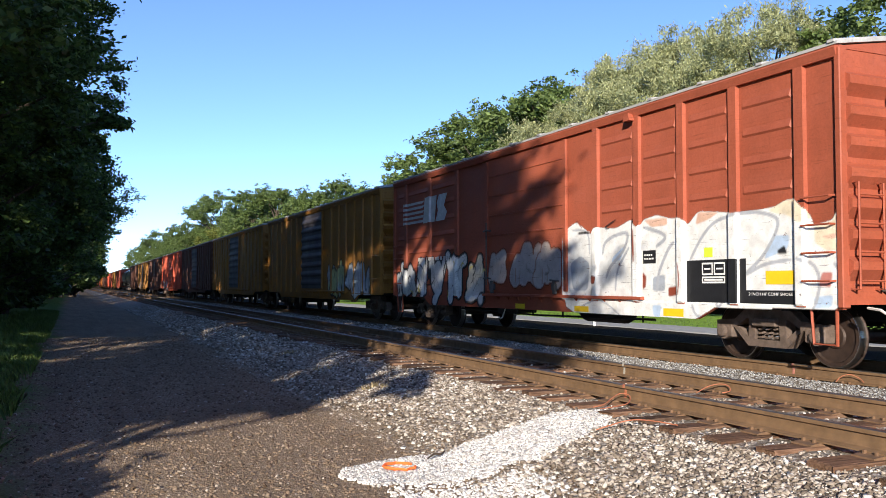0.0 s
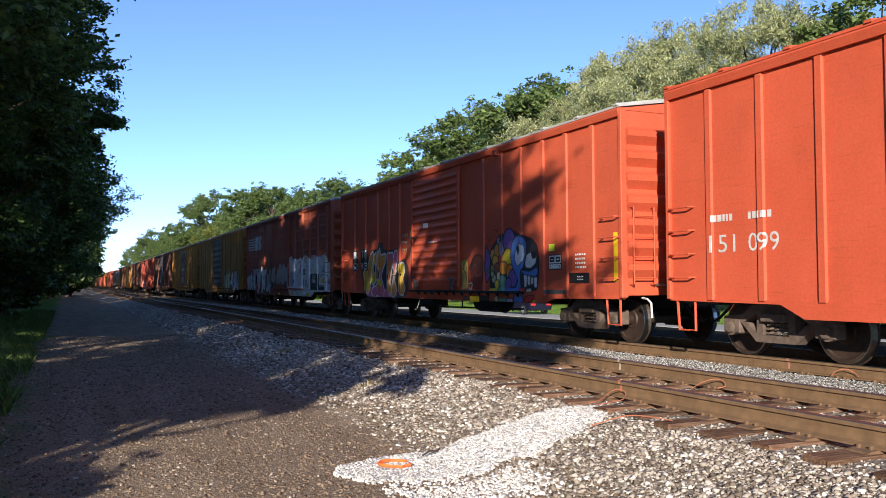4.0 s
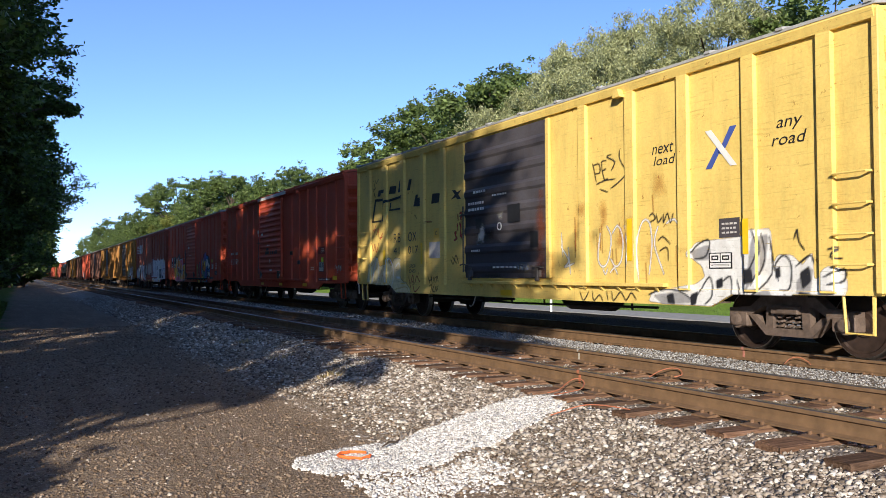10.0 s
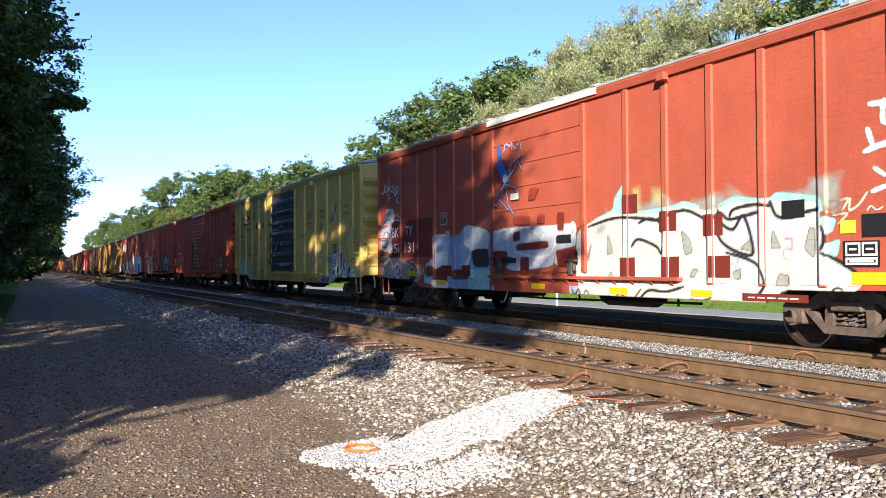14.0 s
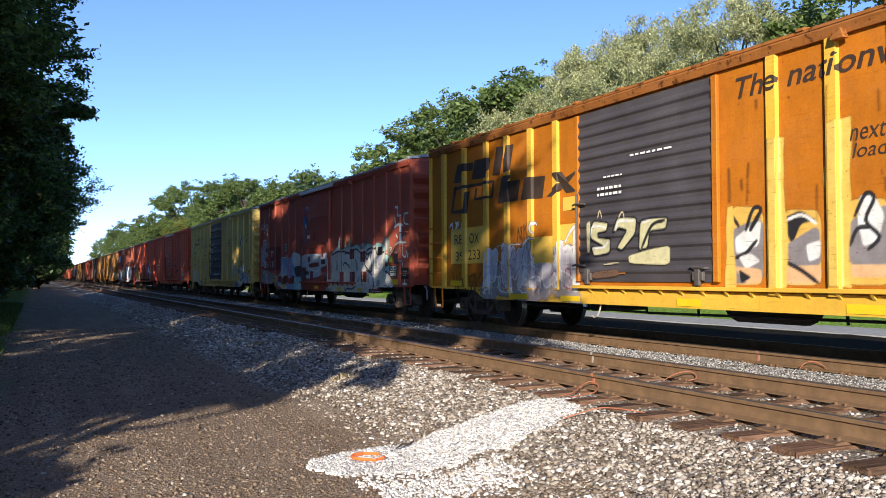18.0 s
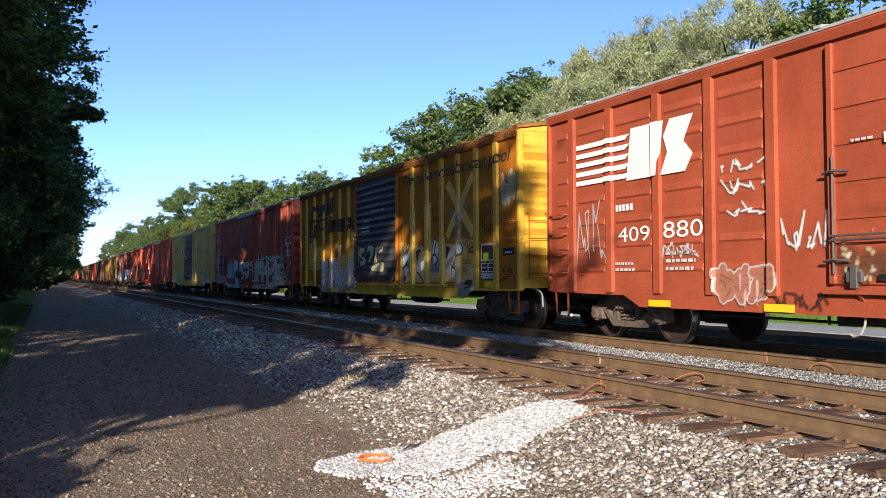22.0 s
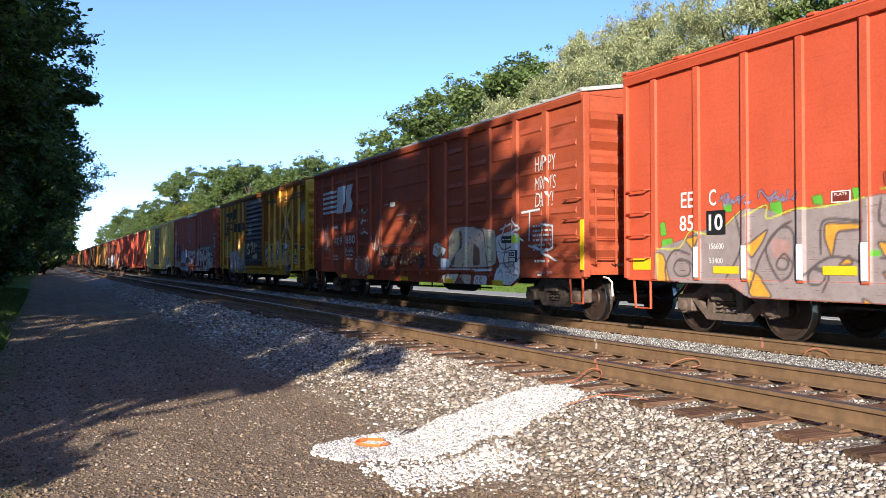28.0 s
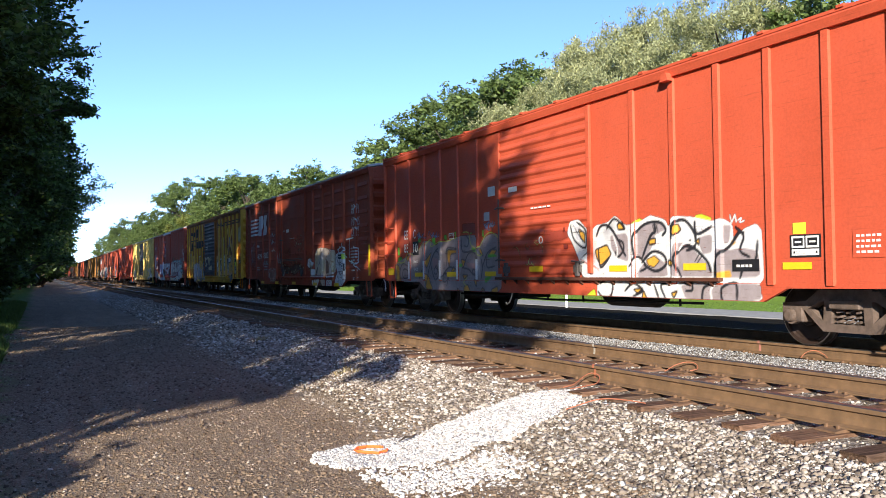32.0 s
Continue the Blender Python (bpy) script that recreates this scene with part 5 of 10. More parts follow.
    if hero:
        bm = bmesh.new()
        lathe(bm, [(-0.75, 0.05), (-0.72, 0.17), (-0.6, 0.22), (0.6, 0.22), (0.72, 0.17), (0.75, 0.05)], 14, "y")
        bmesh.ops.translate(bm, verts=bm.verts, vec=(-0.85, -1.8, 0.62))
        part("air_reservoir", bm, M_BLACK, car)
        bm = bmesh.new()
        tube(bm, [(-1.1, far - 3.6, 0.52), (-1.1, far - 5.5, 0.5), (-1.05, 0.5, 0.47), (-1.1, near + 4.2, 0.52)], 0.022, 5)
        for y in (2.2, 0.6, -0.6, -3.2):
            tube(bm, [(-1.1, y, 0.85), (-1.08, y, 0.46)], 0.02, 5)
        box(bm, -1.25, -0.75, 1.0, 1.5, 0.5, 0.82, 0.02)
        box(bm, -1.2, -0.8, 1.7, 2.0, 0.46, 0.8, 0.02)
        part("brake_rigging", bm, M_BLACK, car)
        bm = bmesh.new()
        y = far - 6.6
        tube(bm, [(-1.45, y, 0.62), (-1.5, y - 0.02, 0.5), (-1.52, y + 0.02, 0.4), (-1.52, y + 0.12, 0.37), (-1.52, y + 0.16, 0.4)], 0.014, 5)
        part("release_handle", bm, M_DULL_STEEL, car, "pale hooked release handle")
    trucks(car, L, roll=hero)
    return car, Side(L, -sheet, posts, post_w, pd, (da, db) if d_door else None, -(sheet + 0.062))


def tank_car(label, y_far, L=13.5):
    y0 = y_far - L / 2
    car = tagged(empty("tank_car", pose(FAR_X, y0, 0)), label, "freight car", "cars of the freight train")
    TRAIN.append((car, FAR_X, y0))
    bm = bmesh.new()
    h = L / 2 - 0.4
    lathe(bm, [(-h, 0.2), (-h + 0.12, 0.9), (-h + 0.5, 1.4), (-h + 0.7, 1.45), (h - 0.7, 1.45), (h - 0.5, 1.4), (h - 0.12, 0.9), (h, 0.2)], 28, "y")
    bmesh.ops.translate(bm, verts=bm.verts, vec=(0, 0, 2.5))
    part("tank", bm, M_TANK, car, smooth=False)
    bm = bmesh.new()
    lathe(bm, [(3.8, 0.45), (4.3, 0.45), (4.35, 0.3)], 16, "z")
    part("dome", bm, M_TANK, car)
    bm = bmesh.new()
    box(bm, -0.3, 0.3, -L / 2, L / 2, 0.7, 1.0, 0.01)
    for s in (-1, 1):
        box(bm, -1.4, 1.4, s * (L / 2 - 1.6) - 0.15, s * (L / 2 - 1.6) + 0.15, 0.95, 1.6)
        box(bm, -1.45, 1.45, s * (L / 2 - 0.3) - 0.3, s * (L / 2 - 0.3) + 0.3, 0.95, 1.05)
    part("underframe", bm, M_BLACK, car)
    bm = bmesh.new()
    for s in (-1, 1):
        tube(bm, [(s * 1.45, -L / 2 + 0.2, 2.0), (s * 1.5, -L / 2 + 0.5, 2.1), (s * 1.5, L / 2 - 0.5, 2.1), (s * 1.45, L / 2 - 0.2, 2.0)], 0.025, 5)
    part("handrail", bm, M_STEEL, car)
    for s in (-1, 1):
        coupler(car, s * L / 2, s)
    trucks(car, L, 1.8, roll=False)
    return car

DP = (0.75, 1.7, 2.62, 3.55, 4.45, 5.36)              # exterior posts ahead of the door
DQ = (10.5, 11.4, 12.3, 13.2, 14.1, 15.0)             # and behind it
car_a, side_a = boxcar("brown-red boxcar with large white graffiti along its lower half", 22.95, M_BROWN_RED, d_door=(6.0, 9.24), d_posts=(0.9, 2.6, 4.3, 10.26, 11.46, 12.57, 13.7, 14.89), rib_door="none", panel_ribs=True, L=15.5)
car_b, side_b = boxcar("red boxcar with ribbed door and colourful bubble-letter graffiti", 6.14, M_RED, d_posts=(1.33, 2.41, 3.55, 4.5, 5.38, 10.63, 11.51, 12.35, 13.25, 14.09, 14.97), d_door=(6.45, 9.35), roof_mat=M_ROOF, track_mat=M_BLACK, sill=0.68, post_w=0.1, post_d=0.036)
car_c, side_c = boxcar("clean bright red boxcar with a ribbed red door", -10.94, M_ORANGE_RED, d_posts=(0.9, 1.9, 2.9, 3.9, 4.9, 10.36, 11.27, 12.2, 13.12, 14.1, 15.0), d_door=(6.04, 9.15), roof_mat=M_ORANGE_RED, post_w=0.1, post_d=0.036)
car_d, side_d = boxcar("pale yellow boxcar with a dark grey door and scribbled tags", -27.92, M_YELLOW, M_DARK, L=16.1, d_posts=(0.8, 1.94, 3.07, 4.23, 5.3, 10.6, 11.84, 13.02, 14.25, 15.42), d_door=(6.36, 9.55), rib_door="wide", post_w=0.2)
car_e, side_e = boxcar("oxide red boxcar with a smooth door and white bubble graffiti", -45.47, M_OXIDE, d_posts=(1.4, 2.43, 3.41, 4.4, 5.28, 10.47, 11.39, 12.32, 13.25, 14.17, 15.12), d_door=(6.27, 9.35), rib_door="none", roof_mat=M_ROOF, post_w=0.1, post_d=0.036)
car_f, side_f = boxcar("rust-stained amber boxcar with a dark ribbed door and graffiti", -62.56, M_AMBER, M_DARK, d_posts=(0.73, 1.76, 2.76, 3.63, 4.53, 5.41, 10.44, 11.35, 12.21, 13.09, 13.99, 14.89), d_door=(6.15, 9.42), roof_mat=M_RUSTY_AMBER, chord_mat=M_RUSTY_AMBER, track_mat=M_AMBER_LIGHT, post_mat=M_AMBER_LIGHT)
car_g, side_g = boxcar("brown-red boxcar with white stencilled lettering and a rusty door", -79.54, M_RUST_RED, d_posts=(0.75, 1.85, 3.06, 4.2, 5.34, 10.3, 11.4, 12.5, 13.6, 14.7), rib_door="none", panel_ribs=True, L=15.95)
car_h, side_h = boxcar("bright red boxcar with grey and orange graffiti along its sill", -96.67, M_ORANGE_RED, d_posts=(0.66, 1.6, 2.52, 3.44, 4.36, 5.3, 10.62, 11.56, 12.49, 13.4, 14.31, 15.2), d_door=(6.36, 9.45), roof_mat=M_ORANGE_RED, track_mat=M_BROWN, post_w=0.1, post_d=0.036)

# the cars ahead, up to the vanishing point
ahead = [("dirty amber boxcar with a dark door and white graffiti", M_AMBER_DARK, M_DARK), ("dirty amber boxcar with a dark ribbed door", M_AMBER_DARK, M_DARK),
         ("dull brown boxcar coupled in the train", M_BROWN, M_DARK), ("faded red boxcar in the train", M_RED, M_RED), ("dull brown boxcar coupled in the train", M_BROWN, M_BROWN), ("dirty amber boxcar with a dark ribbed door", M_AMBER_DARK, M_DARK), ("dull brown boxcar coupled in the train", M_BROWN, M_BROWN)]
y = 24.2 + 15.85
sides_ahead = []
for i, (label, body, dm) in enumerate(ahead):
    sides_ahead.append(boxcar(label, y, body, dm, d_posts=DP + DQ, hero=False))
    y += PITCH
for i in range(2):
    tank_car("black tank car with a domed top", y - 2.0 - i * 0.8)
    y += 14.6
rest = random.Random(9)
for i in range(22):
    body = rest.choice((M_BROWN, M_BROWN, M_RED, M_OXIDE, M_AMBER_DARK, M_BROWN_RED, M_AMBER))
    boxcar("weathered boxcar far ahead in the train", y, body, body, d_posts=DP[::2] + DQ[::2], hero=False)
    y += PITCH

# ---- marks of each car ----
WHITE, CREAM, PALE, GREY, INK = (0.82, 0.81, 0.78), (0.80, 0.74, 0.55), (0.55, 0.68, 0.80), (0.30, 0.27, 0.27), (0.02, 0.02, 0.025)
TEAL, ORANGE, PINK, YELLOW, GREEN, BLUE, RED, PURPLE = (0.42, 0.70, 0.66), (0.85, 0.28, 0.02), (0.75, 0.16, 0.27), (0.85, 0.62, 0.05), (0.12, 0.45, 0.05), (0.06, 0.16, 0.5), (0.6, 0.04, 0.03), (0.22, 0.12, 0.42)
GREYINK, APRICOT, DEEPRED, DEEPRED2, RUST, RUSTY, PALERED = (0.06, 0.045, 0.045), (0.88, 0.36, 0.08), (0.24, 0.032, 0.02), (0.34, 0.05, 0.03), (0.24, 0.08, 0.05), (0.28, 0.06, 0.03), (0.55, 0.22, 0.18)
OLIVE, OCHRE, LILAC, PALEGREEN, TEALD, FISHBLUE, PALEB, GREENISH = (0.30, 0.24, 0.08), (0.62, 0.33, 0.05), (0.34, 0.30, 0.40), (0.52, 0.55, 0.36), (0.10, 0.30, 0.24), (0.10, 0.22, 0.60), (0.40, 0.48, 0.68), (0.10, 0.16, 0.09)
LIME, WARMGREY, PALE2, ORANGE2, ORANGE3, GREEN2, GREY2, PINKGREY = (0.62, 0.70, 0.04), (0.38, 0.32, 0.32), (0.62, 0.60, 0.62), (0.80, 0.42, 0.05), (0.74, 0.36, 0.05), (0.14, 0.46, 0.05), (0.34, 0.275, 0.265), (0.46, 0.27, 0.24)
YELLOWG, LINE, GREYBLUE, DARKSPRAY, CREAM4, PEACH, PALEB2, PALEB3 = (0.62, 0.62, 0.10), (0.12, 0.095, 0.095), (0.26, 0.20, 0.26), (0.30, 0.06, 0.035), (0.80, 0.70, 0.52), (0.72, 0.46, 0.34), (0.48, 0.60, 0.76), (0.30, 0.40, 0.62)
YCREAM = (0.66, 0.60, 0.34)
CREAMB, TANL, REDT, RUSTK, LAV3, GREY3 = (0.80, 0.69, 0.40), (0.60, 0.42, 0.15), (0.58, 0.05, 0.02), (0.45, 0.16, 0.03), (0.56, 0.52, 0.60), (0.36, 0.34, 0.31)
GREYB, GREYL, LGREY, LAV, LAV2, YELLOWP, CREAMW, GREENG, GREYM = (0.40, 0.43, 0.48), (0.44, 0.45, 0.48), (0.62, 0.64, 0.70), (0.52, 0.56, 0.68), (0.66, 0.66, 0.72), (0.78, 0.66, 0.26), (0.80, 0.76, 0.66), (0.42, 0.44, 0.38), (0.36, 0.35, 0.35)
LAMBER, GREYD, PEACHY, TAN, CREAM3, DARKBR, CREAMP = (0.78, 0.47, 0.10), (0.26, 0.235, 0.24), (0.76, 0.46, 0.24), (0.70, 0.38, 0.08), (0.68, 0.58, 0.38), (0.16, 0.09, 0.06), (0.66, 0.56, 0.46)
M_PATCH_RED = plain("fresh_red_patch", (0.19, 0.028, 0.018), 0.6, 0, 0.12)
M_PATCH_YELLOW = plain("fresh_yellow_patch", (0.80, 0.50, 0.08), 0.6, 0, 0.1)
M_LOGO_BROWN = plain("dark_brown_lettering", (0.05, 0.03, 0.02), 0.6, 0, 0.2)
M_DULL_WHITE = plain("worn_white_lettering", (0.55, 0.52, 0.49), 0.7, 0, 0.2)
M_RED_INK = plain("red_crayon", (0.55, 0.02, 0.02), 0.6)


def reflectors(car, side, *places):
    for d0, d1, z0, z1 in places:
        rect(car, side, d0, d1, z0, z1, M_REFLECT, 0.034 if car in (car_a, car_g) else 0.012, "reflector", "yellow reflective strip")


def mark_a():
    c, s = car_a, side_a
    k = Canvas(s, 9.2, 15.5, 0.6, 2.3)
    k.shape([(9.24, 2.14), (9.64, 2.27), (10.15, 1.99), (10.27, 2.13), (10.86, 2.07), (11.30, 2.20), (11.51, 2.05), (11.64, 2.17), (11.98, 2.22), (12.30, 2.14), (12.60, 2.13), (12.72, 2.01), (12.95, 2.20), (13.44, 2.15), (13.70, 2.11), (14.09, 2.12), (14.47, 2.14), (14.64, 2.21), (14.82, 2.21), (14.94, 2.10), (15.06, 1.95), (15.10, 1.85), (15.38, 1.90), (15.45, 2.01), (15.60, 1.95), (15.65, 1.66), (15.64, 0.96), (15.35, 0.76), (15.04, 0.79), (13.15, 0.59), (9.23, 0.53)], WHITE, None, None, 0.0)
    k.shape([(14.33, 2.10), (14.64, 2.21), (14.82, 2.21), (14.94, 2.10), (15.06, 1.95), (14.89, 1.90), (14.64, 2.02), (14.46, 2.05)], CREAM4, None, None, 0.0)
    k.shape([(15.10, 1.84), (15.38, 1.88), (15.45, 2.00), (15.60, 1.94), (15.59, 1.54), (15.29, 1.52), (15.11, 1.63)], CREAM4, None, None, 0.0)
    k.shape([(12.95, 2.19), (13.39, 2.15), (13.17, 2.06), (12.89, 2.00)], PEACH, None, None, 0.0)
    k.shape([(11.64, 2.16), (12.23, 2.16), (12.23, 2.04), (11.84, 2.03)], PEACH, None, None, 0.0)
    k.shape([(15.20, 1.70), (15.49, 1.75), (15.39, 1.66)], PEACH, None, None, 0.0)
    k.shape([(14.41, 1.76), (14.70, 1.75), (14.67, 1.58), (14.41, 1.49), (14.25, 1.45)], PALEB2, None, None, 0.0)
    k.shape([(10.77, 1.58), (11.13, 1.77), (11.01, 1.54), (10.74, 1.49)], PALEB2, None, None, 0.0)
    k.shape([(9.41, 1.50), (9.77, 1.64), (10.06, 1.49), (9.99, 1.00), (9.50, 1.00)], GREYB, None, None, 0.0)
    k.shape([(11.87, 1.23), (12.17, 1.27), (12.17, 1.01), (11.86, 1.01)], GREYB, None, None, 0.0)
    k.shape([(11.86, 0.78), (12.09, 0.79), (12.05, 0.59), (11.89, 0.61)], PALEB2, None, None, 0.0)
    k.shape([(15.08, 0.95), (15.37, 0.98), (15.35, 0.82), (15.08, 0.81)], PALEB2, None, None, 0.0)
    k.shape([(15.46, 1.20), (15.59, 1.14), (15.59, 0.95), (15.47, 0.98)], PALEB2, None, None, 0.0)
    k.line([(10.47, 1.65), (10.55, 1.84), (10.85, 1.95), (11.20, 1.96), (11.07, 1.68), (10.70, 1.42), (10.58, 1.24)], 0.06, GREYL)
    k.line([(10.84, 1.02), (10.92, 1.37), (11.23, 1.72)], 0.05, GREYL)
    k.line([(11.96, 1.02), (12.03, 1.31), (12.24, 1.64), (12.38, 1.76)], 0.06, GREYL)
    k.line([(11.97, 1.72), (12.18, 1.84), (12.04, 1.94), (11.64, 2.04)], 0.06, GREYL)
    k.line([(12.77, 1.49), (13.06, 1.84), (13.39, 2.04), (14.00, 2.10), (14.42, 2.02), (14.50, 1.89), (14.37, 1.66), (14.18, 1.45), (13.88, 1.24)], 0.05, GREYL)
    k.line([(13.93, 1.25), (14.27, 1.38), (14.71, 1.43)], 0.05, GREYL)
    k.line([(14.86, 1.44), (15.09, 1.34), (15.17, 1.11), (15.08, 0.81)], 0.05, GREYL)
    k.line([(15.40, 1.36), (15.56, 1.20), (15.59, 1.01)], 0.05, GREYL)
    k.line([(9.51, 2.12), (9.98, 2.05), (10.06, 1.67)], 0.04, GREYL)
    k.line([(12.81, 0.80), (12.92, 0.65), (13.26, 0.62)], 0.04, GREYL)
    k.line([(13.31, 0.93), (13.37, 0.78), (13.50, 0.93)], 0.04, GREYL)
    k.line([(9.71, 0.69), (10.38, 0.84), (10.99, 0.59)], 0.03, GREYL)
    k.shape([(14.49, 1.56), (14.61, 1.62), (14.66, 1.51), (14.50, 1.51)], INK, None, None, 0.0)
    k.shape([(10.10, 1.28), (10.32, 1.25), (10.27, 1.12), (10.10, 1.13)], RUSTY, None, INK, 0.01)
    k.shape([(12.25, 1.07), (12.51, 1.09), (12.47, 0.95), (12.25, 0.92)], RUSTY, None, None, 0.0)
    k.shape([(15.21, 1.26), (15.37, 1.26), (15.34, 1.07), (15.16, 1.09)], PALERED, None, None, 0.0)
    k.shape([(11.60, 1.32), (11.70, 1.24), (11.68, 1.07), (11.60, 1.03)], RUSTY, None, None, 0.0)
    k.line([(11.37, 2.18), (11.39, 1.67), (11.34, 1.03)], 0.04, RUSTY)
    k.line([(11.42, 2.01), (11.43, 1.50)], 0.03, RUSTY)
    k.line([(12.53, 1.43), (12.56, 1.19), (12.53, 0.96)], 0.025, RUSTY)
    k.line([(9.55, 2.36), (9.81, 2.15)], 0.03, RUSTY)
    k.line([(10.86, 2.22), (10.55, 2.11), (10.67, 2.08)], 0.02, INK)
    k.put(c, "large white and pale blue graffiti piece", 0.03)
    k = Canvas(s, 0.2, 9.2, 0.58, 2.1, 0.028)
    k.letters(0.4, 5.9, 0.66, 1.9, 5, [WHITE, (0.6, 0.6, 0.6), (0.5, 0.48, 0.42)], INK, 12, 0.24, 0.06)
    k.swirls(0.4, 5.9, 0.7, 1.85, 16, INK, 212, 0.06, 0.5), k.swirls(0.4, 5.9, 0.7, 1.8, 8, (0.6, 0.5, 0.1), 213, 0.05, 0.3)
    k.letters(6.3, 9.1, 1.1, 1.9, 3, [(0.5, 0.42, 0.38), WHITE, (0.4, 0.34, 0.33)], (0.3, 0.12, 0.08), 15, 0.3, 0.03)
    k.put(c, "silver and black graffiti letters", 0.03)
    railway_mark(c, s, 0.7, 3.77, 2.74, 3.41, M_DULL_WHITE)
    bars(c, s, 1.82, 3.84, 1.7, 1.9, 1, M_DULL_WHITE, 3, 0.034)
    rect(c, s, 12.69, 13.92, 0.85, 1.47, M_BLK, 0.034, "patch", "black painted patch")
    data_panel(c, s, 13.0, 13.55, 1.1, 1.45, 0.037)
    rect(c, s, 13.92, 14.79, 0.85, 1.03, M_BLK, 0.034, "patch", "black painted patch")
    words(c, s, "2 INCH HF COMP SHOES", 13.97, 14.74, 0.96, 1.0, M_WHITE, 0, 0.037)
    rect(c, s, 14.28, 14.78, 1.11, 1.29, M_REFLECT, 0.034, "reflector", "yellow reflective strip")
    rect(c, s, 13.08, 13.26, 1.51, 1.65, M_LIME, 0.036, "sticker", "lime-green sticker")
    rect(c, s, 11.62, 11.95, 1.45, 1.66, M_BLK, 0.034, "sticker", "small black stencil")
    bars(c, s, 11.66, 11.9, 1.5, 1.62, 2, M_WHITE, 4, 0.037)
    bars(c, s, 9.7, 10.1, 2.0, 2.12, 1, M_DULL_WHITE, 5, 0.03)
    reflectors(c, s, (9.57, 10.04, 0.62, 0.72), (12.14, 12.62, 0.62, 0.74), (7.3, 7.7, 0.62, 0.72))


def mark_b():
    c, s = car_b, side_b
    s.low = 0.68
    for d0, d1 in ((1.08, 1.67), (1.9, 2.6)):
        rect(c, s, d0, d1, 1.49, 2.16, M_BLK, 0.004, "patch", "black renumbering patch")
    for t, a, b, z0, z1 in (("BK", 1.14, 1.6, 1.9, 2.11), ("TY", 2.0, 2.5, 1.9, 2.12), ("152", 1.12, 1.63, 1.53, 1.74), ("913", 1.94, 2.55, 1.53, 1.74)):
        words(c, s, t, a, b, z0, z1, M_WHITE, 0, 0.008)
    k = Canvas(s, 2.0, 6.35, 0.58, 2.35)
    k.shape([(1.95, 1.44), (2.62, 1.81), (2.98, 2.12), (3.57, 2.09), (3.63, 2.32), (3.95, 2.27), (4.02, 2.07), (4.91, 2.03), (5.16, 2.10), (5.31, 1.98), (5.36, 1.70), (5.75, 1.77), (6.05, 1.52), (6.03, 0.81), (5.39, 0.65), (2.83, 0.60), (2.35, 0.77)], GREYINK, None, None, 0.0)
    k.shape([(2.36, 1.00), (2.84, 0.99), (3.60, 0.94), (4.09, 0.91), (4.72, 0.95), (5.17, 0.96), (5.20, 0.71), (3.05, 0.62), (2.60, 0.72)], PINK, None, PINK, 0.01)
    k.shape([(2.15, 1.45), (2.43, 1.51), (2.61, 1.65), (2.86, 2.00), (3.09, 2.07), (3.17, 1.98), (3.02, 1.61), (2.87, 1.01), (2.66, 0.74), (2.48, 0.82), (2.30, 1.05)], APRICOT, YELLOW, WHITE, 0.045)
    k.shape([(3.20, 1.96), (3.39, 2.03), (3.57, 1.92), (3.46, 1.48), (3.34, 1.13), (3.06, 1.03), (2.94, 1.21), (3.05, 1.65)], APRICOT, YELLOW, WHITE, 0.045)
    k.shape([(3.22, 1.70), (3.34, 1.62), (3.29, 1.40), (3.16, 1.39), (3.13, 1.57)], INK, None, WHITE, 0.03)
    k.shape([(3.57, 2.01), (3.69, 2.16), (3.82, 1.92), (4.11, 1.97), (4.29, 1.92), (4.23, 1.74), (3.91, 1.42), (3.82, 1.31), (4.11, 0.91), (4.11, 0.69), (3.89, 0.63), (3.54, 0.74), (3.27, 0.64), (2.95, 0.81), (3.06, 0.97), (3.55, 1.05), (3.72, 1.39), (3.56, 1.59)], APRICOT, PINK, WHITE, 0.045)
    k.shape([(4.37, 1.95), (4.57, 1.97), (4.83, 1.97), (4.90, 1.74), (4.73, 1.44), (4.59, 1.12), (4.74, 0.98), (4.62, 0.69), (4.32, 0.94), (4.34, 1.56)], PINK, YELLOW, WHITE, 0.045)
    k.shape([(4.93, 2.00), (5.18, 2.03), (5.20, 1.76), (5.02, 1.39), (4.97, 1.19), (5.15, 0.92), (4.96, 0.67), (4.77, 0.71), (4.72, 0.95), (4.94, 1.43), (4.84, 1.54)], PINK, APRICOT, WHITE, 0.045)
    k.shape([(5.26, 1.55), (5.49, 1.67), (5.71, 1.65), (5.75, 1.41), (5.59, 1.19), (5.81, 0.96), (5.68, 0.74), (5.39, 0.78), (5.27, 1.09)], YELLOW, APRICOT, WHITE, 0.04)
    k.shape([(3.91, 1.31), (4.10, 1.38), (4.25, 1.74), (4.31, 1.45), (4.28, 1.05), (4.05, 1.13)], INK, None, None, 0.0)
    k.shape([(4.42, 1.37), (4.60, 1.34), (4.55, 1.16), (4.40, 1.20)], INK, None, None, 0.0)
    k.shape([(5.31, 1.35), (5.44, 1.37), (5.55, 1.33), (5.40, 1.28)], INK, None, None, 0.0)
    k.shape([(3.29, 1.27), (3.45, 1.28), (3.39, 1.17), (3.23, 1.15)], YELLOW, None, None, 0.0)
    k.shape([(2.61, 1.50), (2.79, 1.70), (2.85, 1.54), (2.67, 1.25)], ORANGE, None, None, 0.0)
    k.shape([(3.56, 1.70), (4.01, 1.76), (3.91, 1.57), (3.61, 1.55)], ORANGE, None, None, 0.0)
    k.shape([(3.55, 1.20), (3.80, 1.20), (3.90, 1.01), (3.60, 0.97)], YELLOW, None, None, 0.0)
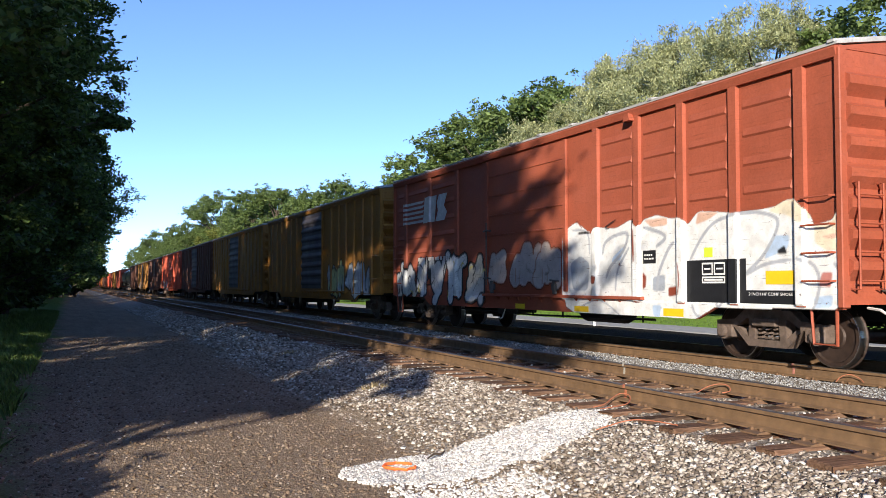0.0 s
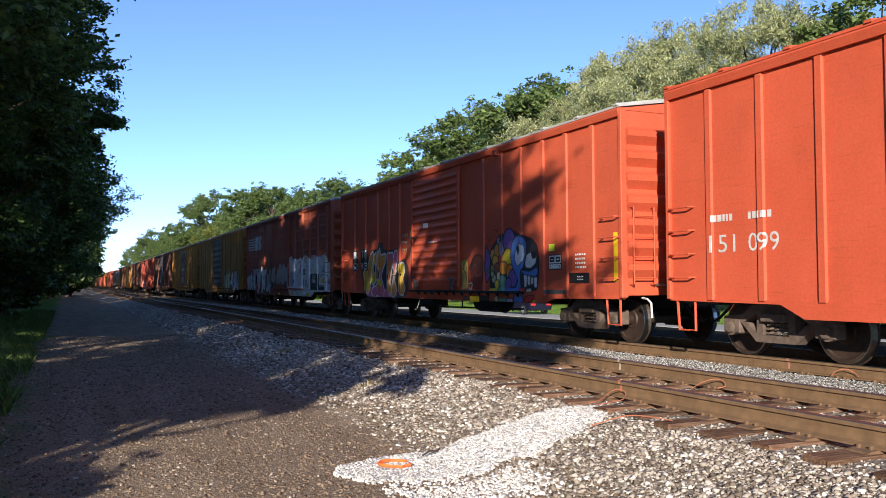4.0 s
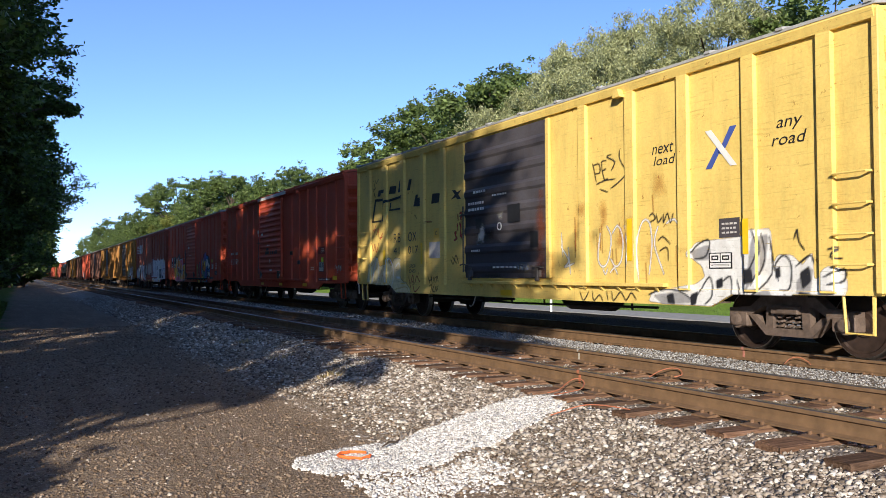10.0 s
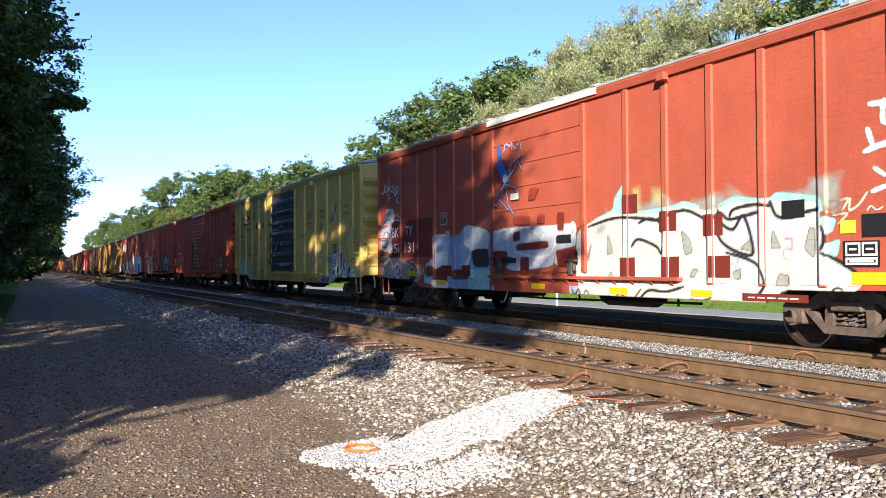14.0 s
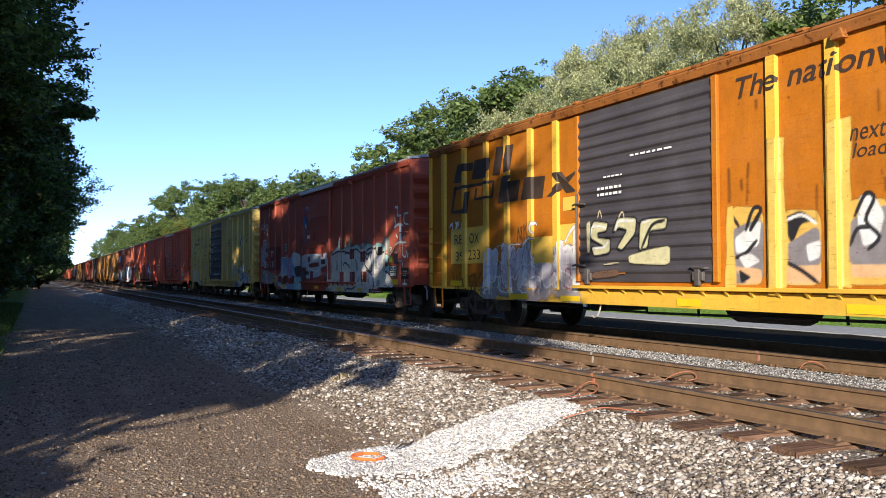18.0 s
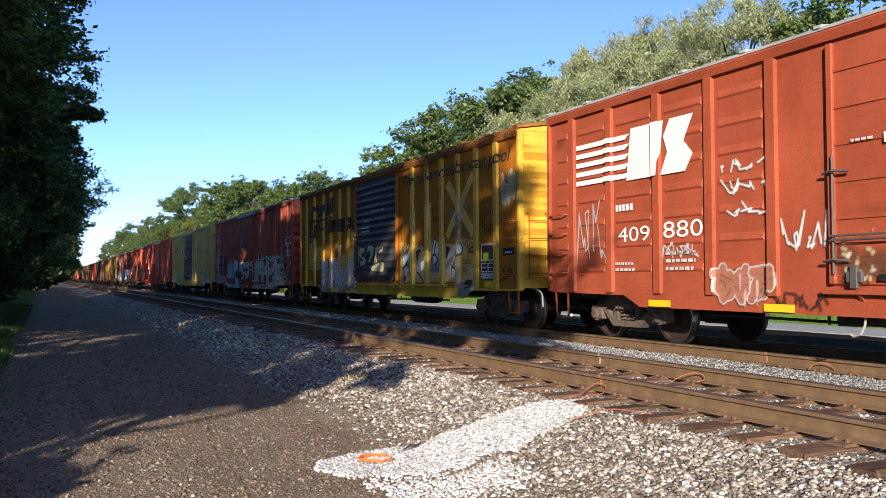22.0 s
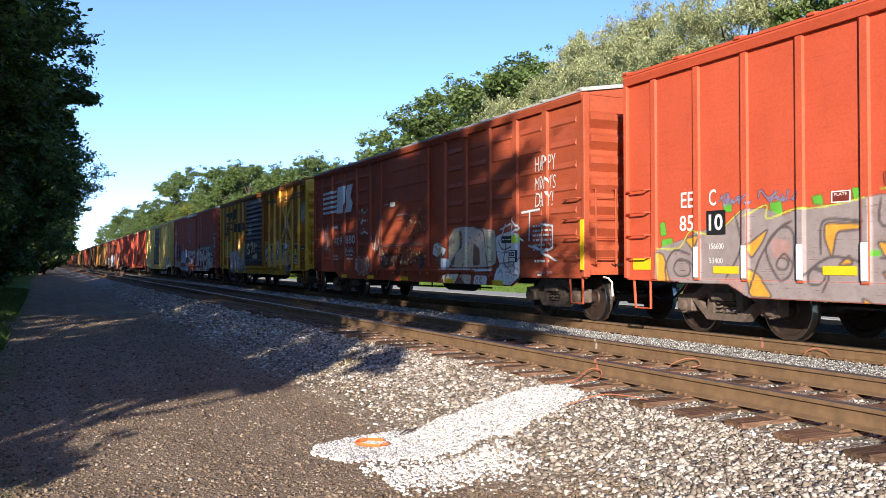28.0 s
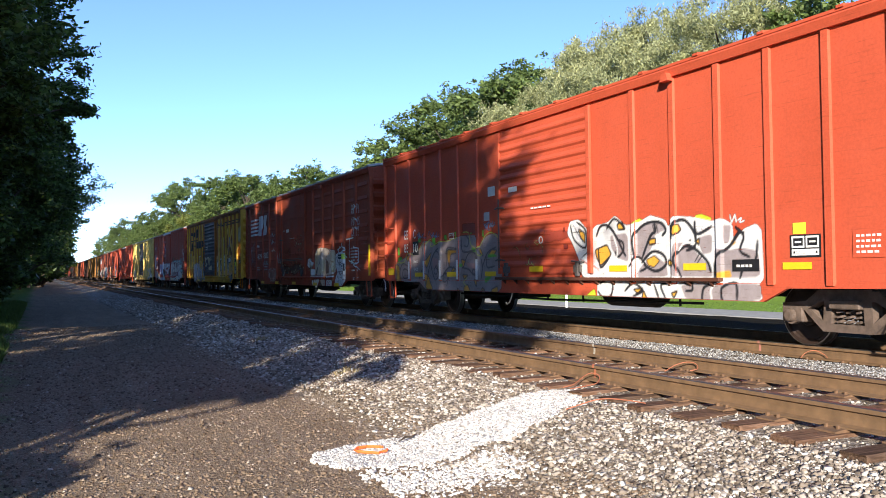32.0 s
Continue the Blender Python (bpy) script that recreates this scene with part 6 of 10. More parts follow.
    k.shape([(4.48, 1.70), (4.70, 1.79), (4.65, 1.51), (4.51, 1.44)], ORANGE, None, None, 0.0)
    k.shape([(3.64, 1.51), (3.74, 1.51), (3.71, 1.41), (3.61, 1.43)], PINK, None, None, 0.0)
    k.line([(3.06, 0.93), (3.17, 1.05), (3.55, 1.20), (3.70, 1.16)], 0.03, WHITE)
    k.line([(3.55, 1.05), (3.70, 0.94), (3.54, 0.74)], 0.03, INK)
    k.line([(4.73, 1.33), (4.98, 1.33), (5.18, 1.49)], 0.03, WHITE)
    k.line([(4.73, 1.33), (5.00, 1.31), (5.10, 1.36)], 0.025, INK)
    k.line([(3.62, 2.09), (3.65, 2.31), (3.75, 2.23), (3.93, 2.25), (3.95, 2.02)], 0.06, GREYINK)
    k.put(c, "orange, pink and yellow bubble-letter graffiti outlined in black")
    k = Canvas(s, 5.5, 6.2, 1.85, 2.6, 0.012)
    for i, z in enumerate((2.4, 2.2, 2.0)):
        k.tag(5.58, 6.02, z - 0.06, z + 0.07, (0.85, 0.75, 0.5), 90 + i, 0.02, 5)
    k.put(c, "chalked figures")
    k = Canvas(s, 9.4, 13.4, 0.58, 2.3)
    k.shape([(9.41, 1.60), (9.82, 1.67), (9.83, 0.98), (9.50, 0.89)], OLIVE, None, None, 0.0)
    k.line([(9.45, 1.57), (9.59, 1.34), (9.78, 1.56), (9.79, 0.98)], 0.03, YELLOW)
    k.line([(9.52, 1.44), (9.70, 1.30), (9.76, 1.07)], 0.03, INK)
    k.shape([(9.92, 1.51), (10.20, 1.72), (10.63, 1.66), (10.68, 1.24), (10.54, 0.94), (10.01, 0.98)], RUST, DEEPRED, None, 0.0)
    k.line([(10.05, 1.42), (10.23, 1.50), (10.25, 1.24), (10.48, 1.28), (10.54, 1.11)], 0.02, PALERED)
    k.line([(9.91, 1.42), (10.17, 1.70), (10.63, 1.68)], 0.03, GREYINK)
    k.line([(9.83, 1.07), (10.04, 1.07), (9.97, 0.92), (9.87, 0.98)], 0.03, CREAM)
    k.shape([(10.75, 1.97), (11.01, 1.60), (10.90, 1.40), (10.95, 1.23), (10.76, 1.07), (10.69, 1.40)], PURPLE, None, INK, 0.03)
    k.shape([(10.81, 1.42), (10.94, 1.46), (10.93, 1.31), (10.80, 1.23)], GREENISH, None, None, 0.0)
    k.line([(10.83, 2.17), (10.92, 1.99), (11.02, 2.13)], 0.015, RED)
    k.line([(11.14, 2.24), (11.31, 2.21), (11.34, 2.13)], 0.015, RED)
    k.shape([(10.94, 1.81), (11.43, 2.12), (12.03, 2.18), (12.52, 2.04), (12.80, 1.97), (13.02, 1.82), (13.09, 1.51), (13.04, 1.06), (12.96, 0.92), (10.94, 0.92), (10.94, 1.40)], INK, None, None, 0.0)
    k.disc(11.09, 1.70, 0.09, OCHRE, INK)
    k.disc(11.30, 1.79, 0.10, ORANGE, INK)
    k.disc(11.20, 1.55, 0.10, OCHRE, INK)
    k.disc(11.07, 1.39, 0.07, OLIVE, INK)
    k.disc(11.29, 1.39, 0.09, RUST, INK)
    k.disc(11.51, 1.60, 0.11, RED, INK)
    k.disc(11.52, 1.82, 0.11, LILAC, INK)
    k.disc(11.83, 1.97, 0.18, PURPLE, INK)
    k.disc(11.77, 1.60, 0.15, YELLOW, INK)
    k.disc(11.61, 1.40, 0.10, ORANGE, INK)
    k.disc(11.87, 1.32, 0.11, ORANGE, INK)
    k.disc(11.99, 1.18, 0.13, PURPLE, INK)
    k.disc(11.37, 1.22, 0.08, PALEGREEN, INK)
    k.disc(11.13, 1.18, 0.07, PALEGREEN, INK)
    k.disc(11.27, 1.05, 0.07, YELLOW, INK)
    k.disc(11.56, 1.08, 0.12, TEALD, INK)
    k.disc(11.80, 1.06, 0.09, PURPLE, INK)
    k.disc(11.06, 1.28, 0.05, PALEGREEN, INK)
    k.disc(11.36, 2.00, 0.06, LILAC, INK)
    k.shape([(11.97, 1.94), (12.13, 2.06), (12.38, 2.06), (12.56, 1.93), (12.60, 1.75), (12.50, 1.50), (12.36, 1.28), (12.41, 0.91), (12.47, 0.62), (12.07, 0.61), (12.04, 0.91), (12.23, 1.14), (12.00, 1.37), (11.88, 1.64)], FISHBLUE, None, INK, 0.03)
    k.shape([(12.11, 1.74), (12.27, 1.91), (12.47, 1.85), (12.52, 1.64), (12.38, 1.47), (12.18, 1.43), (12.07, 1.57)], WHITE, None, INK, 0.02)
    k.shape([(12.13, 1.83), (12.31, 1.88), (12.35, 1.73), (12.21, 1.65)], INK, None, None, 0.0)
    k.shape([(12.57, 1.93), (12.80, 1.96), (13.01, 1.81), (13.04, 1.56), (12.56, 1.70)], GREYINK, None, INK, 0.02)
    k.shape([(12.51, 1.48), (12.58, 1.66), (12.79, 1.71), (12.99, 1.62), (12.94, 1.46), (12.73, 1.37), (12.54, 1.39)], WHITE, None, INK, 0.02)
    k.shape([(12.74, 1.71), (12.96, 1.70), (12.96, 1.57), (12.81, 1.56)], INK, None, None, 0.0)
    k.shape([(12.39, 1.35), (12.68, 1.31), (13.00, 1.40), (13.04, 1.30), (12.96, 1.21), (12.68, 1.20), (12.43, 1.26)], FISHBLUE, None, INK, 0.02)
    k.shape([(12.41, 1.26), (13.03, 1.21), (13.02, 0.98), (12.48, 0.96)], INK, None, None, 0.0)
    k.shape([(12.46, 1.25), (12.60, 1.23), (12.57, 1.00), (12.48, 0.99)], WHITE, None, INK, 0.012)
    k.shape([(12.61, 1.23), (12.73, 1.21), (12.72, 1.03), (12.62, 1.04)], WHITE, None, INK, 0.012)
    k.shape([(12.76, 1.20), (12.85, 1.19), (12.84, 1.05), (12.75, 1.05)], WHITE, None, INK, 0.012)
    k.shape([(12.87, 1.19), (13.00, 1.20), (12.99, 0.99), (12.88, 0.99)], WHITE, None, INK, 0.012)
    k.shape([(10.88, 0.96), (11.27, 0.97), (11.27, 0.88), (10.88, 0.87)], YELLOW, None, None, 0.0)
    k.shape([(11.28, 0.97), (11.66, 0.97), (11.66, 0.88), (11.28, 0.88)], TEALD, None, None, 0.0)
    k.shape([(11.67, 0.97), (12.29, 0.97), (12.28, 0.88), (11.67, 0.87)], FISHBLUE, None, None, 0.0)
    k.shape([(12.32, 0.97), (12.52, 0.98), (12.50, 0.89), (12.33, 0.88)], RED, None, INK, 0.015)
    k.shape([(12.55, 0.96), (12.76, 0.97), (12.76, 0.90), (12.55, 0.89)], CREAM, None, INK, 0.01)
    k.shape([(12.47, 0.77), (12.67, 0.83), (12.92, 0.83), (12.75, 0.69), (12.57, 0.67)], RED, None, INK, 0.02)
    k.shape([(11.16, 0.78), (11.32, 0.81), (11.35, 0.63), (11.20, 0.60)], PALEGREEN, None, INK, 0.015)
    k.shape([(11.38, 0.75), (11.71, 0.77), (11.71, 0.60), (11.37, 0.59)], TEALD, None, None, 0.0)
    k.shape([(11.74, 0.75), (12.00, 0.76), (12.00, 0.61), (11.76, 0.60)], PALEB, None, INK, 0.015)
    k.shape([(9.57, 0.78), (10.91, 0.80), (10.96, 0.58), (9.64, 0.58)], GREYINK, None, None, 0.0)
    k.shape([(12.82, 0.73), (12.96, 0.75), (12.93, 0.65), (12.80, 0.64)], OCHRE, None, None, 0.0)
    k.put(c, "multicoloured bubble graffiti with blue and white shapes")
    reflectors(c, s, (9.95, 10.44, 0.66, 0.78), (15.6, 15.72, 1.1, 1.94))
    rect(c, s, 13.46, 13.67, 1.69, 1.83, M_LIME, 0.006, "sticker", "lime-green sticker")
    data_panel(c, s, 13.45, 13.92, 1.33, 1.62)
    bars(c, s, 14.39, 14.75, 1.33, 1.64, 4, M_WHITE, 7)
    rect(c, s, 14.18, 14.85, 1.07, 1.26, M_BLK, 0.006, "patch", "black painted patch")
    bars(c, s, 14.45, 14.65, 1.12, 1.22, 2, M_WHITE, 8)
    rect(c, s, 7.24, 7.58, 2.52, 2.64, M_WHITE, 0.006, "sticker", "white door label")
    bars(c, s, 7.6, 8.16, 2.1, 2.18, 1, M_WHITE, 9)
    rect(c, s, 13.3, 14.1, 0.87, 0.95, M_DARK, 0.006, "patch")


def mark_c():
    c, s = car_c, side_c
    words(c, s, "151", 0.91, 1.4, 1.5, 1.75, M_DULL_WHITE), words(c, s, "099", 1.65, 2.2, 1.5, 1.75, M_DULL_WHITE)
    bars(c, s, 0.95, 1.35, 1.9, 2.12, 1, M_DULL_WHITE, 2), bars(c, s, 1.65, 2.1, 1.9, 2.12, 1, M_DULL_WHITE, 3)
    for d0, d1, z0, z1 in ((6.98, 7.5, 1.84, 1.96), (7.12, 7.45, 1.98, 2.08), (7.72, 7.86, 1.83, 1.95), (7.95, 8.1, 1.83, 1.95), (8.2, 8.32, 1.83, 1.95), (8.42, 8.6, 1.84, 1.97)):
        rect(c, s, d0, d1, z0, z1, M_BLK, 0.006, "patch", "black painted-out square")
    for d0, d1, z0, z1 in ((6.32, 6.61, 2.58, 2.67), (5.54, 5.75, 2.7, 2.83), (5.6, 5.9, 2.58, 2.67), (7.6, 7.9, 1.2, 1.26), (8.8, 9.0, 1.0, 1.08)):
        rect(c, s, d0, d1, z0, z1, M_WHITE, 0.006, "sticker", "small white label")
    words(c, s, "0", 7.58, 7.72, 1.52, 1.66, M_WHITE)
    bars(c, s, 7.2, 7.7, 2.16, 2.22, 1, M_WHITE, 6), bars(c, s, 12.5, 12.84, 1.2, 1.32, 2, M_WHITE, 7)
    for d0, z0 in ((10.33, 1.75), (11.23, 1.41)):
        bm = bmesh.new()
        y = 15.85 / 2 - d0
        box(bm, -1.63, -1.56, y - 0.16, y - 0.1, z0, z0 + 0.14, 0.01)
        box(bm, -1.62, -1.56, y - 0.07, y, z0 + 0.01, z0 + 0.12, 0.01)
        part("lift_bracket", bm, M_BLK, c, "small black bracket")
    rect(c, s, 13.28, 13.95, 1.71, 1.94, M_PATCH_RED, 0.006, "patch", "dark red repaint patch")
    bars(c, s, 13.6, 13.9, 1.75, 1.9, 3, M_WHITE, 8)
    rect(c, s, 13.59, 13.8, 1.46, 1.6, M_LIME, 0.006, "sticker", "lime-green sticker")
    data_panel(c, s, 13.37, 13.85, 1.15, 1.46)
    rect(c, s, 13.3, 14.6, 0.86, 0.96, M_PATCH_RED, 0.006, "patch", "dark red repaint patch")
    words(c, s, "2 INCH HIGH COMP BRAKE SHOES", 13.35, 14.4, 0.89, 0.93, M_WHITE, 0, 0.009)
    reflectors(c, s, (8.76, 9.2, 0.67, 0.76), (11.66, 12.14, 0.67, 0.77), (14.7, 15.1, 0.9, 1.02), (6.2, 6.6, 0.67, 0.76))
    bm = bmesh.new()
    box(bm, -1.645, -1.61, 15.85 / 2 - 9.8, 15.85 / 2 - 5.9, 3.94, 4.05, 0.005)
    part("roof_flashing", bm, M_WHITE, c, "peeling white strip along the eave")
    k = Canvas(s, 13.9, 15.7, 0.9, 1.6)
    k.tag(15.0, 15.5, 1.1, 1.35, WHITE, 3, 0.02)
    k.put(c, "small white scribbled tag")


def mark_d():
    c, s = car_d, side_d
    k = Canvas(s, 0.7, 6.3, 0.58, 2.5)
    k.shape([(0.63, 0.63), (0.84, 1.34), (1.19, 1.58), (1.50, 1.26), (1.80, 1.33), (1.92, 1.54), (2.26, 1.26), (2.48, 1.48), (2.88, 1.45), (2.93, 1.00), (3.47, 0.71), (3.47, 0.60), (0.63, 0.52)], CREAMB, None, None, 0.0)
    k.line([(0.87, 0.63), (1.06, 1.12), (1.32, 1.49), (1.41, 0.98), (1.13, 0.63)], 0.05, WHITE)
    k.line([(1.98, 0.66), (1.92, 1.12), (2.10, 1.47), (2.40, 1.19), (2.32, 0.73)], 0.05, WHITE)
    k.line([(2.54, 1.25), (2.77, 1.33), (2.88, 1.00), (2.59, 0.99)], 0.05, WHITE)
    k.line([(1.00, 0.69), (1.26, 1.26)], 0.022, TANL)
    k.line([(1.50, 0.64), (1.69, 1.05), (1.89, 0.65)], 0.022, TANL)
    k.line([(2.09, 0.72), (2.29, 1.12)], 0.022, TANL)
    k.line([(2.43, 0.66), (3.18, 0.75), (3.37, 0.63)], 0.022, TANL)
    k.line([(0.74, 0.63), (0.80, 1.14), (1.06, 1.42)], 0.022, TANL)
    k.line([(1.00, 2.43), (1.06, 2.23), (1.25, 2.39)], 0.02, REDT)
    k.line([(1.06, 2.09), (1.19, 2.27), (1.28, 2.11), (1.40, 2.29), (1.44, 2.03), (1.71, 2.05)], 0.02, REDT)
    k.line([(1.50, 1.96), (1.69, 2.13), (1.75, 1.88)], 0.02, REDT)
    k.line([(0.93, 1.89), (1.06, 1.69), (1.15, 1.88), (1.25, 1.65), (1.43, 1.90)], 0.02, REDT)
    k.line([(3.35, 1.01), (3.45, 0.82), (3.59, 1.04), (3.69, 0.82), (3.82, 1.02), (3.98, 0.89), (4.11, 0.99)], 0.02, REDT)
    k.line([(3.45, 0.69), (3.59, 0.89), (3.73, 0.64), (4.02, 0.77)], 0.02, REDT)
    k.line([(5.98, 2.36), (5.99, 2.23)], 0.04, REDT)
    k.line([(6.06, 2.37), (6.15, 2.38), (6.09, 2.24)], 0.04, REDT)
    k.line([(6.20, 2.38), (6.15, 2.23)], 0.04, REDT)
    k.line([(5.96, 2.15), (5.98, 2.01)], 0.04, REDT)
    k.line([(6.06, 2.17), (6.11, 2.08), (6.13, 2.19), (6.11, 2.00)], 0.04, REDT)
    k.line([(5.82, 1.96), (5.90, 1.98), (5.86, 1.90), (5.93, 1.84), (5.80, 1.80)], 0.04, REDT)
    k.line([(6.11, 1.99), (6.09, 1.89), (6.18, 1.91)], 0.04, REDT)
    k.line([(6.20, 2.01), (6.13, 1.83)], 0.04, REDT)
    k.line([(4.47, 0.99), (4.55, 0.84)], 0.02, INK)
    k.line([(4.51, 0.91), (4.65, 0.94), (4.61, 1.02), (4.68, 0.84)], 0.02, INK)
    k.line([(4.72, 0.85), (4.77, 0.99), (4.83, 0.86)], 0.02, INK)
    k.line([(4.85, 0.98), (4.93, 1.00), (4.87, 0.87)], 0.02, INK)
    k.line([(4.95, 1.02), (4.99, 0.88)], 0.02, INK)
    k.line([(4.55, 0.79), (4.69, 0.81), (4.61, 0.64)], 0.02, INK)
    k.line([(4.81, 0.80), (4.71, 0.68), (4.83, 0.66)], 0.02, INK)
    k.line([(4.85, 0.65), (4.90, 0.79), (4.94, 0.68), (5.02, 0.81)], 0.02, INK)
    k.line([(5.63, 1.38), (5.75, 1.28), (5.87, 1.47), (6.00, 1.30)], 0.022, INK)
    k.line([(5.70, 1.44), (5.93, 1.28)], 0.022, INK)
    k.line([(3.34, 2.84), (3.60, 2.60), (3.85, 2.39)], 0.02, RUSTK)
    k.line([(4.35, 2.29), (4.68, 2.27)], 0.03, RUSTK)
    k.put(c, "cream bubble letters and red scribbled tags")
    k = Canvas(s, 1.0, 1.8, 2.9, 3.6, 0.015)
    k.line([(1.00, 3.67), (1.10, 3.74), (1.06, 3.56)], 0.018, INK)
    k.line([(1.23, 3.67), (1.25, 3.49), (1.43, 3.59)], 0.018, INK)
    k.line([(1.15, 3.49), (1.10, 3.33), (1.25, 3.39)], 0.018, INK)
    k.line([(0.93, 3.48), (1.19, 3.14), (1.09, 3.23)], 0.018, INK)
    k.put(c, "thin scribbled tag")
    k = Canvas(s, 9.9, 16.1, 0.58, 3.1)
    for i in range(14):
        rng = random.Random(60 + i)
        d, z = rng.uniform(10.1, 13.1), rng.uniform(1.1, 2.3)
        k.field(d, d + rng.uniform(0.1, 0.4), z, z + rng.uniform(0.1, 0.4), (0.55, 0.20, 0.03), 60 + i, 0.2, 0.1, 0.45)
        k.stroke([(d, z), (d + 0.02, z - rng.uniform(0.2, 0.5))], 0.02, (0.45, 0.14, 0.02), 0.02, 0.7)
    k.line([(11.03, 1.72), (10.97, 1.30), (11.11, 1.17), (11.25, 1.30), (11.32, 1.64), (11.21, 1.83)], 0.03, WHITE)
    k.line([(11.30, 1.30), (11.43, 1.17), (11.58, 1.29), (11.61, 1.63), (11.49, 1.82), (11.35, 1.71)], 0.03, WHITE)
    k.line([(11.66, 1.81), (11.79, 1.51), (11.74, 1.17)], 0.03, WHITE)
    k.line([(11.99, 0.94), (11.95, 1.50), (12.08, 1.84), (12.25, 1.83), (12.30, 1.49), (12.23, 1.05)], 0.03, WHITE)
    k.line([(12.44, 1.76), (12.36, 1.49), (12.56, 1.05)], 0.03, WHITE)
    k.line([(12.63, 1.80), (12.78, 1.85), (12.87, 1.78)], 0.03, WHITE)
    k.line([(9.69, 1.72), (10.12, 1.31), (10.01, 1.18), (10.29, 1.24)], 0.03, WHITE)
    k.line([(9.91, 1.77), (9.96, 1.37)], 0.03, WHITE)
    k.line([(10.12, 1.51), (10.18, 1.06)], 0.03, WHITE)
    k.line([(11.09, 1.14), (11.16, 1.05), (11.22, 1.14)], 0.025, WHITE)
    k.line([(11.28, 1.07), (11.39, 1.15), (11.47, 1.05)], 0.025, WHITE)
    k.shape([(13.06, 1.32), (13.21, 1.49), (13.61, 1.52), (14.05, 1.54), (14.23, 1.62), (14.57, 1.63), (14.57, 1.15), (14.67, 1.29), (14.89, 1.28), (15.04, 1.15), (15.19, 1.32), (15.21, 0.96), (15.43, 1.14), (15.62, 1.10), (15.67, 0.93), (15.61, 0.60), (15.37, 0.59), (12.22, 0.62), (12.31, 0.79), (13.20, 0.90), (13.40, 1.01), (13.34, 1.16)], WHITE, None, None, 0.0)
    k.shape([(13.10, 1.37), (13.48, 1.46), (13.55, 1.25), (13.20, 1.23)], GREYM, None, None, 0.0)
    k.shape([(14.29, 1.53), (14.53, 1.56), (14.46, 1.14), (14.21, 0.86), (14.11, 0.72), (14.51, 0.87), (14.62, 0.69), (14.14, 0.67)], GREYM, None, None, 0.0)
    k.shape([(14.93, 0.96), (15.20, 1.14), (15.14, 0.75), (14.98, 0.61)], GREYM, None, None, 0.0)
    k.shape([(12.31, 0.74), (12.91, 0.80), (13.21, 0.65), (12.54, 0.60)], GREYM, None, None, 0.0)
    k.shape([(14.10, 1.11), (14.29, 1.12), (14.31, 0.94), (14.11, 0.90)], INK, None, None, 0.0)
    k.shape([(14.99, 1.06), (15.14, 1.15), (15.17, 0.96), (15.03, 0.85)], INK, None, None, 0.0)
    k.shape([(14.98, 0.84), (15.19, 0.80), (15.13, 0.66), (15.00, 0.61)], INK, None, None, 0.0)
    k.shape([(12.62, 0.74), (12.77, 0.78), (12.81, 0.61), (12.65, 0.62)], INK, None, None, 0.0)
    k.shape([(13.12, 0.76), (13.28, 0.81), (13.23, 0.62), (13.12, 0.60)], INK, None, None, 0.0)
    k.shape([(14.62, 1.11), (14.70, 1.15), (14.71, 1.01), (14.62, 0.99)], INK, None, None, 0.0)
    k.shape([(13.60, 0.96), (13.73, 1.01), (13.73, 0.87), (13.61, 0.84)], INK, None, None, 0.0)
    k.line([(13.10, 1.33), (13.28, 1.47), (13.49, 1.51), (13.42, 1.30), (13.20, 1.26)], 0.025, INK)
    k.line([(14.29, 1.62), (14.37, 1.34), (14.16, 0.96), (14.09, 0.67)], 0.025, INK)
    k.line([(14.40, 1.57), (14.46, 1.24), (14.27, 0.91)], 0.025, INK)
    k.line([(14.54, 1.52), (14.57, 1.05), (14.21, 0.72), (14.62, 0.69)], 0.025, INK)
    k.line([(14.67, 0.96), (14.62, 1.15), (14.76, 1.28), (14.87, 1.15), (14.84, 0.87), (14.69, 0.85)], 0.025, INK)
    k.line([(14.94, 1.14), (15.15, 1.27), (15.20, 1.18)], 0.025, INK)
    k.line([(14.77, 0.79), (14.94, 0.57)], 0.025, INK)
    k.line([(13.26, 0.75), (13.48, 1.01), (13.54, 0.76), (13.40, 0.63)], 0.025, INK)
    k.line([(13.73, 0.95), (13.87, 1.01), (13.89, 0.76)], 0.025, INK)
    k.line([(12.23, 0.74), (12.54, 0.82), (12.91, 0.80), (13.21, 0.65)], 0.025, INK)
    k.line([(15.38, 1.01), (15.62, 1.10), (15.62, 0.97), (15.43, 0.92)], 0.025, INK)
    k.line([(13.98, 0.97), (14.03, 0.73), (13.85, 0.68)], 0.025, INK)
    k.line([(10.85, 2.88), (10.94, 2.58)], 0.02, INK)
    k.line([(10.85, 2.85), (11.02, 2.86), (11.04, 2.72), (10.90, 2.71)], 0.02, INK)
    k.line([(11.25, 2.60), (11.15, 2.60), (11.09, 2.88), (11.21, 2.89)], 0.02, INK)
    k.line([(11.11, 2.74), (11.20, 2.76)], 0.02, INK)
    k.line([(11.34, 2.98), (11.23, 2.95), (11.43, 2.85), (11.34, 2.72)], 0.02, INK)
    k.line([(11.55, 3.02), (11.56, 2.87), (11.71, 2.65), (11.54, 2.52), (11.32, 2.43)], 0.02, INK)
    k.line([(10.94, 2.53), (11.15, 2.57), (11.43, 2.57)], 0.02, INK)
    k.line([(11.04, 2.44), (11.24, 2.38)], 0.02, INK)
    k.line([(12.25, 1.83), (12.38, 1.88), (12.33, 1.96), (12.25, 1.93)], 0.018, INK)
    k.line([(12.41, 1.94), (12.44, 1.82), (12.53, 1.89)], 0.018, INK)
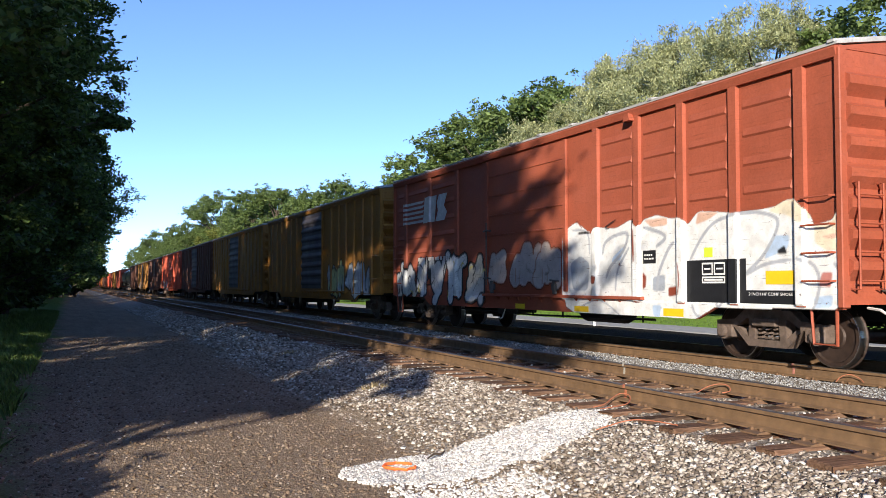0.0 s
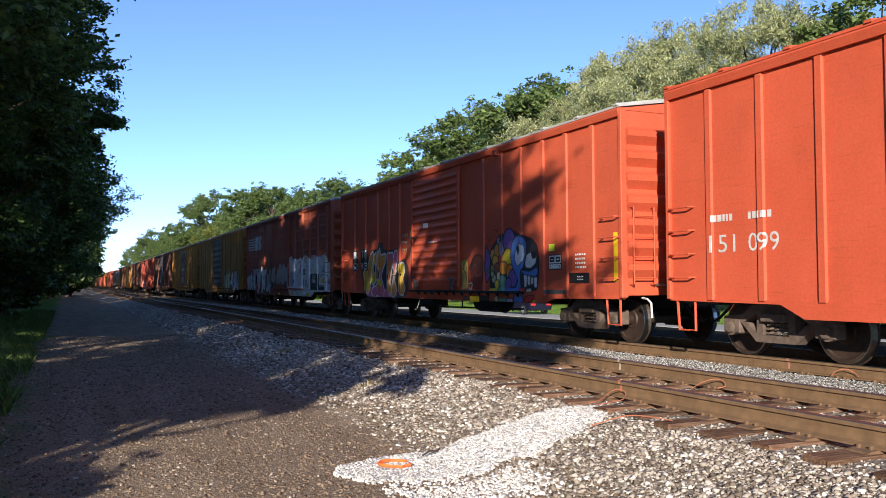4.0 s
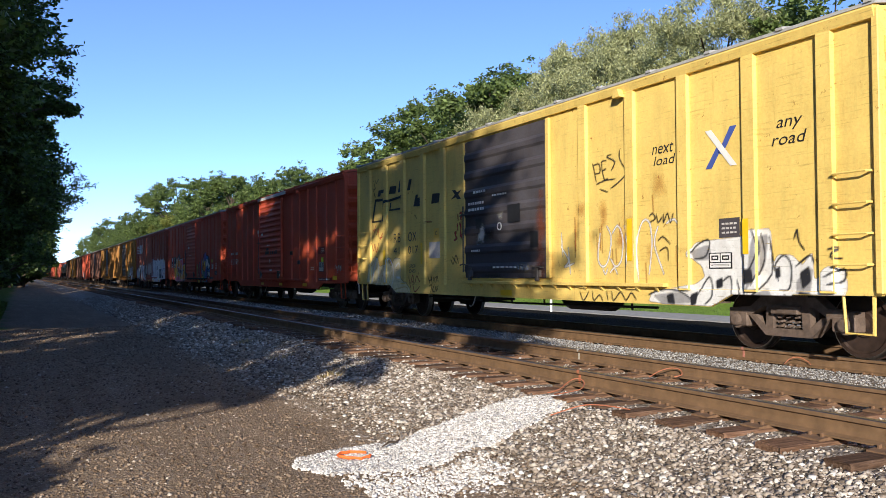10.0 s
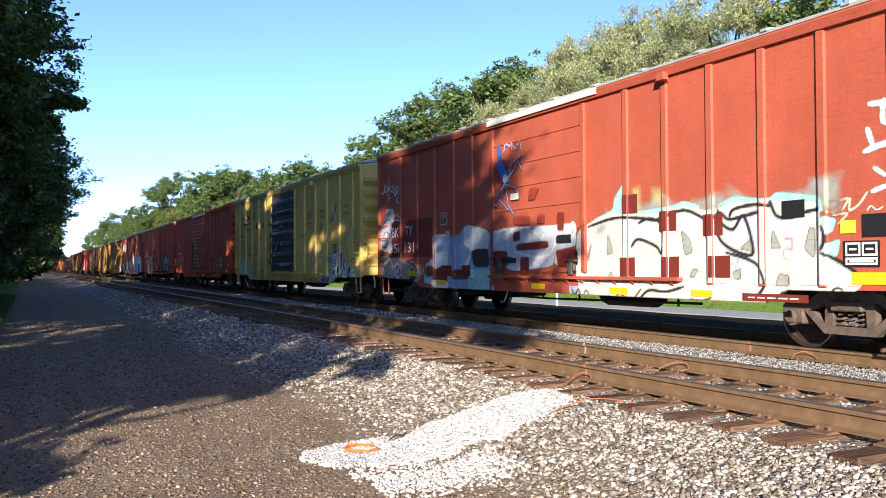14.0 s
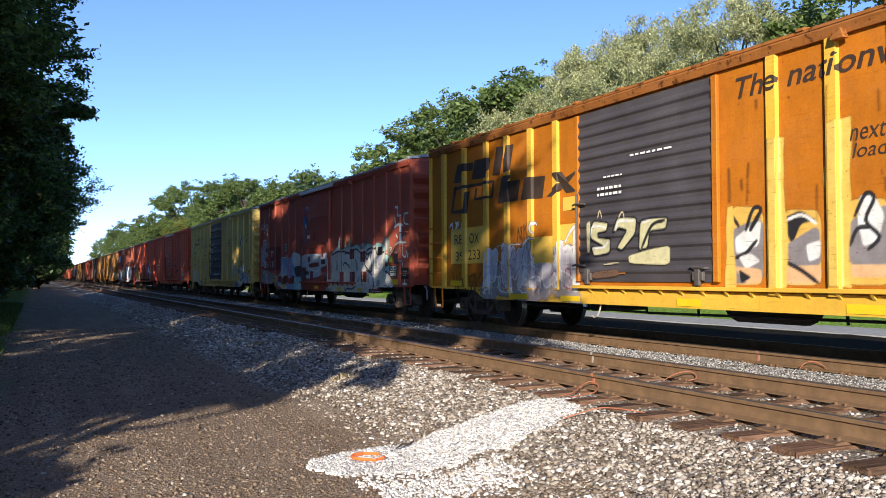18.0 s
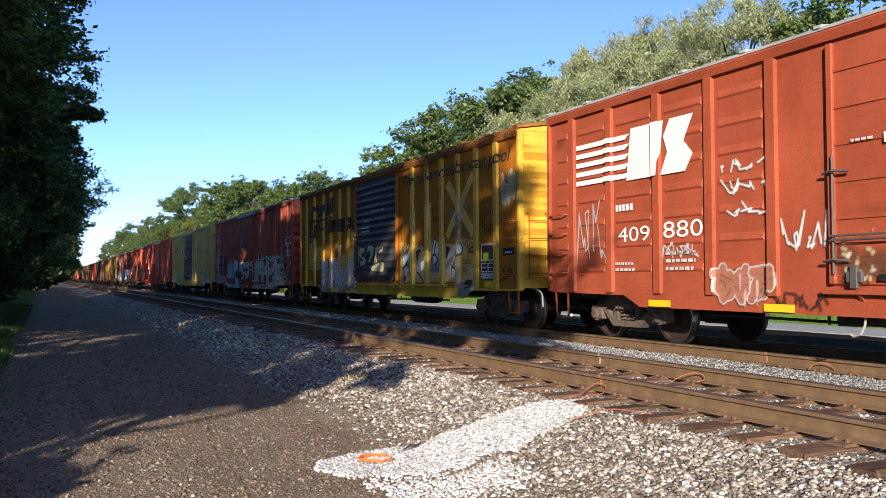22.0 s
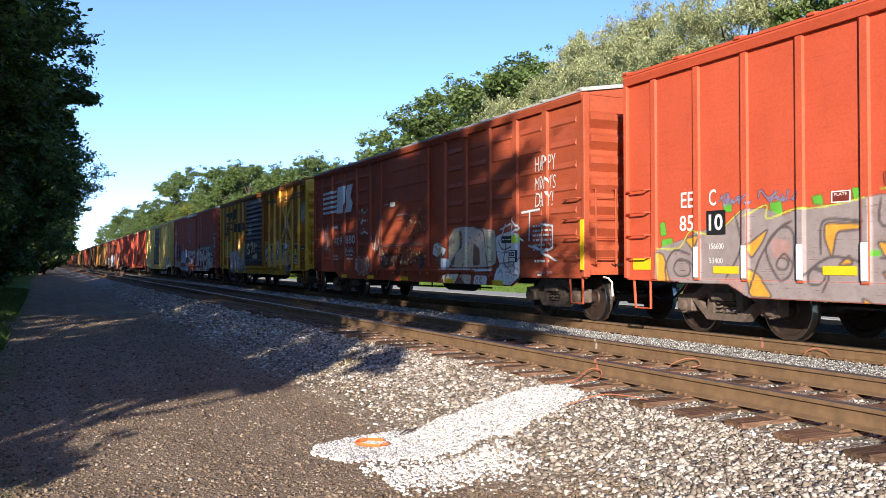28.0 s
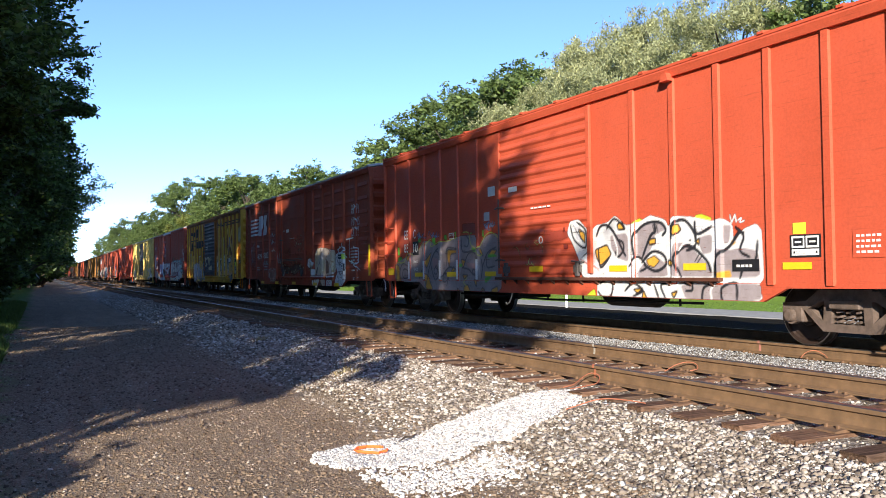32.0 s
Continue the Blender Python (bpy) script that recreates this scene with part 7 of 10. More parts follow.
    k.line([(12.56, 1.93), (12.56, 1.81), (12.65, 1.94), (12.71, 1.80), (12.77, 1.93)], 0.018, INK)
    k.line([(12.44, 1.55), (12.55, 1.60), (12.70, 1.49)], 0.018, INK)
    k.line([(12.47, 1.39), (12.63, 1.44), (12.66, 1.25)], 0.018, INK)
    k.line([(10.47, 0.76), (10.57, 0.61), (10.72, 0.76)], 0.018, INK)
    k.line([(10.82, 0.77), (10.86, 0.62), (11.01, 0.71), (11.10, 0.62)], 0.018, INK)
    k.line([(11.20, 0.77), (11.24, 0.63)], 0.018, INK)
    k.line([(11.33, 0.77), (11.38, 0.63), (11.56, 0.77), (11.69, 0.64), (11.82, 0.76), (11.94, 0.65)], 0.018, INK)
    k.line([(14.92, 1.48), (14.97, 1.59), (14.99, 1.45), (15.07, 1.34)], 0.02, INK)
    k.line([(15.44, 1.33), (15.55, 1.35), (15.48, 1.25), (15.60, 1.22)], 0.02, INK)
    k.put(c, "white graffiti with black outlines over rust-stained paint")
    k = Canvas(s, 6.4, 9.5, 0.98, 2.6)
    for i in range(7):
        rng = random.Random(80 + i)
        d, z = rng.uniform(6.6, 9.0), rng.uniform(1.1, 2.3)
        k.field(d, d + rng.uniform(0.15, 0.5), z, z + rng.uniform(0.05, 0.25), rng.choice((WHITE, INK, (0.25, 0.05, 0.05))), 80 + i, 0.12, 0.1, 0.5)
    k.field(9.2, 9.5, 0.9, 3.2, (0.25, 0.07, 0.03), 90, 0.3, 0.2, 0.7)
    k.put(c, "rust and paint smears on the door")
    quads(c, s, [[(1.35, 3.13), (1.44, 3.29), (1.93, 3.27), (1.90, 3.18), (1.60, 3.20), (1.55, 3.12)]], M_BLK, 0.007, "emblem", "dark slanted block of the emblem")
    quads(c, s, [[(2.13, 3.13), (2.21, 3.32), (2.63, 3.30), (2.56, 3.11)]], M_BLK, 0.007, "emblem", "dark slanted block of the emblem")
    quads(c, s, [[(2.72, 3.12), (2.82, 3.41), (3.00, 3.40), (2.90, 3.12)]], M_BLK, 0.007, "emblem", "dark slanted block of the emblem")
    quads(c, s, [[(3.28, 3.12), (3.40, 3.38), (3.56, 3.38), (3.46, 3.12)]], M_BLK, 0.007, "emblem", "dark slanted block of the emblem")
    quads(c, s, [[(3.66, 2.70), (3.79, 2.97), (3.92, 2.97), (3.90, 2.89), (4.12, 2.89), (4.06, 2.68)]], M_BLK, 0.007, "emblem", "dark slanted block of the emblem")
    quads(c, s, [[(4.65, 2.69), (4.72, 2.92), (5.11, 2.90), (5.05, 2.69)]], M_BLK, 0.007, "emblem", "dark slanted block of the emblem")
    quads(c, s, [[(5.64, 2.70), (5.85, 2.80), (5.71, 2.91), (5.88, 2.90), (5.95, 2.84), (6.16, 2.89), (6.02, 2.79), (6.14, 2.68), (5.96, 2.69), (5.89, 2.74)]], M_BLK, 0.007, "emblem", "dark slanted block of the emblem")
    quads(c, s, [[(0.94, 2.45), (1.18, 3.07), (1.28, 3.06), (1.07, 2.49), (1.63, 2.49), (1.60, 2.44)]], M_BLK, 0.007, "emblem", "dark slanted block of the emblem")
    quads(c, s, [[(1.18, 3.07), (1.86, 3.04), (1.84, 2.98), (1.18, 3.00)]], M_BLK, 0.007, "emblem", "dark slanted block of the emblem")
    quads(c, s, [[(1.63, 2.45), (1.82, 2.93), (1.91, 2.92), (1.72, 2.45)]], M_BLK, 0.007, "emblem", "dark slanted block of the emblem")
    quads(c, s, [[(1.82, 2.98), (2.96, 3.03), (2.94, 2.97), (1.82, 2.91)]], M_BLK, 0.007, "emblem", "dark slanted block of the emblem")
    quads(c, s, [[(2.86, 2.70), (2.96, 3.03), (3.03, 3.03), (2.93, 2.68)]], M_BLK, 0.007, "emblem", "dark slanted block of the emblem")
    quads(c, s, [[(2.15, 2.69), (2.22, 2.90), (2.30, 2.90), (2.24, 2.73), (2.87, 2.73), (2.86, 2.68)]], M_BLK, 0.007, "emblem", "dark slanted block of the emblem")
    for t, a, b, z0, z1 in (("RB", 2.44, 2.89, 1.86, 2.09), ("OX", 3.33, 3.82, 1.86, 2.09), ("41", 2.42, 2.8, 1.56, 1.74), ("017", 3.33, 3.91, 1.56, 1.75), ("157600", 3.37, 3.75, 1.22, 1.3), ("62400", 3.37, 3.75, 1.1, 1.18)):
        words(c, s, t, a, b, z0, z1, M_BLK)
    rect(c, s, 4.54, 5.17, 1.43, 1.8, M_DULL_WHITE, 0.006, "sticker", "faded white placard")
    rect(c, s, 4.77, 5.05, 1.89, 2.11, M_PATCH_YELLOW, 0.006, "sticker"), words(c, s, "C", 4.86, 4.97, 1.95, 2.05, M_BLK, 0, 0.009)
    bars(c, s, 6.8, 7.36, 2.71, 2.82, 1, M_WHITE, 2), bars(c, s, 7.59, 8.15, 2.6, 2.68, 1, M_WHITE, 3), bars(c, s, 6.58, 7.25, 2.35, 2.6, 2, M_WHITE, 4)
    bars(c, s, 7.6, 8.5, 1.16, 1.24, 1, M_WHITE, 11), bars(c, s, 6.7, 7.1, 1.5, 1.6, 1, M_WHITE, 12)
    words(c, s, "0", 7.78, 7.97, 1.92, 2.08, M_WHITE, 0, 0.009)
    for d0, d1, z0, z1 in ((8.18, 8.64, 2.06, 2.4), (8.99, 9.27, 1.55, 1.85), (6.9, 7.15, 2.0, 2.2)):
        rect(c, s, d0, d1, z0, z1, M_BLK, 0.005, "patch", "black painted-out square")
    bars(c, s, 7.3, 7.9, 0.99, 1.08, 1, M_BLK, 21, 0.009)
    words(c, s, "next", 12.33, 12.80, 2.84, 2.98, M_BLK, 0.25), words(c, s, "load", 12.36, 12.84, 2.67, 2.81, M_BLK, 0.25)
    words(c, s, "any", 14.68, 15.08, 2.83, 2.98, M_BLK, 0.25), words(c, s, "road", 14.6, 15.14, 2.66, 2.81, M_BLK, 0.25)
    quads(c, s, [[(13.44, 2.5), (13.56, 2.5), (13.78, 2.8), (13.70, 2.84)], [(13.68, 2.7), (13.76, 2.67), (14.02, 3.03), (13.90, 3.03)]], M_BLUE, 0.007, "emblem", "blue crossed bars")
    quads(c, s, [[(13.44, 3.03), (13.56, 3.03), (14.02, 2.5), (13.90, 2.5)]], M_WHITE, 0.009, "emblem", "white crossed bar")
    rect(c, s, 13.68, 14.05, 1.54, 1.8, M_DARK, 0.008, "sticker", "dark stencil panel"), bars(c, s, 13.73, 14.0, 1.58, 1.76, 3, M_DULL_WHITE, 5, 0.011)
    data_panel(c, s, 13.48, 13.91, 1.12, 1.34, 0.008)
    reflectors(c, s, (7.82, 8.25, 0.64, 0.75), (11.79, 11.92, 1.26, 1.91), (14.13, 14.25, 1.31, 1.77), (1.88, 2.0, 1.3, 1.7), (4.18, 4.28, 1.3, 1.8))


def mark_e():
    c, s = car_e, side_e
    rect(c, s, 0.8, 3.29, 1.33, 2.25, M_PATCH_RED, 0.004, "patch", "darker red renumbering patch")
    k = Canvas(s, 0.05, 6.24, 0.58, 3.7)
    k.line([(-0.02, 3.14), (0.25, 3.04), (0.36, 3.26)], 0.05, WHITE)
    k.line([(0.45, 3.27), (0.34, 3.11), (0.51, 3.07), (0.57, 3.22)], 0.05, WHITE)
    k.line([(0.65, 3.47), (0.61, 3.03)], 0.05, WHITE)
    k.line([(0.82, 3.21), (0.66, 3.15), (0.86, 3.03)], 0.04, WHITE)
    k.line([(0.98, 3.24), (0.85, 3.12), (0.97, 3.01), (1.04, 3.15)], 0.04, WHITE)
    k.line([(1.10, 3.17), (1.21, 3.12), (1.00, 2.92), (1.37, 3.07)], 0.05, WHITE)
    k.line([(1.39, 2.93), (1.12, 2.81), (1.38, 2.70)], 0.05, WHITE)
    k.line([(0.47, 2.98), (0.69, 2.98)], 0.04, WHITE)
    k.line([(0.55, 2.91), (0.78, 2.91)], 0.04, WHITE)
    k.line([(0.61, 2.88), (0.66, 2.75)], 0.04, WHITE)
    k.line([(0.99, 2.38), (1.03, 2.46), (1.11, 2.37)], 0.025, WHITE)
    k.line([(1.19, 2.37), (1.21, 2.46), (1.26, 2.37), (1.32, 2.45)], 0.025, WHITE)
    k.line([(1.39, 2.45), (1.41, 2.34)], 0.025, WHITE)
    k.line([(0.99, 2.30), (1.45, 2.28)], 0.025, WHITE)
    k.shape([(-0.04, 2.18), (0.41, 2.38), (0.46, 2.61), (0.93, 2.58), (0.94, 2.28), (0.80, 2.11), (0.83, 1.44), (0.04, 1.58), (-0.06, 1.88)], LAV3, None, WHITE, 0.04)
    k.line([(0.09, 2.05), (0.41, 2.32), (0.76, 2.32)], 0.03, GREYINK)
    k.line([(0.50, 2.48), (0.85, 2.48)], 0.03, GREYINK)
    k.line([(0.13, 1.64), (0.48, 1.62), (0.67, 1.91), (0.40, 2.01), (0.27, 1.92)], 0.03, GREYINK)
    k.shape([(0.36, 1.99), (0.49, 2.01), (0.50, 1.86), (0.36, 1.86)], WHITE, None, None, 0.0)
    k.shape([(-0.06, 1.41), (1.50, 1.31), (2.40, 1.05), (2.70, 0.81), (2.38, 0.70), (1.49, 0.68), (-0.07, 0.88)], GREY3, None, None, 0.0)
    k.shape([(2.39, 1.19), (2.71, 1.14), (2.77, 0.85), (2.52, 0.90)], APRICOT, None, None, 0.0)
    k.line([(0.29, 0.94), (0.34, 1.17), (0.74, 1.28), (0.94, 0.94)], 0.03, CREAM)
    k.shape([(0.92, 1.16), (1.20, 1.28), (1.50, 1.16), (1.51, 0.84), (1.19, 0.73), (0.92, 0.89)], LAV3, None, INK, 0.025)
    k.line([(1.04, 1.02), (1.29, 1.11), (1.44, 0.94), (1.19, 0.89)], 0.045, INK)
    k.shape([(1.92, 0.95), (2.13, 1.11), (2.33, 0.95), (2.39, 0.75), (1.99, 0.74)], GREYINK, None, CREAM, 0.025)
    k.line([(1.85, 0.89), (2.00, 1.20), (2.40, 1.15), (2.65, 0.85)], 0.03, CREAM)
    k.line([(-0.06, 1.18), (0.17, 1.24), (0.38, 0.95)], 0.05, INK)
    k.shape([(2.88, 1.14), (3.35, 1.32), (3.36, 0.68), (2.87, 0.71)], TEAL, None, None, 0.0)
    k.shape([(3.39, 1.81), (3.97, 1.82), (4.25, 1.68), (4.52, 1.74), (4.50, 1.09), (3.37, 1.04)], PALEB3, WHITE, WHITE, 0.04)
    k.shape([(3.98, 1.91), (4.17, 1.92), (4.26, 1.77), (4.02, 1.73)], PEACH, None, None, 0.0)
    k.shape([(2.91, 1.09), (3.31, 1.10), (3.31, 0.87), (2.90, 0.86)], DEEPRED, None, None, 0.0)
    k.shape([(3.52, 1.07), (4.27, 1.11), (4.26, 0.80), (3.51, 0.80)], DEEPRED, None, None, 0.0)
    k.line([(2.76, 1.14), (2.88, 0.71)], 0.04, WHITE)
    k.shape([(3.05, 0.80), (3.54, 0.78), (4.23, 0.75), (4.14, 0.60), (3.43, 0.59)], WHITE, None, None, 0.0)
    k.line([(2.80, 1.72), (2.78, 1.92), (2.93, 1.95), (2.98, 1.83), (2.86, 1.77)], 0.02, WHITE)
    k.line([(2.78, 1.68), (2.95, 1.62), (3.13, 1.66)], 0.018, WHITE)
    k.line([(2.78, 1.58), (2.98, 1.55), (3.12, 1.59)], 0.018, WHITE)
    k.line([(2.71, 1.49), (2.95, 1.50), (2.96, 1.41), (2.72, 1.40), (2.71, 1.49)], 0.015, WHITE)
    k.line([(3.19, 1.81), (3.20, 1.72)], 0.02, WHITE)
    k.line([(3.24, 1.81), (3.30, 1.82), (3.26, 1.72)], 0.02, WHITE)
    k.shape([(4.10, 1.79), (4.62, 1.77), (5.00, 2.00), (5.82, 1.89), (6.07, 1.77), (6.05, 0.59), (4.08, 0.58)], PALEB3, None, None, 0.0)
    k.shape([(4.88, 1.94), (5.12, 2.00), (6.04, 1.83), (5.95, 1.40), (5.35, 1.41), (4.87, 1.57)], WHITE, None, None, 0.0)
    k.shape([(5.30, 1.46), (5.98, 1.47), (6.03, 1.08), (5.35, 1.08)], GREYINK, None, None, 0.0)
    k.shape([(5.11, 1.04), (6.06, 1.05), (6.05, 0.56), (5.10, 0.59)], TEAL, None, None, 0.0)
    k.shape([(4.35, 1.02), (5.11, 1.04), (5.10, 0.81), (4.35, 0.80)], DEEPRED, None, None, 0.0)
    k.line([(5.30, 1.93), (5.24, 1.43), (4.86, 0.98)], 0.05, WHITE)
    k.line([(5.59, 1.89), (5.64, 1.48)], 0.05, WHITE)
    k.shape([(6.13, 0.73), (9.63, 0.75), (9.63, 0.55), (6.13, 0.51)], LAV, None, None, 0.0)
    k.line([(6.70, 0.70), (6.85, 0.56), (7.05, 0.73), (7.19, 0.57), (7.33, 0.71)], 0.028, INK)
    k.line([(6.85, 0.64), (7.09, 0.65), (7.28, 0.57)], 0.028, INK)
    k.line([(8.96, 0.71), (9.06, 0.59), (9.21, 0.72), (9.35, 0.58), (9.49, 0.70)], 0.028, INK)
    k.line([(7.87, 0.67), (7.95, 0.57), (8.08, 0.64)], 0.028, INK)
    k.put(c, "blue and white block-letter graffiti")
    for d0, d1 in ((3.05, 3.3), (3.75, 4.3), (4.8, 5.2)):
        rect(c, s, d0, d1, 0.88, 1.12, M_PATCH_RED, 0.012, "patch", "dark red paint-out patch")
    for t, a, b, z0, z1 in (("BK", 0.86, 1.28, 1.85, 2.1), ("TY", 1.72, 2.16, 1.86, 2.11), ("156", 0.82, 1.43, 1.45, 1.69), ("131", 1.68, 2.24, 1.45, 1.7)):
        words(c, s, t, a, b, z0, z1, M_WHITE, 0, 0.009)
    rect(c, s, 3.74, 4.08, 2.04, 2.32, M_DULL_WHITE, 0.005, "sticker", "white framed plate sign"), rect(c, s, 3.77, 4.05, 2.07, 2.29, M_PATCH_RED, 0.008, "sticker")
    words(c, s, "PLATE", 3.8, 4.02, 2.21, 2.26, M_WHITE, 0, 0.011), words(c, s, "C", 3.86, 3.97, 2.1, 2.19, M_WHITE, 0, 0.011)
    k = Canvas(s, 6.3, 9.4, 0.95, 3.7)
    k.shape([(4.10, 1.79), (4.62, 1.77), (5.00, 2.00), (5.82, 1.89), (6.07, 1.77), (6.05, 0.59), (4.08, 0.58)], PALEB3, None, None, 0.0)
    k.shape([(4.88, 1.94), (5.12, 2.00), (6.04, 1.83), (5.95, 1.40), (5.35, 1.41), (4.87, 1.57)], WHITE, None, None, 0.0)
    k.shape([(5.30, 1.46), (5.98, 1.47), (6.03, 1.08), (5.35, 1.08)], GREYINK, None, None, 0.0)
    k.shape([(5.11, 1.04), (6.06, 1.05), (6.05, 0.56), (5.10, 0.59)], TEAL, None, None, 0.0)
    k.shape([(4.35, 1.02), (5.11, 1.04), (5.10, 0.81), (4.35, 0.80)], DEEPRED, None, None, 0.0)
    k.line([(5.30, 1.93), (5.24, 1.43), (4.86, 0.98)], 0.05, WHITE)
    k.line([(5.59, 1.89), (5.64, 1.48)], 0.05, WHITE)
    k.shape([(6.26, 1.81), (6.87, 1.85), (8.55, 1.83), (9.17, 1.84), (9.20, 1.43), (8.54, 1.37), (8.46, 1.08), (7.05, 0.99), (6.45, 1.15), (6.25, 1.51)], LGREY, None, None, 0.0)
    k.shape([(8.54, 1.35), (8.70, 1.25), (8.62, 1.09), (8.50, 1.14)], CREAM4, None, None, 0.0)
    k.line([(6.41, 1.51), (6.47, 1.75), (6.79, 1.83)], 0.06, WHITE)
    k.line([(6.91, 1.49), (6.87, 1.71), (7.09, 1.81)], 0.06, WHITE)
    k.line([(7.35, 1.83), (7.44, 1.59)], 0.06, WHITE)
    k.line([(7.62, 1.81), (7.71, 1.59)], 0.06, WHITE)
    k.line([(7.84, 1.80), (7.90, 1.60), (8.14, 1.63), (8.20, 1.81)], 0.06, WHITE)
    k.line([(8.31, 1.78), (8.57, 1.71), (8.51, 1.44), (8.30, 1.29), (7.88, 1.26), (7.15, 1.37)], 0.06, WHITE)
    k.line([(8.90, 1.69), (9.09, 1.84), (9.17, 1.68), (8.93, 1.53)], 0.06, WHITE)
    k.line([(6.57, 1.72), (6.82, 1.56), (6.97, 1.73), (7.20, 1.54)], 0.02, GREYL)
    k.line([(7.49, 1.76), (7.80, 1.69), (8.22, 1.46)], 0.02, GREYL)
    k.shape([(7.08, 1.75), (7.33, 1.77), (7.33, 1.58), (7.08, 1.57)], DEEPRED, None, None, 0.0)
    k.shape([(7.20, 1.52), (8.31, 1.56), (8.33, 1.41), (7.20, 1.38)], DEEPRED, None, None, 0.0)
    k.shape([(8.60, 2.04), (8.83, 2.04), (8.81, 1.71), (8.61, 1.71)], DEEPRED, None, None, 0.0)
    k.shape([(7.09, 2.06), (7.70, 2.03), (7.70, 1.86), (7.09, 1.90)], DEEPRED2, None, None, 0.0)
    k.shape([(7.95, 2.04), (8.21, 2.03), (8.19, 1.86), (7.95, 1.88)], DEEPRED2, None, None, 0.0)
    k.shape([(6.27, 1.40), (6.86, 1.40), (6.86, 1.07), (6.26, 1.08)], DEEPRED, None, None, 0.0)
    k.shape([(8.54, 1.38), (9.22, 1.38), (9.22, 1.09), (8.62, 1.09)], DEEPRED, None, None, 0.0)
    k.shape([(7.34, 1.27), (7.66, 1.26), (7.65, 0.94), (7.33, 0.94)], DEEPRED, None, None, 0.0)
    k.shape([(8.56, 1.63), (8.97, 1.63), (8.97, 1.49), (8.56, 1.49)], INK, None, None, 0.0)
    k.shape([(6.61, 1.27), (7.04, 1.28), (7.03, 1.16), (6.61, 1.14)], INK, None, None, 0.0)
    k.shape([(7.68, 2.56), (8.03, 2.53), (7.85, 2.33), (7.63, 2.33)], DEEPRED2, None, None, 0.0)
    k.stroke([(6.55, 3.45), (6.57, 3.1)], 0.14, BLUE), k.stroke([(6.57, 3.1), (6.8, 2.85)], 0.26, BLUE), k.dots([(6.78, 2.82)], 0.09, PALE)
    for a in ((6.8, 2.75, 7.3, 3.1, 7.4, 2.95), (6.75, 2.7, 6.45, 2.5, 6.6, 2.3), (6.85, 2.7, 7.2, 2.6, 7.3, 2.4), (6.8, 2.7, 6.9, 2.3, 7.1, 2.1), (6.9, 2.75, 7.0, 3.1, 7.35, 3.2), (6.7, 2.65, 6.6, 2.4, 6.9, 2.2)):
        k.stroke([(a[0], a[1]), (a[2], a[3]), (a[4], a[5])], 0.035, BLUE, 0.015), k.stroke([(a[0], a[1]), (a[2], a[3]), (a[4], a[5])], 0.012, WHITE, 0.012)
    k.tag(6.75, 7.4, 3.34, 3.52, (0.65, 0.55, 0.8), 27, 0.025)
    k.put(c, "pale block graffiti with red paint-outs and a blue sprayed figure-like splash")
    rect(c, s, 7.0, 7.3, 2.38, 2.5, M_WHITE, 0.012, "sticker", "white door label"), rect(c, s, 8.62, 9.04, 1.49, 1.64, M_BLK, 0.012, "patch"), rect(c, s, 6.85, 7.2, 1.15, 1.25, M_BLK, 0.012, "patch")
    k = Canvas(s, 8.9, 15.3, 0.58, 2.6)
    k.field(11.0, 11.45, 1.9, 2.34, YELLOWP, 32, 0.16, 0.12, 0.75), k.field(10.62, 10.8, 1.9, 2.3, YELLOWP, 33, 0.12, 0.1, 0.6), k.field(9.9, 14.4, 1.75, 2.08, (0.50, 0.66, 0.60), 34, 0.15, 0.22, 0.5)
    k.shape([(6.13, 0.73), (9.63, 0.75), (9.63, 0.55), (6.13, 0.51)], LAV, None, None, 0.0)
    k.line([(6.70, 0.70), (6.85, 0.56), (7.05, 0.73), (7.19, 0.57), (7.33, 0.71)], 0.028, INK)
    k.line([(6.85, 0.64), (7.09, 0.65), (7.28, 0.57)], 0.028, INK)
    k.line([(8.96, 0.71), (9.06, 0.59), (9.21, 0.72), (9.35, 0.58), (9.49, 0.70)], 0.028, INK)
    k.line([(7.87, 0.67), (7.95, 0.57), (8.08, 0.64)], 0.028, INK)
    k.shape([(9.60, 1.87), (10.12, 2.00), (10.16, 2.19), (10.39, 2.41), (10.44, 1.93), (11.02, 1.95), (11.49, 1.96), (11.79, 2.03), (12.11, 1.94), (12.07, 1.84), (9.60, 1.75)], TEAL, None, None, 0.0)
    k.shape([(12.41, 1.91), (12.74, 2.02), (13.35, 1.94), (13.46, 2.02), (14.16, 1.91), (14.21, 1.70), (13.90, 1.80), (12.74, 1.82)], TEAL, None, None, 0.0)
    k.shape([(14.15, 1.32), (14.41, 1.40), (14.37, 1.19), (14.21, 1.15)], TEAL, None, None, 0.0)
    k.shape([(14.16, 1.68), (14.36, 1.63), (14.30, 1.47), (14.16, 1.44)], TEAL, None, None, 0.0)
    k.shape([(9.40, 1.78), (9.79, 1.89), (10.16, 1.92), (10.85, 1.88), (11.25, 1.86), (11.78, 1.94), (12.28, 1.83), (12.74, 1.91), (13.35, 1.90), (14.11, 1.82), (14.16, 1.56), (14.14, 1.24), (14.63, 0.96), (14.68, 0.84), (14.39, 0.68), (13.88, 0.62), (9.18, 0.47), (9.20, 1.61)], CREAMW, None, CREAMW, 0.03)
    k.shape([(11.78, 1.85), (12.14, 1.81), (12.06, 1.41), (11.78, 1.56)], WHITE, None, None, 0.0)
    k.shape([(10.68, 1.76), (11.05, 1.76), (11.26, 1.44), (10.70, 1.56)], WHITE, None, None, 0.0)
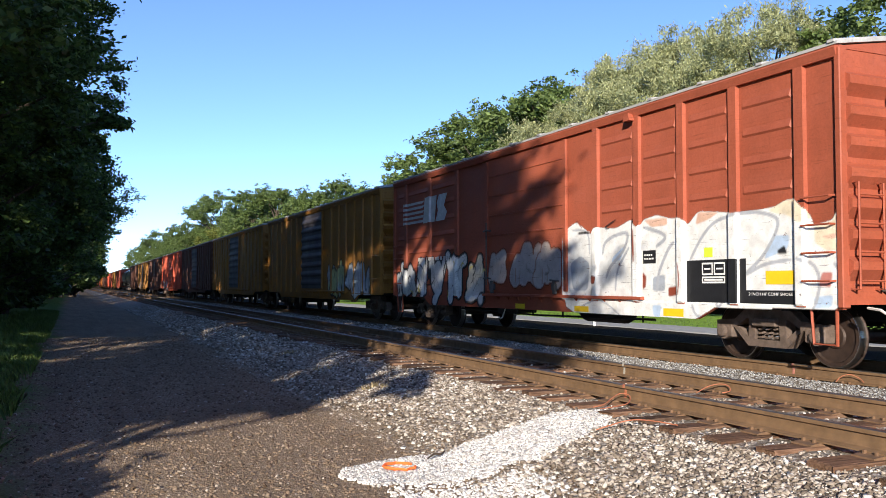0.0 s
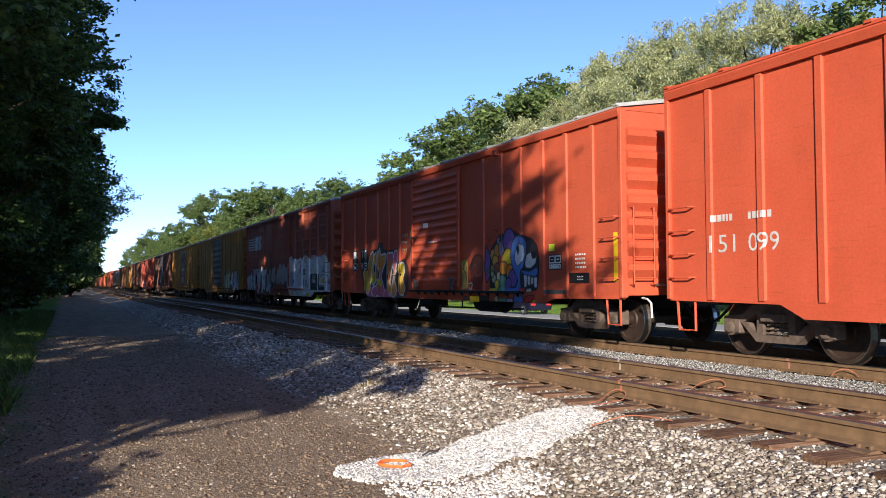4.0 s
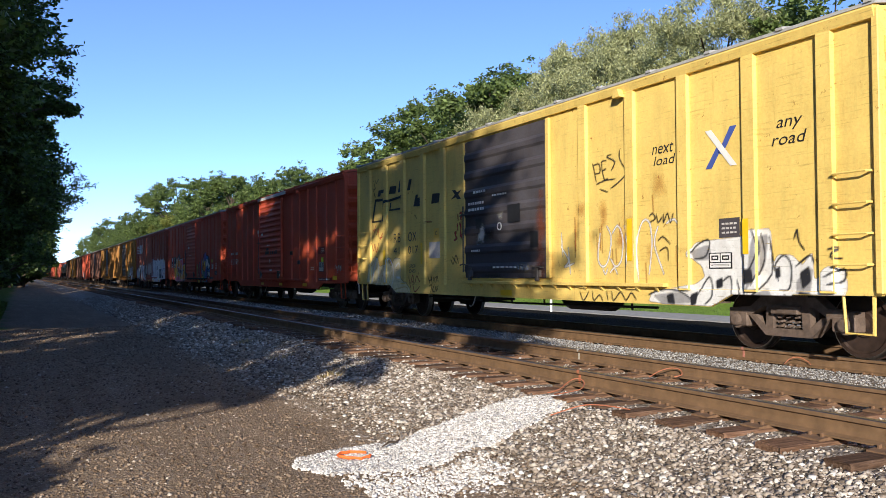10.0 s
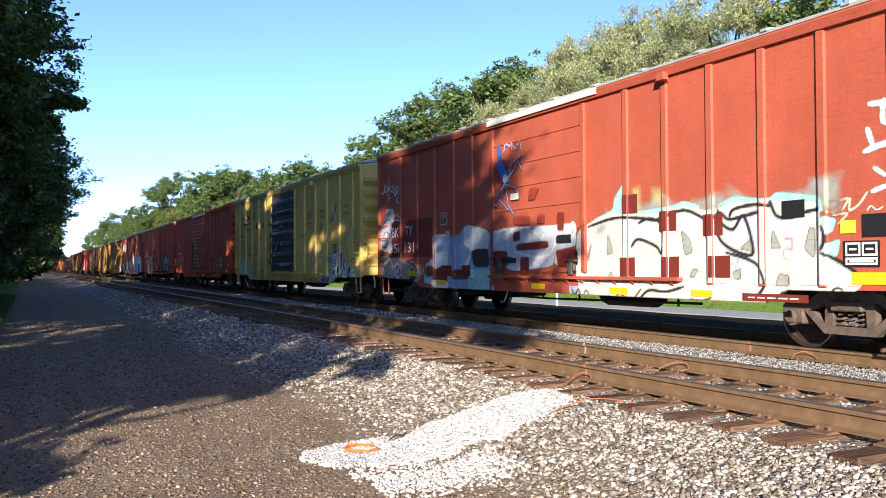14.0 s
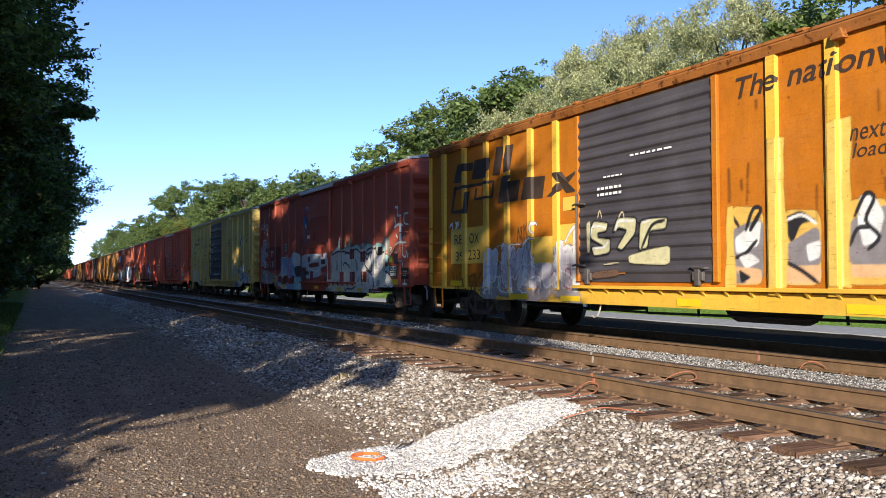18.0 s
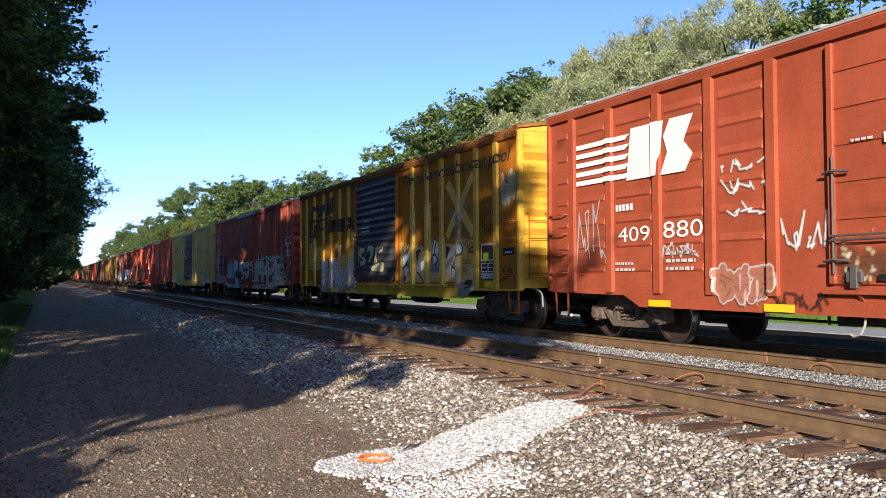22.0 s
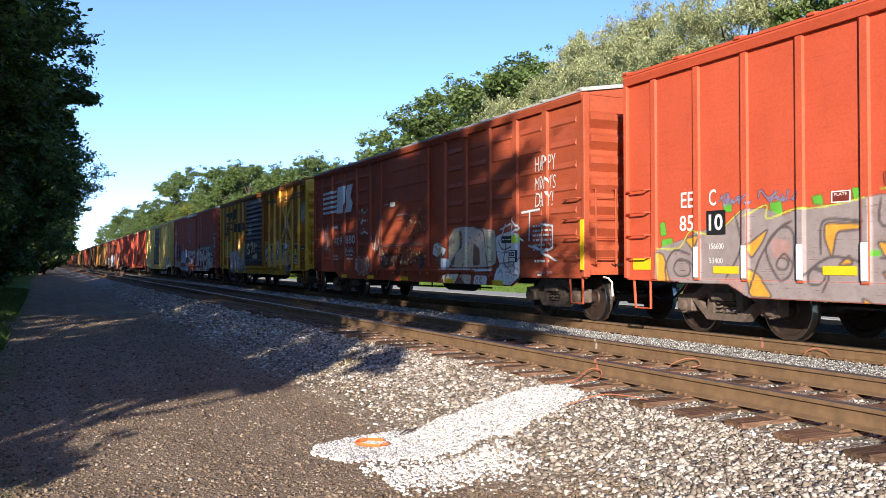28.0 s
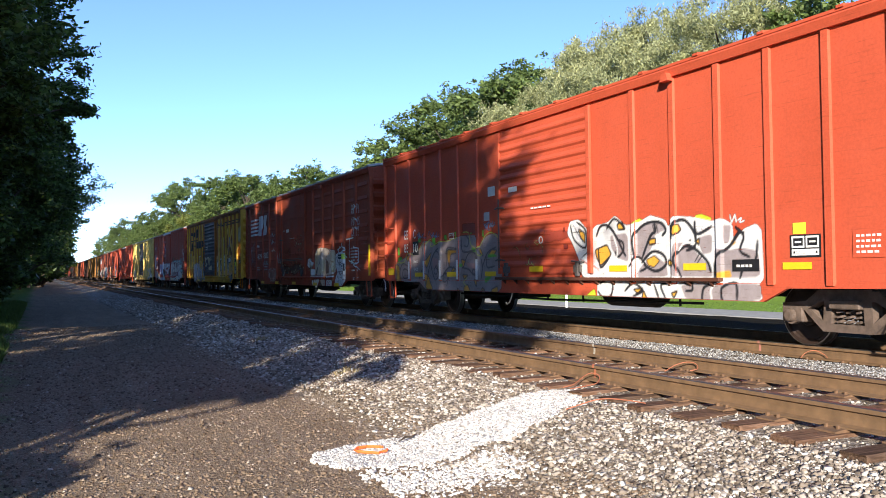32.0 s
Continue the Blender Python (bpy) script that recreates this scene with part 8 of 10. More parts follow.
    k.shape([(13.46, 1.71), (13.86, 1.73), (13.85, 1.15), (13.62, 1.16)], LAV2, None, None, 0.0)
    k.shape([(12.54, 1.44), (12.85, 1.23), (13.11, 1.20), (13.13, 0.77), (12.72, 1.03)], LAV2, None, None, 0.0)
    k.shape([(12.80, 1.77), (13.23, 1.84), (13.25, 1.38), (13.07, 1.30)], LAV2, None, None, 0.0)
    k.shape([(9.95, 1.26), (9.99, 1.63), (10.13, 1.31)], GREENG, None, INK, 0.012)
    k.shape([(9.39, 1.21), (9.55, 1.49), (9.45, 1.18)], GREENG, None, INK, 0.012)
    k.shape([(11.72, 1.61), (11.79, 1.23), (11.95, 1.28), (11.91, 1.46)], GREENG, None, INK, 0.012)
    k.shape([(13.89, 1.28), (13.97, 1.55), (14.06, 1.52), (14.04, 1.16)], GREENG, None, INK, 0.012)
    k.shape([(13.37, 1.30), (13.40, 1.55), (13.54, 1.29)], GREENG, None, INK, 0.012)
    k.shape([(13.44, 0.82), (13.50, 0.98), (13.65, 0.96), (13.65, 0.82)], GREENG, None, INK, 0.012)
    k.shape([(12.85, 1.31), (13.04, 1.43), (13.07, 1.26)], GREENG, None, INK, 0.012)
    k.shape([(9.96, 0.88), (10.06, 1.00), (10.16, 0.88)], GREENG, None, INK, 0.012)
    k.shape([(11.88, 0.92), (11.96, 1.04), (12.06, 1.04), (11.98, 0.92)], GREENG, None, INK, 0.012)
    k.shape([(12.73, 0.91), (12.72, 1.00), (12.86, 1.04), (12.85, 0.90)], GREENG, None, INK, 0.012)
    k.line([(9.45, 1.75), (10.16, 1.86), (10.85, 1.82), (11.17, 1.78), (11.78, 1.89), (12.27, 1.72), (12.48, 1.81), (12.64, 1.71), (12.86, 1.73), (13.18, 1.78)], 0.05, INK)
    k.line([(10.59, 1.39), (10.76, 1.50), (11.17, 1.38), (11.29, 1.28), (11.33, 1.67), (11.03, 1.81), (10.77, 1.75)], 0.05, INK)
    k.line([(12.41, 1.58), (12.54, 1.39), (12.85, 1.25), (13.08, 1.26), (12.92, 1.74), (12.73, 1.57), (12.51, 1.67), (12.45, 1.85)], 0.05, INK)
    k.line([(12.67, 1.75), (12.75, 1.84), (13.11, 1.88), (13.35, 1.85), (13.37, 1.89), (13.47, 1.71), (13.69, 1.68), (13.90, 1.73), (14.12, 1.76)], 0.05, INK)
    k.line([(13.15, 0.68), (13.28, 0.87), (13.10, 1.12), (12.60, 1.26)], 0.045, INK)
    k.line([(14.15, 1.23), (14.41, 1.11), (14.64, 0.97)], 0.045, INK)
    k.line([(14.16, 1.55), (14.21, 1.39), (14.15, 1.27)], 0.045, INK)
    k.line([(10.75, 0.53), (11.00, 0.71), (11.39, 0.70), (11.77, 0.78)], 0.045, INK)
    k.line([(9.19, 0.69), (9.28, 0.54), (9.39, 0.68), (9.53, 0.54)], 0.028, INK)
    k.line([(10.00, 0.61), (10.14, 0.53), (10.28, 0.64), (10.49, 0.57)], 0.028, INK)
    k.line([(10.66, 0.58), (10.83, 0.73)], 0.028, INK)
    k.line([(11.91, 0.61), (12.12, 0.59), (12.33, 0.64)], 0.028, INK)
    k.line([(13.50, 0.68), (13.58, 0.75), (13.69, 0.69)], 0.028, INK)
    k.line([(14.24, 0.68), (14.32, 0.80), (14.42, 0.80), (14.44, 0.69)], 0.028, INK)
    k.line([(13.59, 1.41), (13.70, 1.41), (13.70, 1.29), (13.59, 1.29), (13.59, 1.17), (13.70, 1.16)], 0.012, PALERED)
    k.put(c, "cream and white bubble graffiti outlined in black")
    for d0, z0 in ((10.37, 1.91), (11.25, 1.6), (12.17, 1.5), (10.3, 0.92), (11.3, 0.92), (12.3, 0.92)):
        rect(c, s, d0, d0 + 0.38, z0, z0 + 0.3, M_PATCH_RED, 0.012, "patch", "dark red paint-out patch")
    k = Canvas(s, 13.9, 15.82, 0.85, 3.9)
    k.line([(14.81, 2.90), (15.03, 2.88)], 0.075, WHITE)
    k.line([(14.99, 2.91), (14.98, 2.68), (15.18, 2.66)], 0.075, WHITE)
    k.line([(14.78, 2.62), (14.84, 2.44)], 0.075, WHITE)
    k.line([(14.74, 2.37), (15.02, 2.43), (15.32, 2.40)], 0.075, WHITE)
    k.line([(15.19, 2.39), (15.21, 1.95)], 0.075, WHITE)
    k.line([(14.86, 2.17), (14.99, 2.08)], 0.06, WHITE)
    k.line([(14.83, 1.91), (15.06, 1.96), (15.54, 1.94)], 0.06, WHITE)
    k.line([(15.38, 2.08), (15.46, 2.16)], 0.05, WHITE)
    k.line([(15.31, 1.94), (15.29, 1.66), (15.49, 1.57), (15.55, 1.73)], 0.06, WHITE)
    k.line([(15.04, 1.93), (15.08, 1.74), (15.05, 1.63)], 0.05, WHITE)
    k.line([(15.39, 2.69), (15.67, 2.69)], 0.06, WHITE)
    k.line([(15.41, 2.69), (15.41, 2.46), (15.68, 2.40)], 0.06, WHITE)
    k.line([(15.05, 1.46), (15.26, 1.49)], 0.04, WHITE)
    k.line([(15.28, 1.47), (15.30, 1.33)], 0.04, WHITE)
    k.line([(15.29, 0.88), (15.58, 0.88)], 0.06, WHITE)
    k.line([(15.44, 1.00), (15.41, 0.66)], 0.06, WHITE)
    k.line([(15.29, 0.75), (15.56, 0.74)], 0.05, WHITE)
    k.line([(15.59, 1.71), (15.63, 1.57), (15.67, 1.67)], 0.05, WHITE)
    k.line([(14.26, 1.83), (14.39, 1.84), (14.33, 1.71), (14.23, 1.72)], 0.03, CREAM4)
    k.line([(14.41, 1.84), (14.52, 1.85), (14.43, 1.72)], 0.03, CREAM4)
    k.line([(14.55, 1.85), (14.53, 1.72), (14.65, 1.77), (14.77, 1.91)], 0.03, CREAM4)
    k.line([(14.31, 1.67), (14.50, 1.68), (14.38, 1.57)], 0.03, CREAM4)
    k.line([(14.76, 1.70), (14.81, 1.75), (14.88, 1.70), (14.96, 1.73)], 0.02, WHITE)
    k.put(c, "tall white brush-like tag")
    rect(c, s, 14.41, 14.62, 1.45, 1.6, M_LIME, 0.012, "sticker", "lime-green sticker"), rect(c, s, 14.7, 15.05, 1.4, 1.66, M_BLK, 0.012, "patch"), rect(c, s, 13.56, 13.91, 1.67, 1.89, M_BLK, 0.012, "patch")
    data_panel(c, s, 14.45, 14.92, 1.06, 1.36, 0.012)
    rect(c, s, 15.24, 15.7, 1.01, 1.3, M_BLK, 0.012, "patch"), bars(c, s, 15.35, 15.6, 1.08, 1.24, 3, M_WHITE, 4, 0.015)
    rect(c, s, 12.9, 13.96, 0.62, 0.72, M_PATCH_RED, 0.012, "patch"), bars(c, s, 13.0, 13.85, 0.65, 0.69, 1, M_WHITE, 5, 0.015)
    reflectors(c, s, (1.9, 2.41, 0.86, 1.0), (3.54, 4.01, 0.68, 0.79), (7.66, 8.13, 0.67, 0.77), (14.56, 15.02, 0.86, 1.0), (10.04, 10.5, 0.63, 0.74), (11.93, 12.35, 0.65, 0.74))


def strip_e():
    bm = bmesh.new()
    box(bm, -1.645, -1.61, 15.85 / 2 - 9.8, 15.85 / 2 - 6.1, 3.94, 4.05, 0.005)
    part("roof_flashing", bm, M_WHITE, car_e, "peeling white strip along the eave")


strip_e()


def mark_f():
    c, s = car_f, side_f
    rect(c, s, 1.04, 2.84, 1.35, 2.14, M_PATCH_YELLOW, 0.004, "patch", "lighter yellow renumbering patch")
    for t, a, b, z0, z1 in (("RB", 1.23, 1.67, 1.79, 2.0), ("OX", 1.96, 2.4, 1.79, 2.01), ("39", 1.29, 1.68, 1.42, 1.62), ("233", 1.9, 2.45, 1.43, 1.65)):
        words(c, s, t, a, b, z0, z1, M_BLK, 0, 0.007)
    quads(c, s, [[(1.19, 3.18), (1.40, 3.58), (2.16, 3.54), (2.11, 3.37), (1.73, 3.39), (1.57, 3.16)]], M_LOGO_BROWN, 0.007, "emblem", "dark slanted block of the emblem")
    quads(c, s, [[(2.07, 3.17), (2.23, 3.58), (2.94, 3.55), (2.79, 3.14)]], M_LOGO_BROWN, 0.007, "emblem", "dark slanted block of the emblem")
    quads(c, s, [[(3.00, 3.16), (3.18, 3.73), (3.50, 3.71), (3.31, 3.15)]], M_LOGO_BROWN, 0.007, "emblem", "dark slanted block of the emblem")
    quads(c, s, [[(3.47, 3.16), (3.66, 3.70), (3.88, 3.70), (3.71, 3.17)]], M_LOGO_BROWN, 0.007, "emblem", "dark slanted block of the emblem")
    quads(c, s, [[(3.22, 2.56), (3.41, 3.10), (3.74, 3.09), (3.70, 2.97), (4.13, 2.96), (4.02, 2.56)]], M_LOGO_BROWN, 0.007, "emblem", "dark slanted block of the emblem")
    quads(c, s, [[(4.14, 2.56), (4.28, 2.98), (5.03, 2.94), (4.93, 2.53)]], M_LOGO_BROWN, 0.007, "emblem", "dark slanted block of the emblem")
    quads(c, s, [[(5.06, 2.54), (5.51, 2.76), (5.28, 2.96), (5.58, 2.95), (5.70, 2.83), (6.12, 2.95), (5.78, 2.73), (6.03, 2.56), (5.72, 2.55), (5.61, 2.65), (5.35, 2.53)]], M_LOGO_BROWN, 0.007, "emblem", "dark slanted block of the emblem")
    quads(c, s, [[(1.05, 2.50), (1.21, 3.09), (1.37, 3.09), (1.18, 2.56), (1.74, 2.56), (1.84, 2.93), (1.99, 2.93), (1.86, 2.45)]], M_LOGO_BROWN, 0.007, "emblem", "dark slanted block of the emblem")
    quads(c, s, [[(1.21, 3.09), (2.65, 3.07), (2.65, 3.00), (1.21, 3.02)]], M_LOGO_BROWN, 0.007, "emblem", "dark slanted block of the emblem")
    quads(c, s, [[(2.54, 3.08), (3.04, 3.07), (3.02, 3.01), (2.54, 3.01)]], M_LOGO_BROWN, 0.007, "emblem", "dark slanted block of the emblem")
    quads(c, s, [[(2.93, 2.71), (3.02, 3.06), (3.10, 3.05), (3.04, 2.71)]], M_LOGO_BROWN, 0.007, "emblem", "dark slanted block of the emblem")
    quads(c, s, [[(2.17, 2.71), (2.25, 2.97), (2.34, 2.97), (2.29, 2.76), (2.97, 2.75), (2.97, 2.70)]], M_LOGO_BROWN, 0.007, "emblem", "dark slanted block of the emblem")
    k = Canvas(s, 0.9, 6.2, 0.6, 2.5)
    k.field(2.6, 6.1, 0.5, 1.55, (0.42, 0.36, 0.36), 3, 0.12, 0.25, 0.85)
    k.letters(2.7, 6.1, 0.75, 1.75, 6, [(0.5, 0.42, 0.45), (0.62, 0.58, 0.62)], (0.8, 0.74, 0.68), 4, 0.13, 0.025)
    k.stroke([(6.0, 0.9), (6.02, 1.8)], 0.22, WHITE), k.tag(1.0, 1.7, 2.1, 2.3, WHITE, 5, 0.04), k.tag(4.0, 4.6, 1.7, 2.1, INK, 6, 0.018), k.tag(2.6, 2.9, 0.7, 1.1, WHITE, 7, 0.06)
    k.tag(1.2, 2.6, 0.7, 1.2, (0.25, 0.12, 0.03), 8, 0.03)
    k.swirls(2.7, 6.0, 0.75, 1.7, 22, (0.85, 0.82, 0.78), 91, 0.03, 0.6), k.swirls(2.7, 6.0, 0.75, 1.6, 10, (0.45, 0.05, 0.05), 92, 0.025, 0.4), k.swirls(4.2, 6.1, 1.0, 2.2, 6, WHITE, 93, 0.08, 0.5)
    k.put(c, "grey and white graffiti low on the side")
    rect(c, s, 5.61, 6.1, 2.24, 2.48, M_PATCH_YELLOW, 0.008, "patch"), rect(c, s, 4.63, 5.32, 1.32, 1.81, M_PATCH_YELLOW, 0.012, "patch", "pale yellow patch"), rect(c, s, 5.5, 6.1, 1.2, 2.0, M_PATCH_YELLOW, 0.003, "patch")
    k = Canvas(s, 6.2, 9.4, 0.98, 3.3)
    k.shape([(7.53, 1.39), (8.08, 1.48), (8.52, 1.52), (8.51, 1.23), (7.56, 1.27)], YCREAM, None, None, 0.0)
    k.shape([(6.51, 1.71), (6.59, 2.00), (7.02, 1.95), (6.97, 1.81), (6.73, 1.79), (6.73, 1.71), (7.08, 1.68), (7.06, 1.45), (6.62, 1.40), (6.54, 1.56), (6.90, 1.56)], YCREAM, None, INK, 0.03)
    k.line([(6.54, 1.76), (6.60, 1.91), (6.96, 1.87)], 0.035, WHITE)
    k.line([(6.59, 1.54), (6.90, 1.55), (7.01, 1.64)], 0.03, WHITE)
    k.shape([(7.13, 1.77), (7.26, 2.02), (7.75, 1.99), (7.72, 1.74), (7.38, 1.48), (7.24, 1.53), (7.51, 1.80), (7.30, 1.85)], YCREAM, None, INK, 0.03)
    k.line([(7.22, 1.81), (7.30, 1.95), (7.67, 1.94)], 0.035, WHITE)
    k.shape([(7.79, 1.47), (7.83, 1.93), (8.12, 1.96), (8.48, 1.94), (8.43, 1.77), (8.06, 1.76), (8.01, 1.50)], YCREAM, None, INK, 0.03)
    k.line([(7.87, 1.51), (8.11, 1.84), (8.39, 1.90)], 0.055, INK)
    k.line([(7.90, 1.90), (8.07, 1.92)], 0.03, WHITE)
    k.shape([(6.41, 1.97), (6.52, 2.01), (6.50, 1.47), (6.42, 1.47)], YCREAM, None, None, 0.0)
    k.line([(6.73, 2.04), (6.79, 2.16), (6.85, 2.03)], 0.025, CREAM3)
    k.line([(7.30, 2.02), (7.39, 2.10), (7.44, 2.01)], 0.025, CREAM3)
    k.line([(6.52, 1.07), (7.45, 1.12)], 0.03, RUSTK)
    k.line([(6.89, 1.26), (7.29, 1.29)], 0.02, CREAM3)
    k.shape([(6.59, 1.14), (7.29, 1.19), (7.28, 1.07), (6.58, 1.02)], DARKBR, None, None, 0.0)
    k.put(c, "cream scrawls on the dark door")
    bars(c, s, 6.73, 7.38, 2.38, 2.58, 2, M_WHITE, 3), bars(c, s, 7.6, 8.6, 2.95, 3.02, 1, M_WHITE, 4), bars(c, s, 6.9, 7.4, 2.68, 2.74, 1, M_WHITE, 5)
    words(c, s, "The nationwide boxcar pool", 9.8, 15.5, 3.36, 3.74, M_LOGO_BROWN, 0.25, 0.007, 0.012)
    words(c, s, "next", 11.57, 12.05, 2.63, 2.80, M_LOGO_BROWN, 0.25), words(c, s, "load", 11.6, 12.08, 2.43, 2.6, M_LOGO_BROWN, 0.25)
    words(c, s, "any", 14.25, 14.68, 2.61, 2.80, M_LOGO_BROWN, 0.25), words(c, s, "road", 14.21, 14.77, 2.40, 2.6, M_LOGO_BROWN, 0.25)
    quads(c, s, [[(12.39, 3.2), (12.6, 3.36), (13.93, 2.12), (13.75, 1.94)]], M_PATCH_YELLOW, 0.005, "emblem", "pale crossed bar")
    quads(c, s, [[(12.39, 2.1), (12.55, 1.96), (13.93, 3.3), (13.75, 3.42)]], M_PATCH_YELLOW, 0.008, "emblem", "pale crossed bar")
    k = Canvas(s, 9.5, 15.8, 0.6, 3.4)
    k.shape([(9.68, 2.02), (10.26, 1.96), (10.24, 0.95), (9.67, 0.94)], LAMBER, None, None, 0.0)
    k.shape([(10.58, 1.91), (11.16, 1.86), (11.14, 0.95), (10.56, 0.95)], LAMBER, None, None, 0.0)
    k.shape([(11.52, 1.96), (12.07, 1.93), (12.06, 0.96), (11.50, 0.96)], LAMBER, None, None, 0.0)
    k.shape([(12.36, 1.90), (12.99, 1.82), (12.98, 0.97), (12.35, 0.96)], LAMBER, None, None, 0.0)
    k.shape([(13.08, 1.97), (13.90, 1.91), (13.88, 0.97), (13.06, 0.97)], LAMBER, None, None, 0.0)
    k.shape([(9.68, 1.70), (10.26, 1.84), (10.24, 0.97), (9.67, 0.96)], GREYD, None, None, 0.0)
    k.shape([(9.75, 1.58), (9.95, 1.69), (10.22, 1.80), (10.17, 1.46), (9.77, 1.36)], WHITE, None, None, 0.0)
    k.line([(9.68, 1.91), (9.82, 1.74)], 0.055, INK)
    k.line([(9.95, 1.68), (10.08, 1.95), (10.21, 1.92), (10.03, 1.68), (10.17, 1.88)], 0.055, INK)
    k.line([(9.75, 1.31), (9.94, 1.37), (10.13, 1.53)], 0.055, INK)
    k.shape([(9.71, 1.20), (10.21, 1.16), (10.21, 0.97), (9.94, 0.97)], PEACHY, None, None, 0.0)
    k.shape([(9.81, 1.16), (10.04, 1.05), (9.85, 0.96)], INK, None, None, 0.0)
    k.shape([(9.81, 1.32), (10.03, 1.37), (10.20, 1.26), (9.94, 1.16)], WHITE, None, None, 0.0)
    k.shape([(10.60, 1.81), (10.85, 1.88), (11.09, 1.74), (10.85, 1.71), (10.71, 1.45), (10.60, 1.66)], INK, None, None, 0.0)
    k.shape([(10.59, 1.45), (11.12, 1.69), (11.15, 1.19), (10.69, 1.14)], GREYD, None, None, 0.0)
    k.shape([(10.92, 1.45), (11.14, 1.50), (11.13, 1.29), (10.96, 1.24)], WHITE, None, None, 0.0)
    k.shape([(10.59, 1.19), (11.15, 1.20), (11.14, 0.97), (10.59, 0.96)], PEACHY, None, None, 0.0)
    k.line([(10.59, 1.25), (10.84, 1.14), (11.08, 0.99)], 0.055, INK)
    k.line([(10.63, 1.77), (10.87, 1.82), (11.08, 1.70)], 0.04, WHITE)
    k.shape([(11.53, 1.71), (12.07, 1.88), (12.06, 1.18), (11.52, 1.19)], GREYD, None, None, 0.0)
    k.shape([(11.69, 1.99), (11.86, 2.01), (12.00, 1.75), (11.92, 1.46), (11.72, 1.40), (11.65, 1.71)], WHITE, None, None, 0.0)
    k.line([(11.62, 1.76), (11.76, 2.00), (11.87, 1.94), (11.76, 1.70), (11.93, 1.51), (11.79, 1.37)], 0.05, INK)
    k.line([(11.55, 1.43), (11.65, 1.61), (11.80, 1.62)], 0.05, INK)
    k.shape([(11.52, 1.20), (12.06, 1.19), (12.06, 1.05), (11.52, 1.05)], PEACHY, None, None, 0.0)
    k.shape([(12.39, 1.82), (12.99, 1.72), (12.98, 1.13), (12.38, 1.13)], GREYD, None, None, 0.0)
    k.shape([(12.41, 1.82), (12.63, 1.78), (12.49, 1.53), (12.39, 1.49)], INK, None, None, 0.0)
    k.shape([(12.61, 1.35), (12.85, 1.57), (12.99, 1.55), (12.73, 1.39), (12.98, 1.22), (12.98, 1.07), (12.61, 1.07)], WHITE, None, None, 0.0)
    k.line([(12.67, 1.37), (12.97, 1.24), (12.73, 1.31), (12.70, 1.13)], 0.05, INK)
    k.shape([(12.37, 1.22), (12.61, 1.32), (12.60, 0.98), (12.36, 0.98)], PEACHY, None, None, 0.0)
    k.shape([(13.05, 1.81), (13.30, 1.85), (13.35, 1.67), (13.18, 1.59), (13.05, 1.64)], WHITE, None, None, 0.0)
    k.line([(13.19, 1.86), (13.30, 1.74), (13.24, 1.63), (13.07, 1.56)], 0.05, INK)
    k.line([(13.35, 1.93), (13.38, 1.79), (13.46, 1.88)], 0.025, INK)
    k.line([(13.45, 1.88), (13.57, 1.89), (13.50, 1.74), (13.67, 1.82), (13.82, 1.81), (13.76, 1.73)], 0.025, INK)
    k.line([(13.55, 1.66), (13.76, 1.74), (13.89, 1.65), (13.60, 1.64)], 0.055, INK)
    k.shape([(13.19, 1.60), (13.89, 1.61), (13.88, 1.12), (13.19, 1.09)], TAN, None, None, 0.0)
    k.line([(13.26, 1.45), (13.70, 1.46)], 0.022, INK)
    k.line([(13.26, 1.39), (13.68, 1.40)], 0.022, INK)
    k.line([(13.29, 1.34), (13.39, 1.34)], 0.022, INK)
    k.line([(13.29, 1.29), (13.39, 1.29)], 0.022, INK)
    k.line([(13.28, 1.22), (13.56, 1.23)], 0.022, INK)
    k.line([(13.55, 1.30), (13.80, 1.12)], 0.03, WHITE)
    k.line([(13.60, 1.21), (13.83, 1.25), (13.85, 1.12)], 0.03, WHITE)
    k.line([(13.67, 1.34), (13.78, 1.17)], 0.03, WHITE)
    k.shape([(13.07, 1.09), (13.88, 1.12), (13.88, 0.97), (13.06, 0.95)], PEACHY, None, None, 0.0)
    k.shape([(13.06, 0.92), (13.88, 1.03), (13.88, 0.77), (13.59, 0.64), (13.06, 0.66)], GREYD, None, None, 0.0)
    k.shape([(13.33, 0.92), (13.49, 1.03), (13.80, 1.01), (13.59, 0.84), (13.38, 0.80)], INK, None, None, 0.0)
    k.shape([(13.59, 0.76), (13.85, 0.93), (13.87, 0.81), (13.69, 0.68)], WHITE, None, None, 0.0)
    k.line([(13.28, 0.88), (13.55, 0.89)], 0.02, WHITE)
    k.line([(13.22, 2.13), (13.23, 2.03)], 0.02, INK)
    k.line([(13.22, 2.08), (13.31, 2.08), (13.33, 2.13)], 0.02, INK)
    k.line([(13.35, 2.02), (13.41, 2.12), (13.45, 2.02)], 0.02, INK)
    k.line([(13.56, 2.12), (13.57, 2.02), (13.64, 2.06), (13.56, 2.12)], 0.02, INK)
    k.line([(13.71, 2.11), (13.72, 2.01), (13.80, 2.06), (13.72, 2.11)], 0.02, INK)
    k.line([(13.82, 2.13), (13.86, 2.07), (13.80, 2.00)], 0.02, INK)
    k.shape([(13.12, 2.84), (13.25, 2.84), (13.21, 2.35), (13.12, 2.41)], PALEB3, None, None, 0.0)
    k.shape([(12.92, 2.36), (13.00, 2.39), (12.98, 2.28), (12.91, 2.26)], PALEB3, None, None, 0.0)
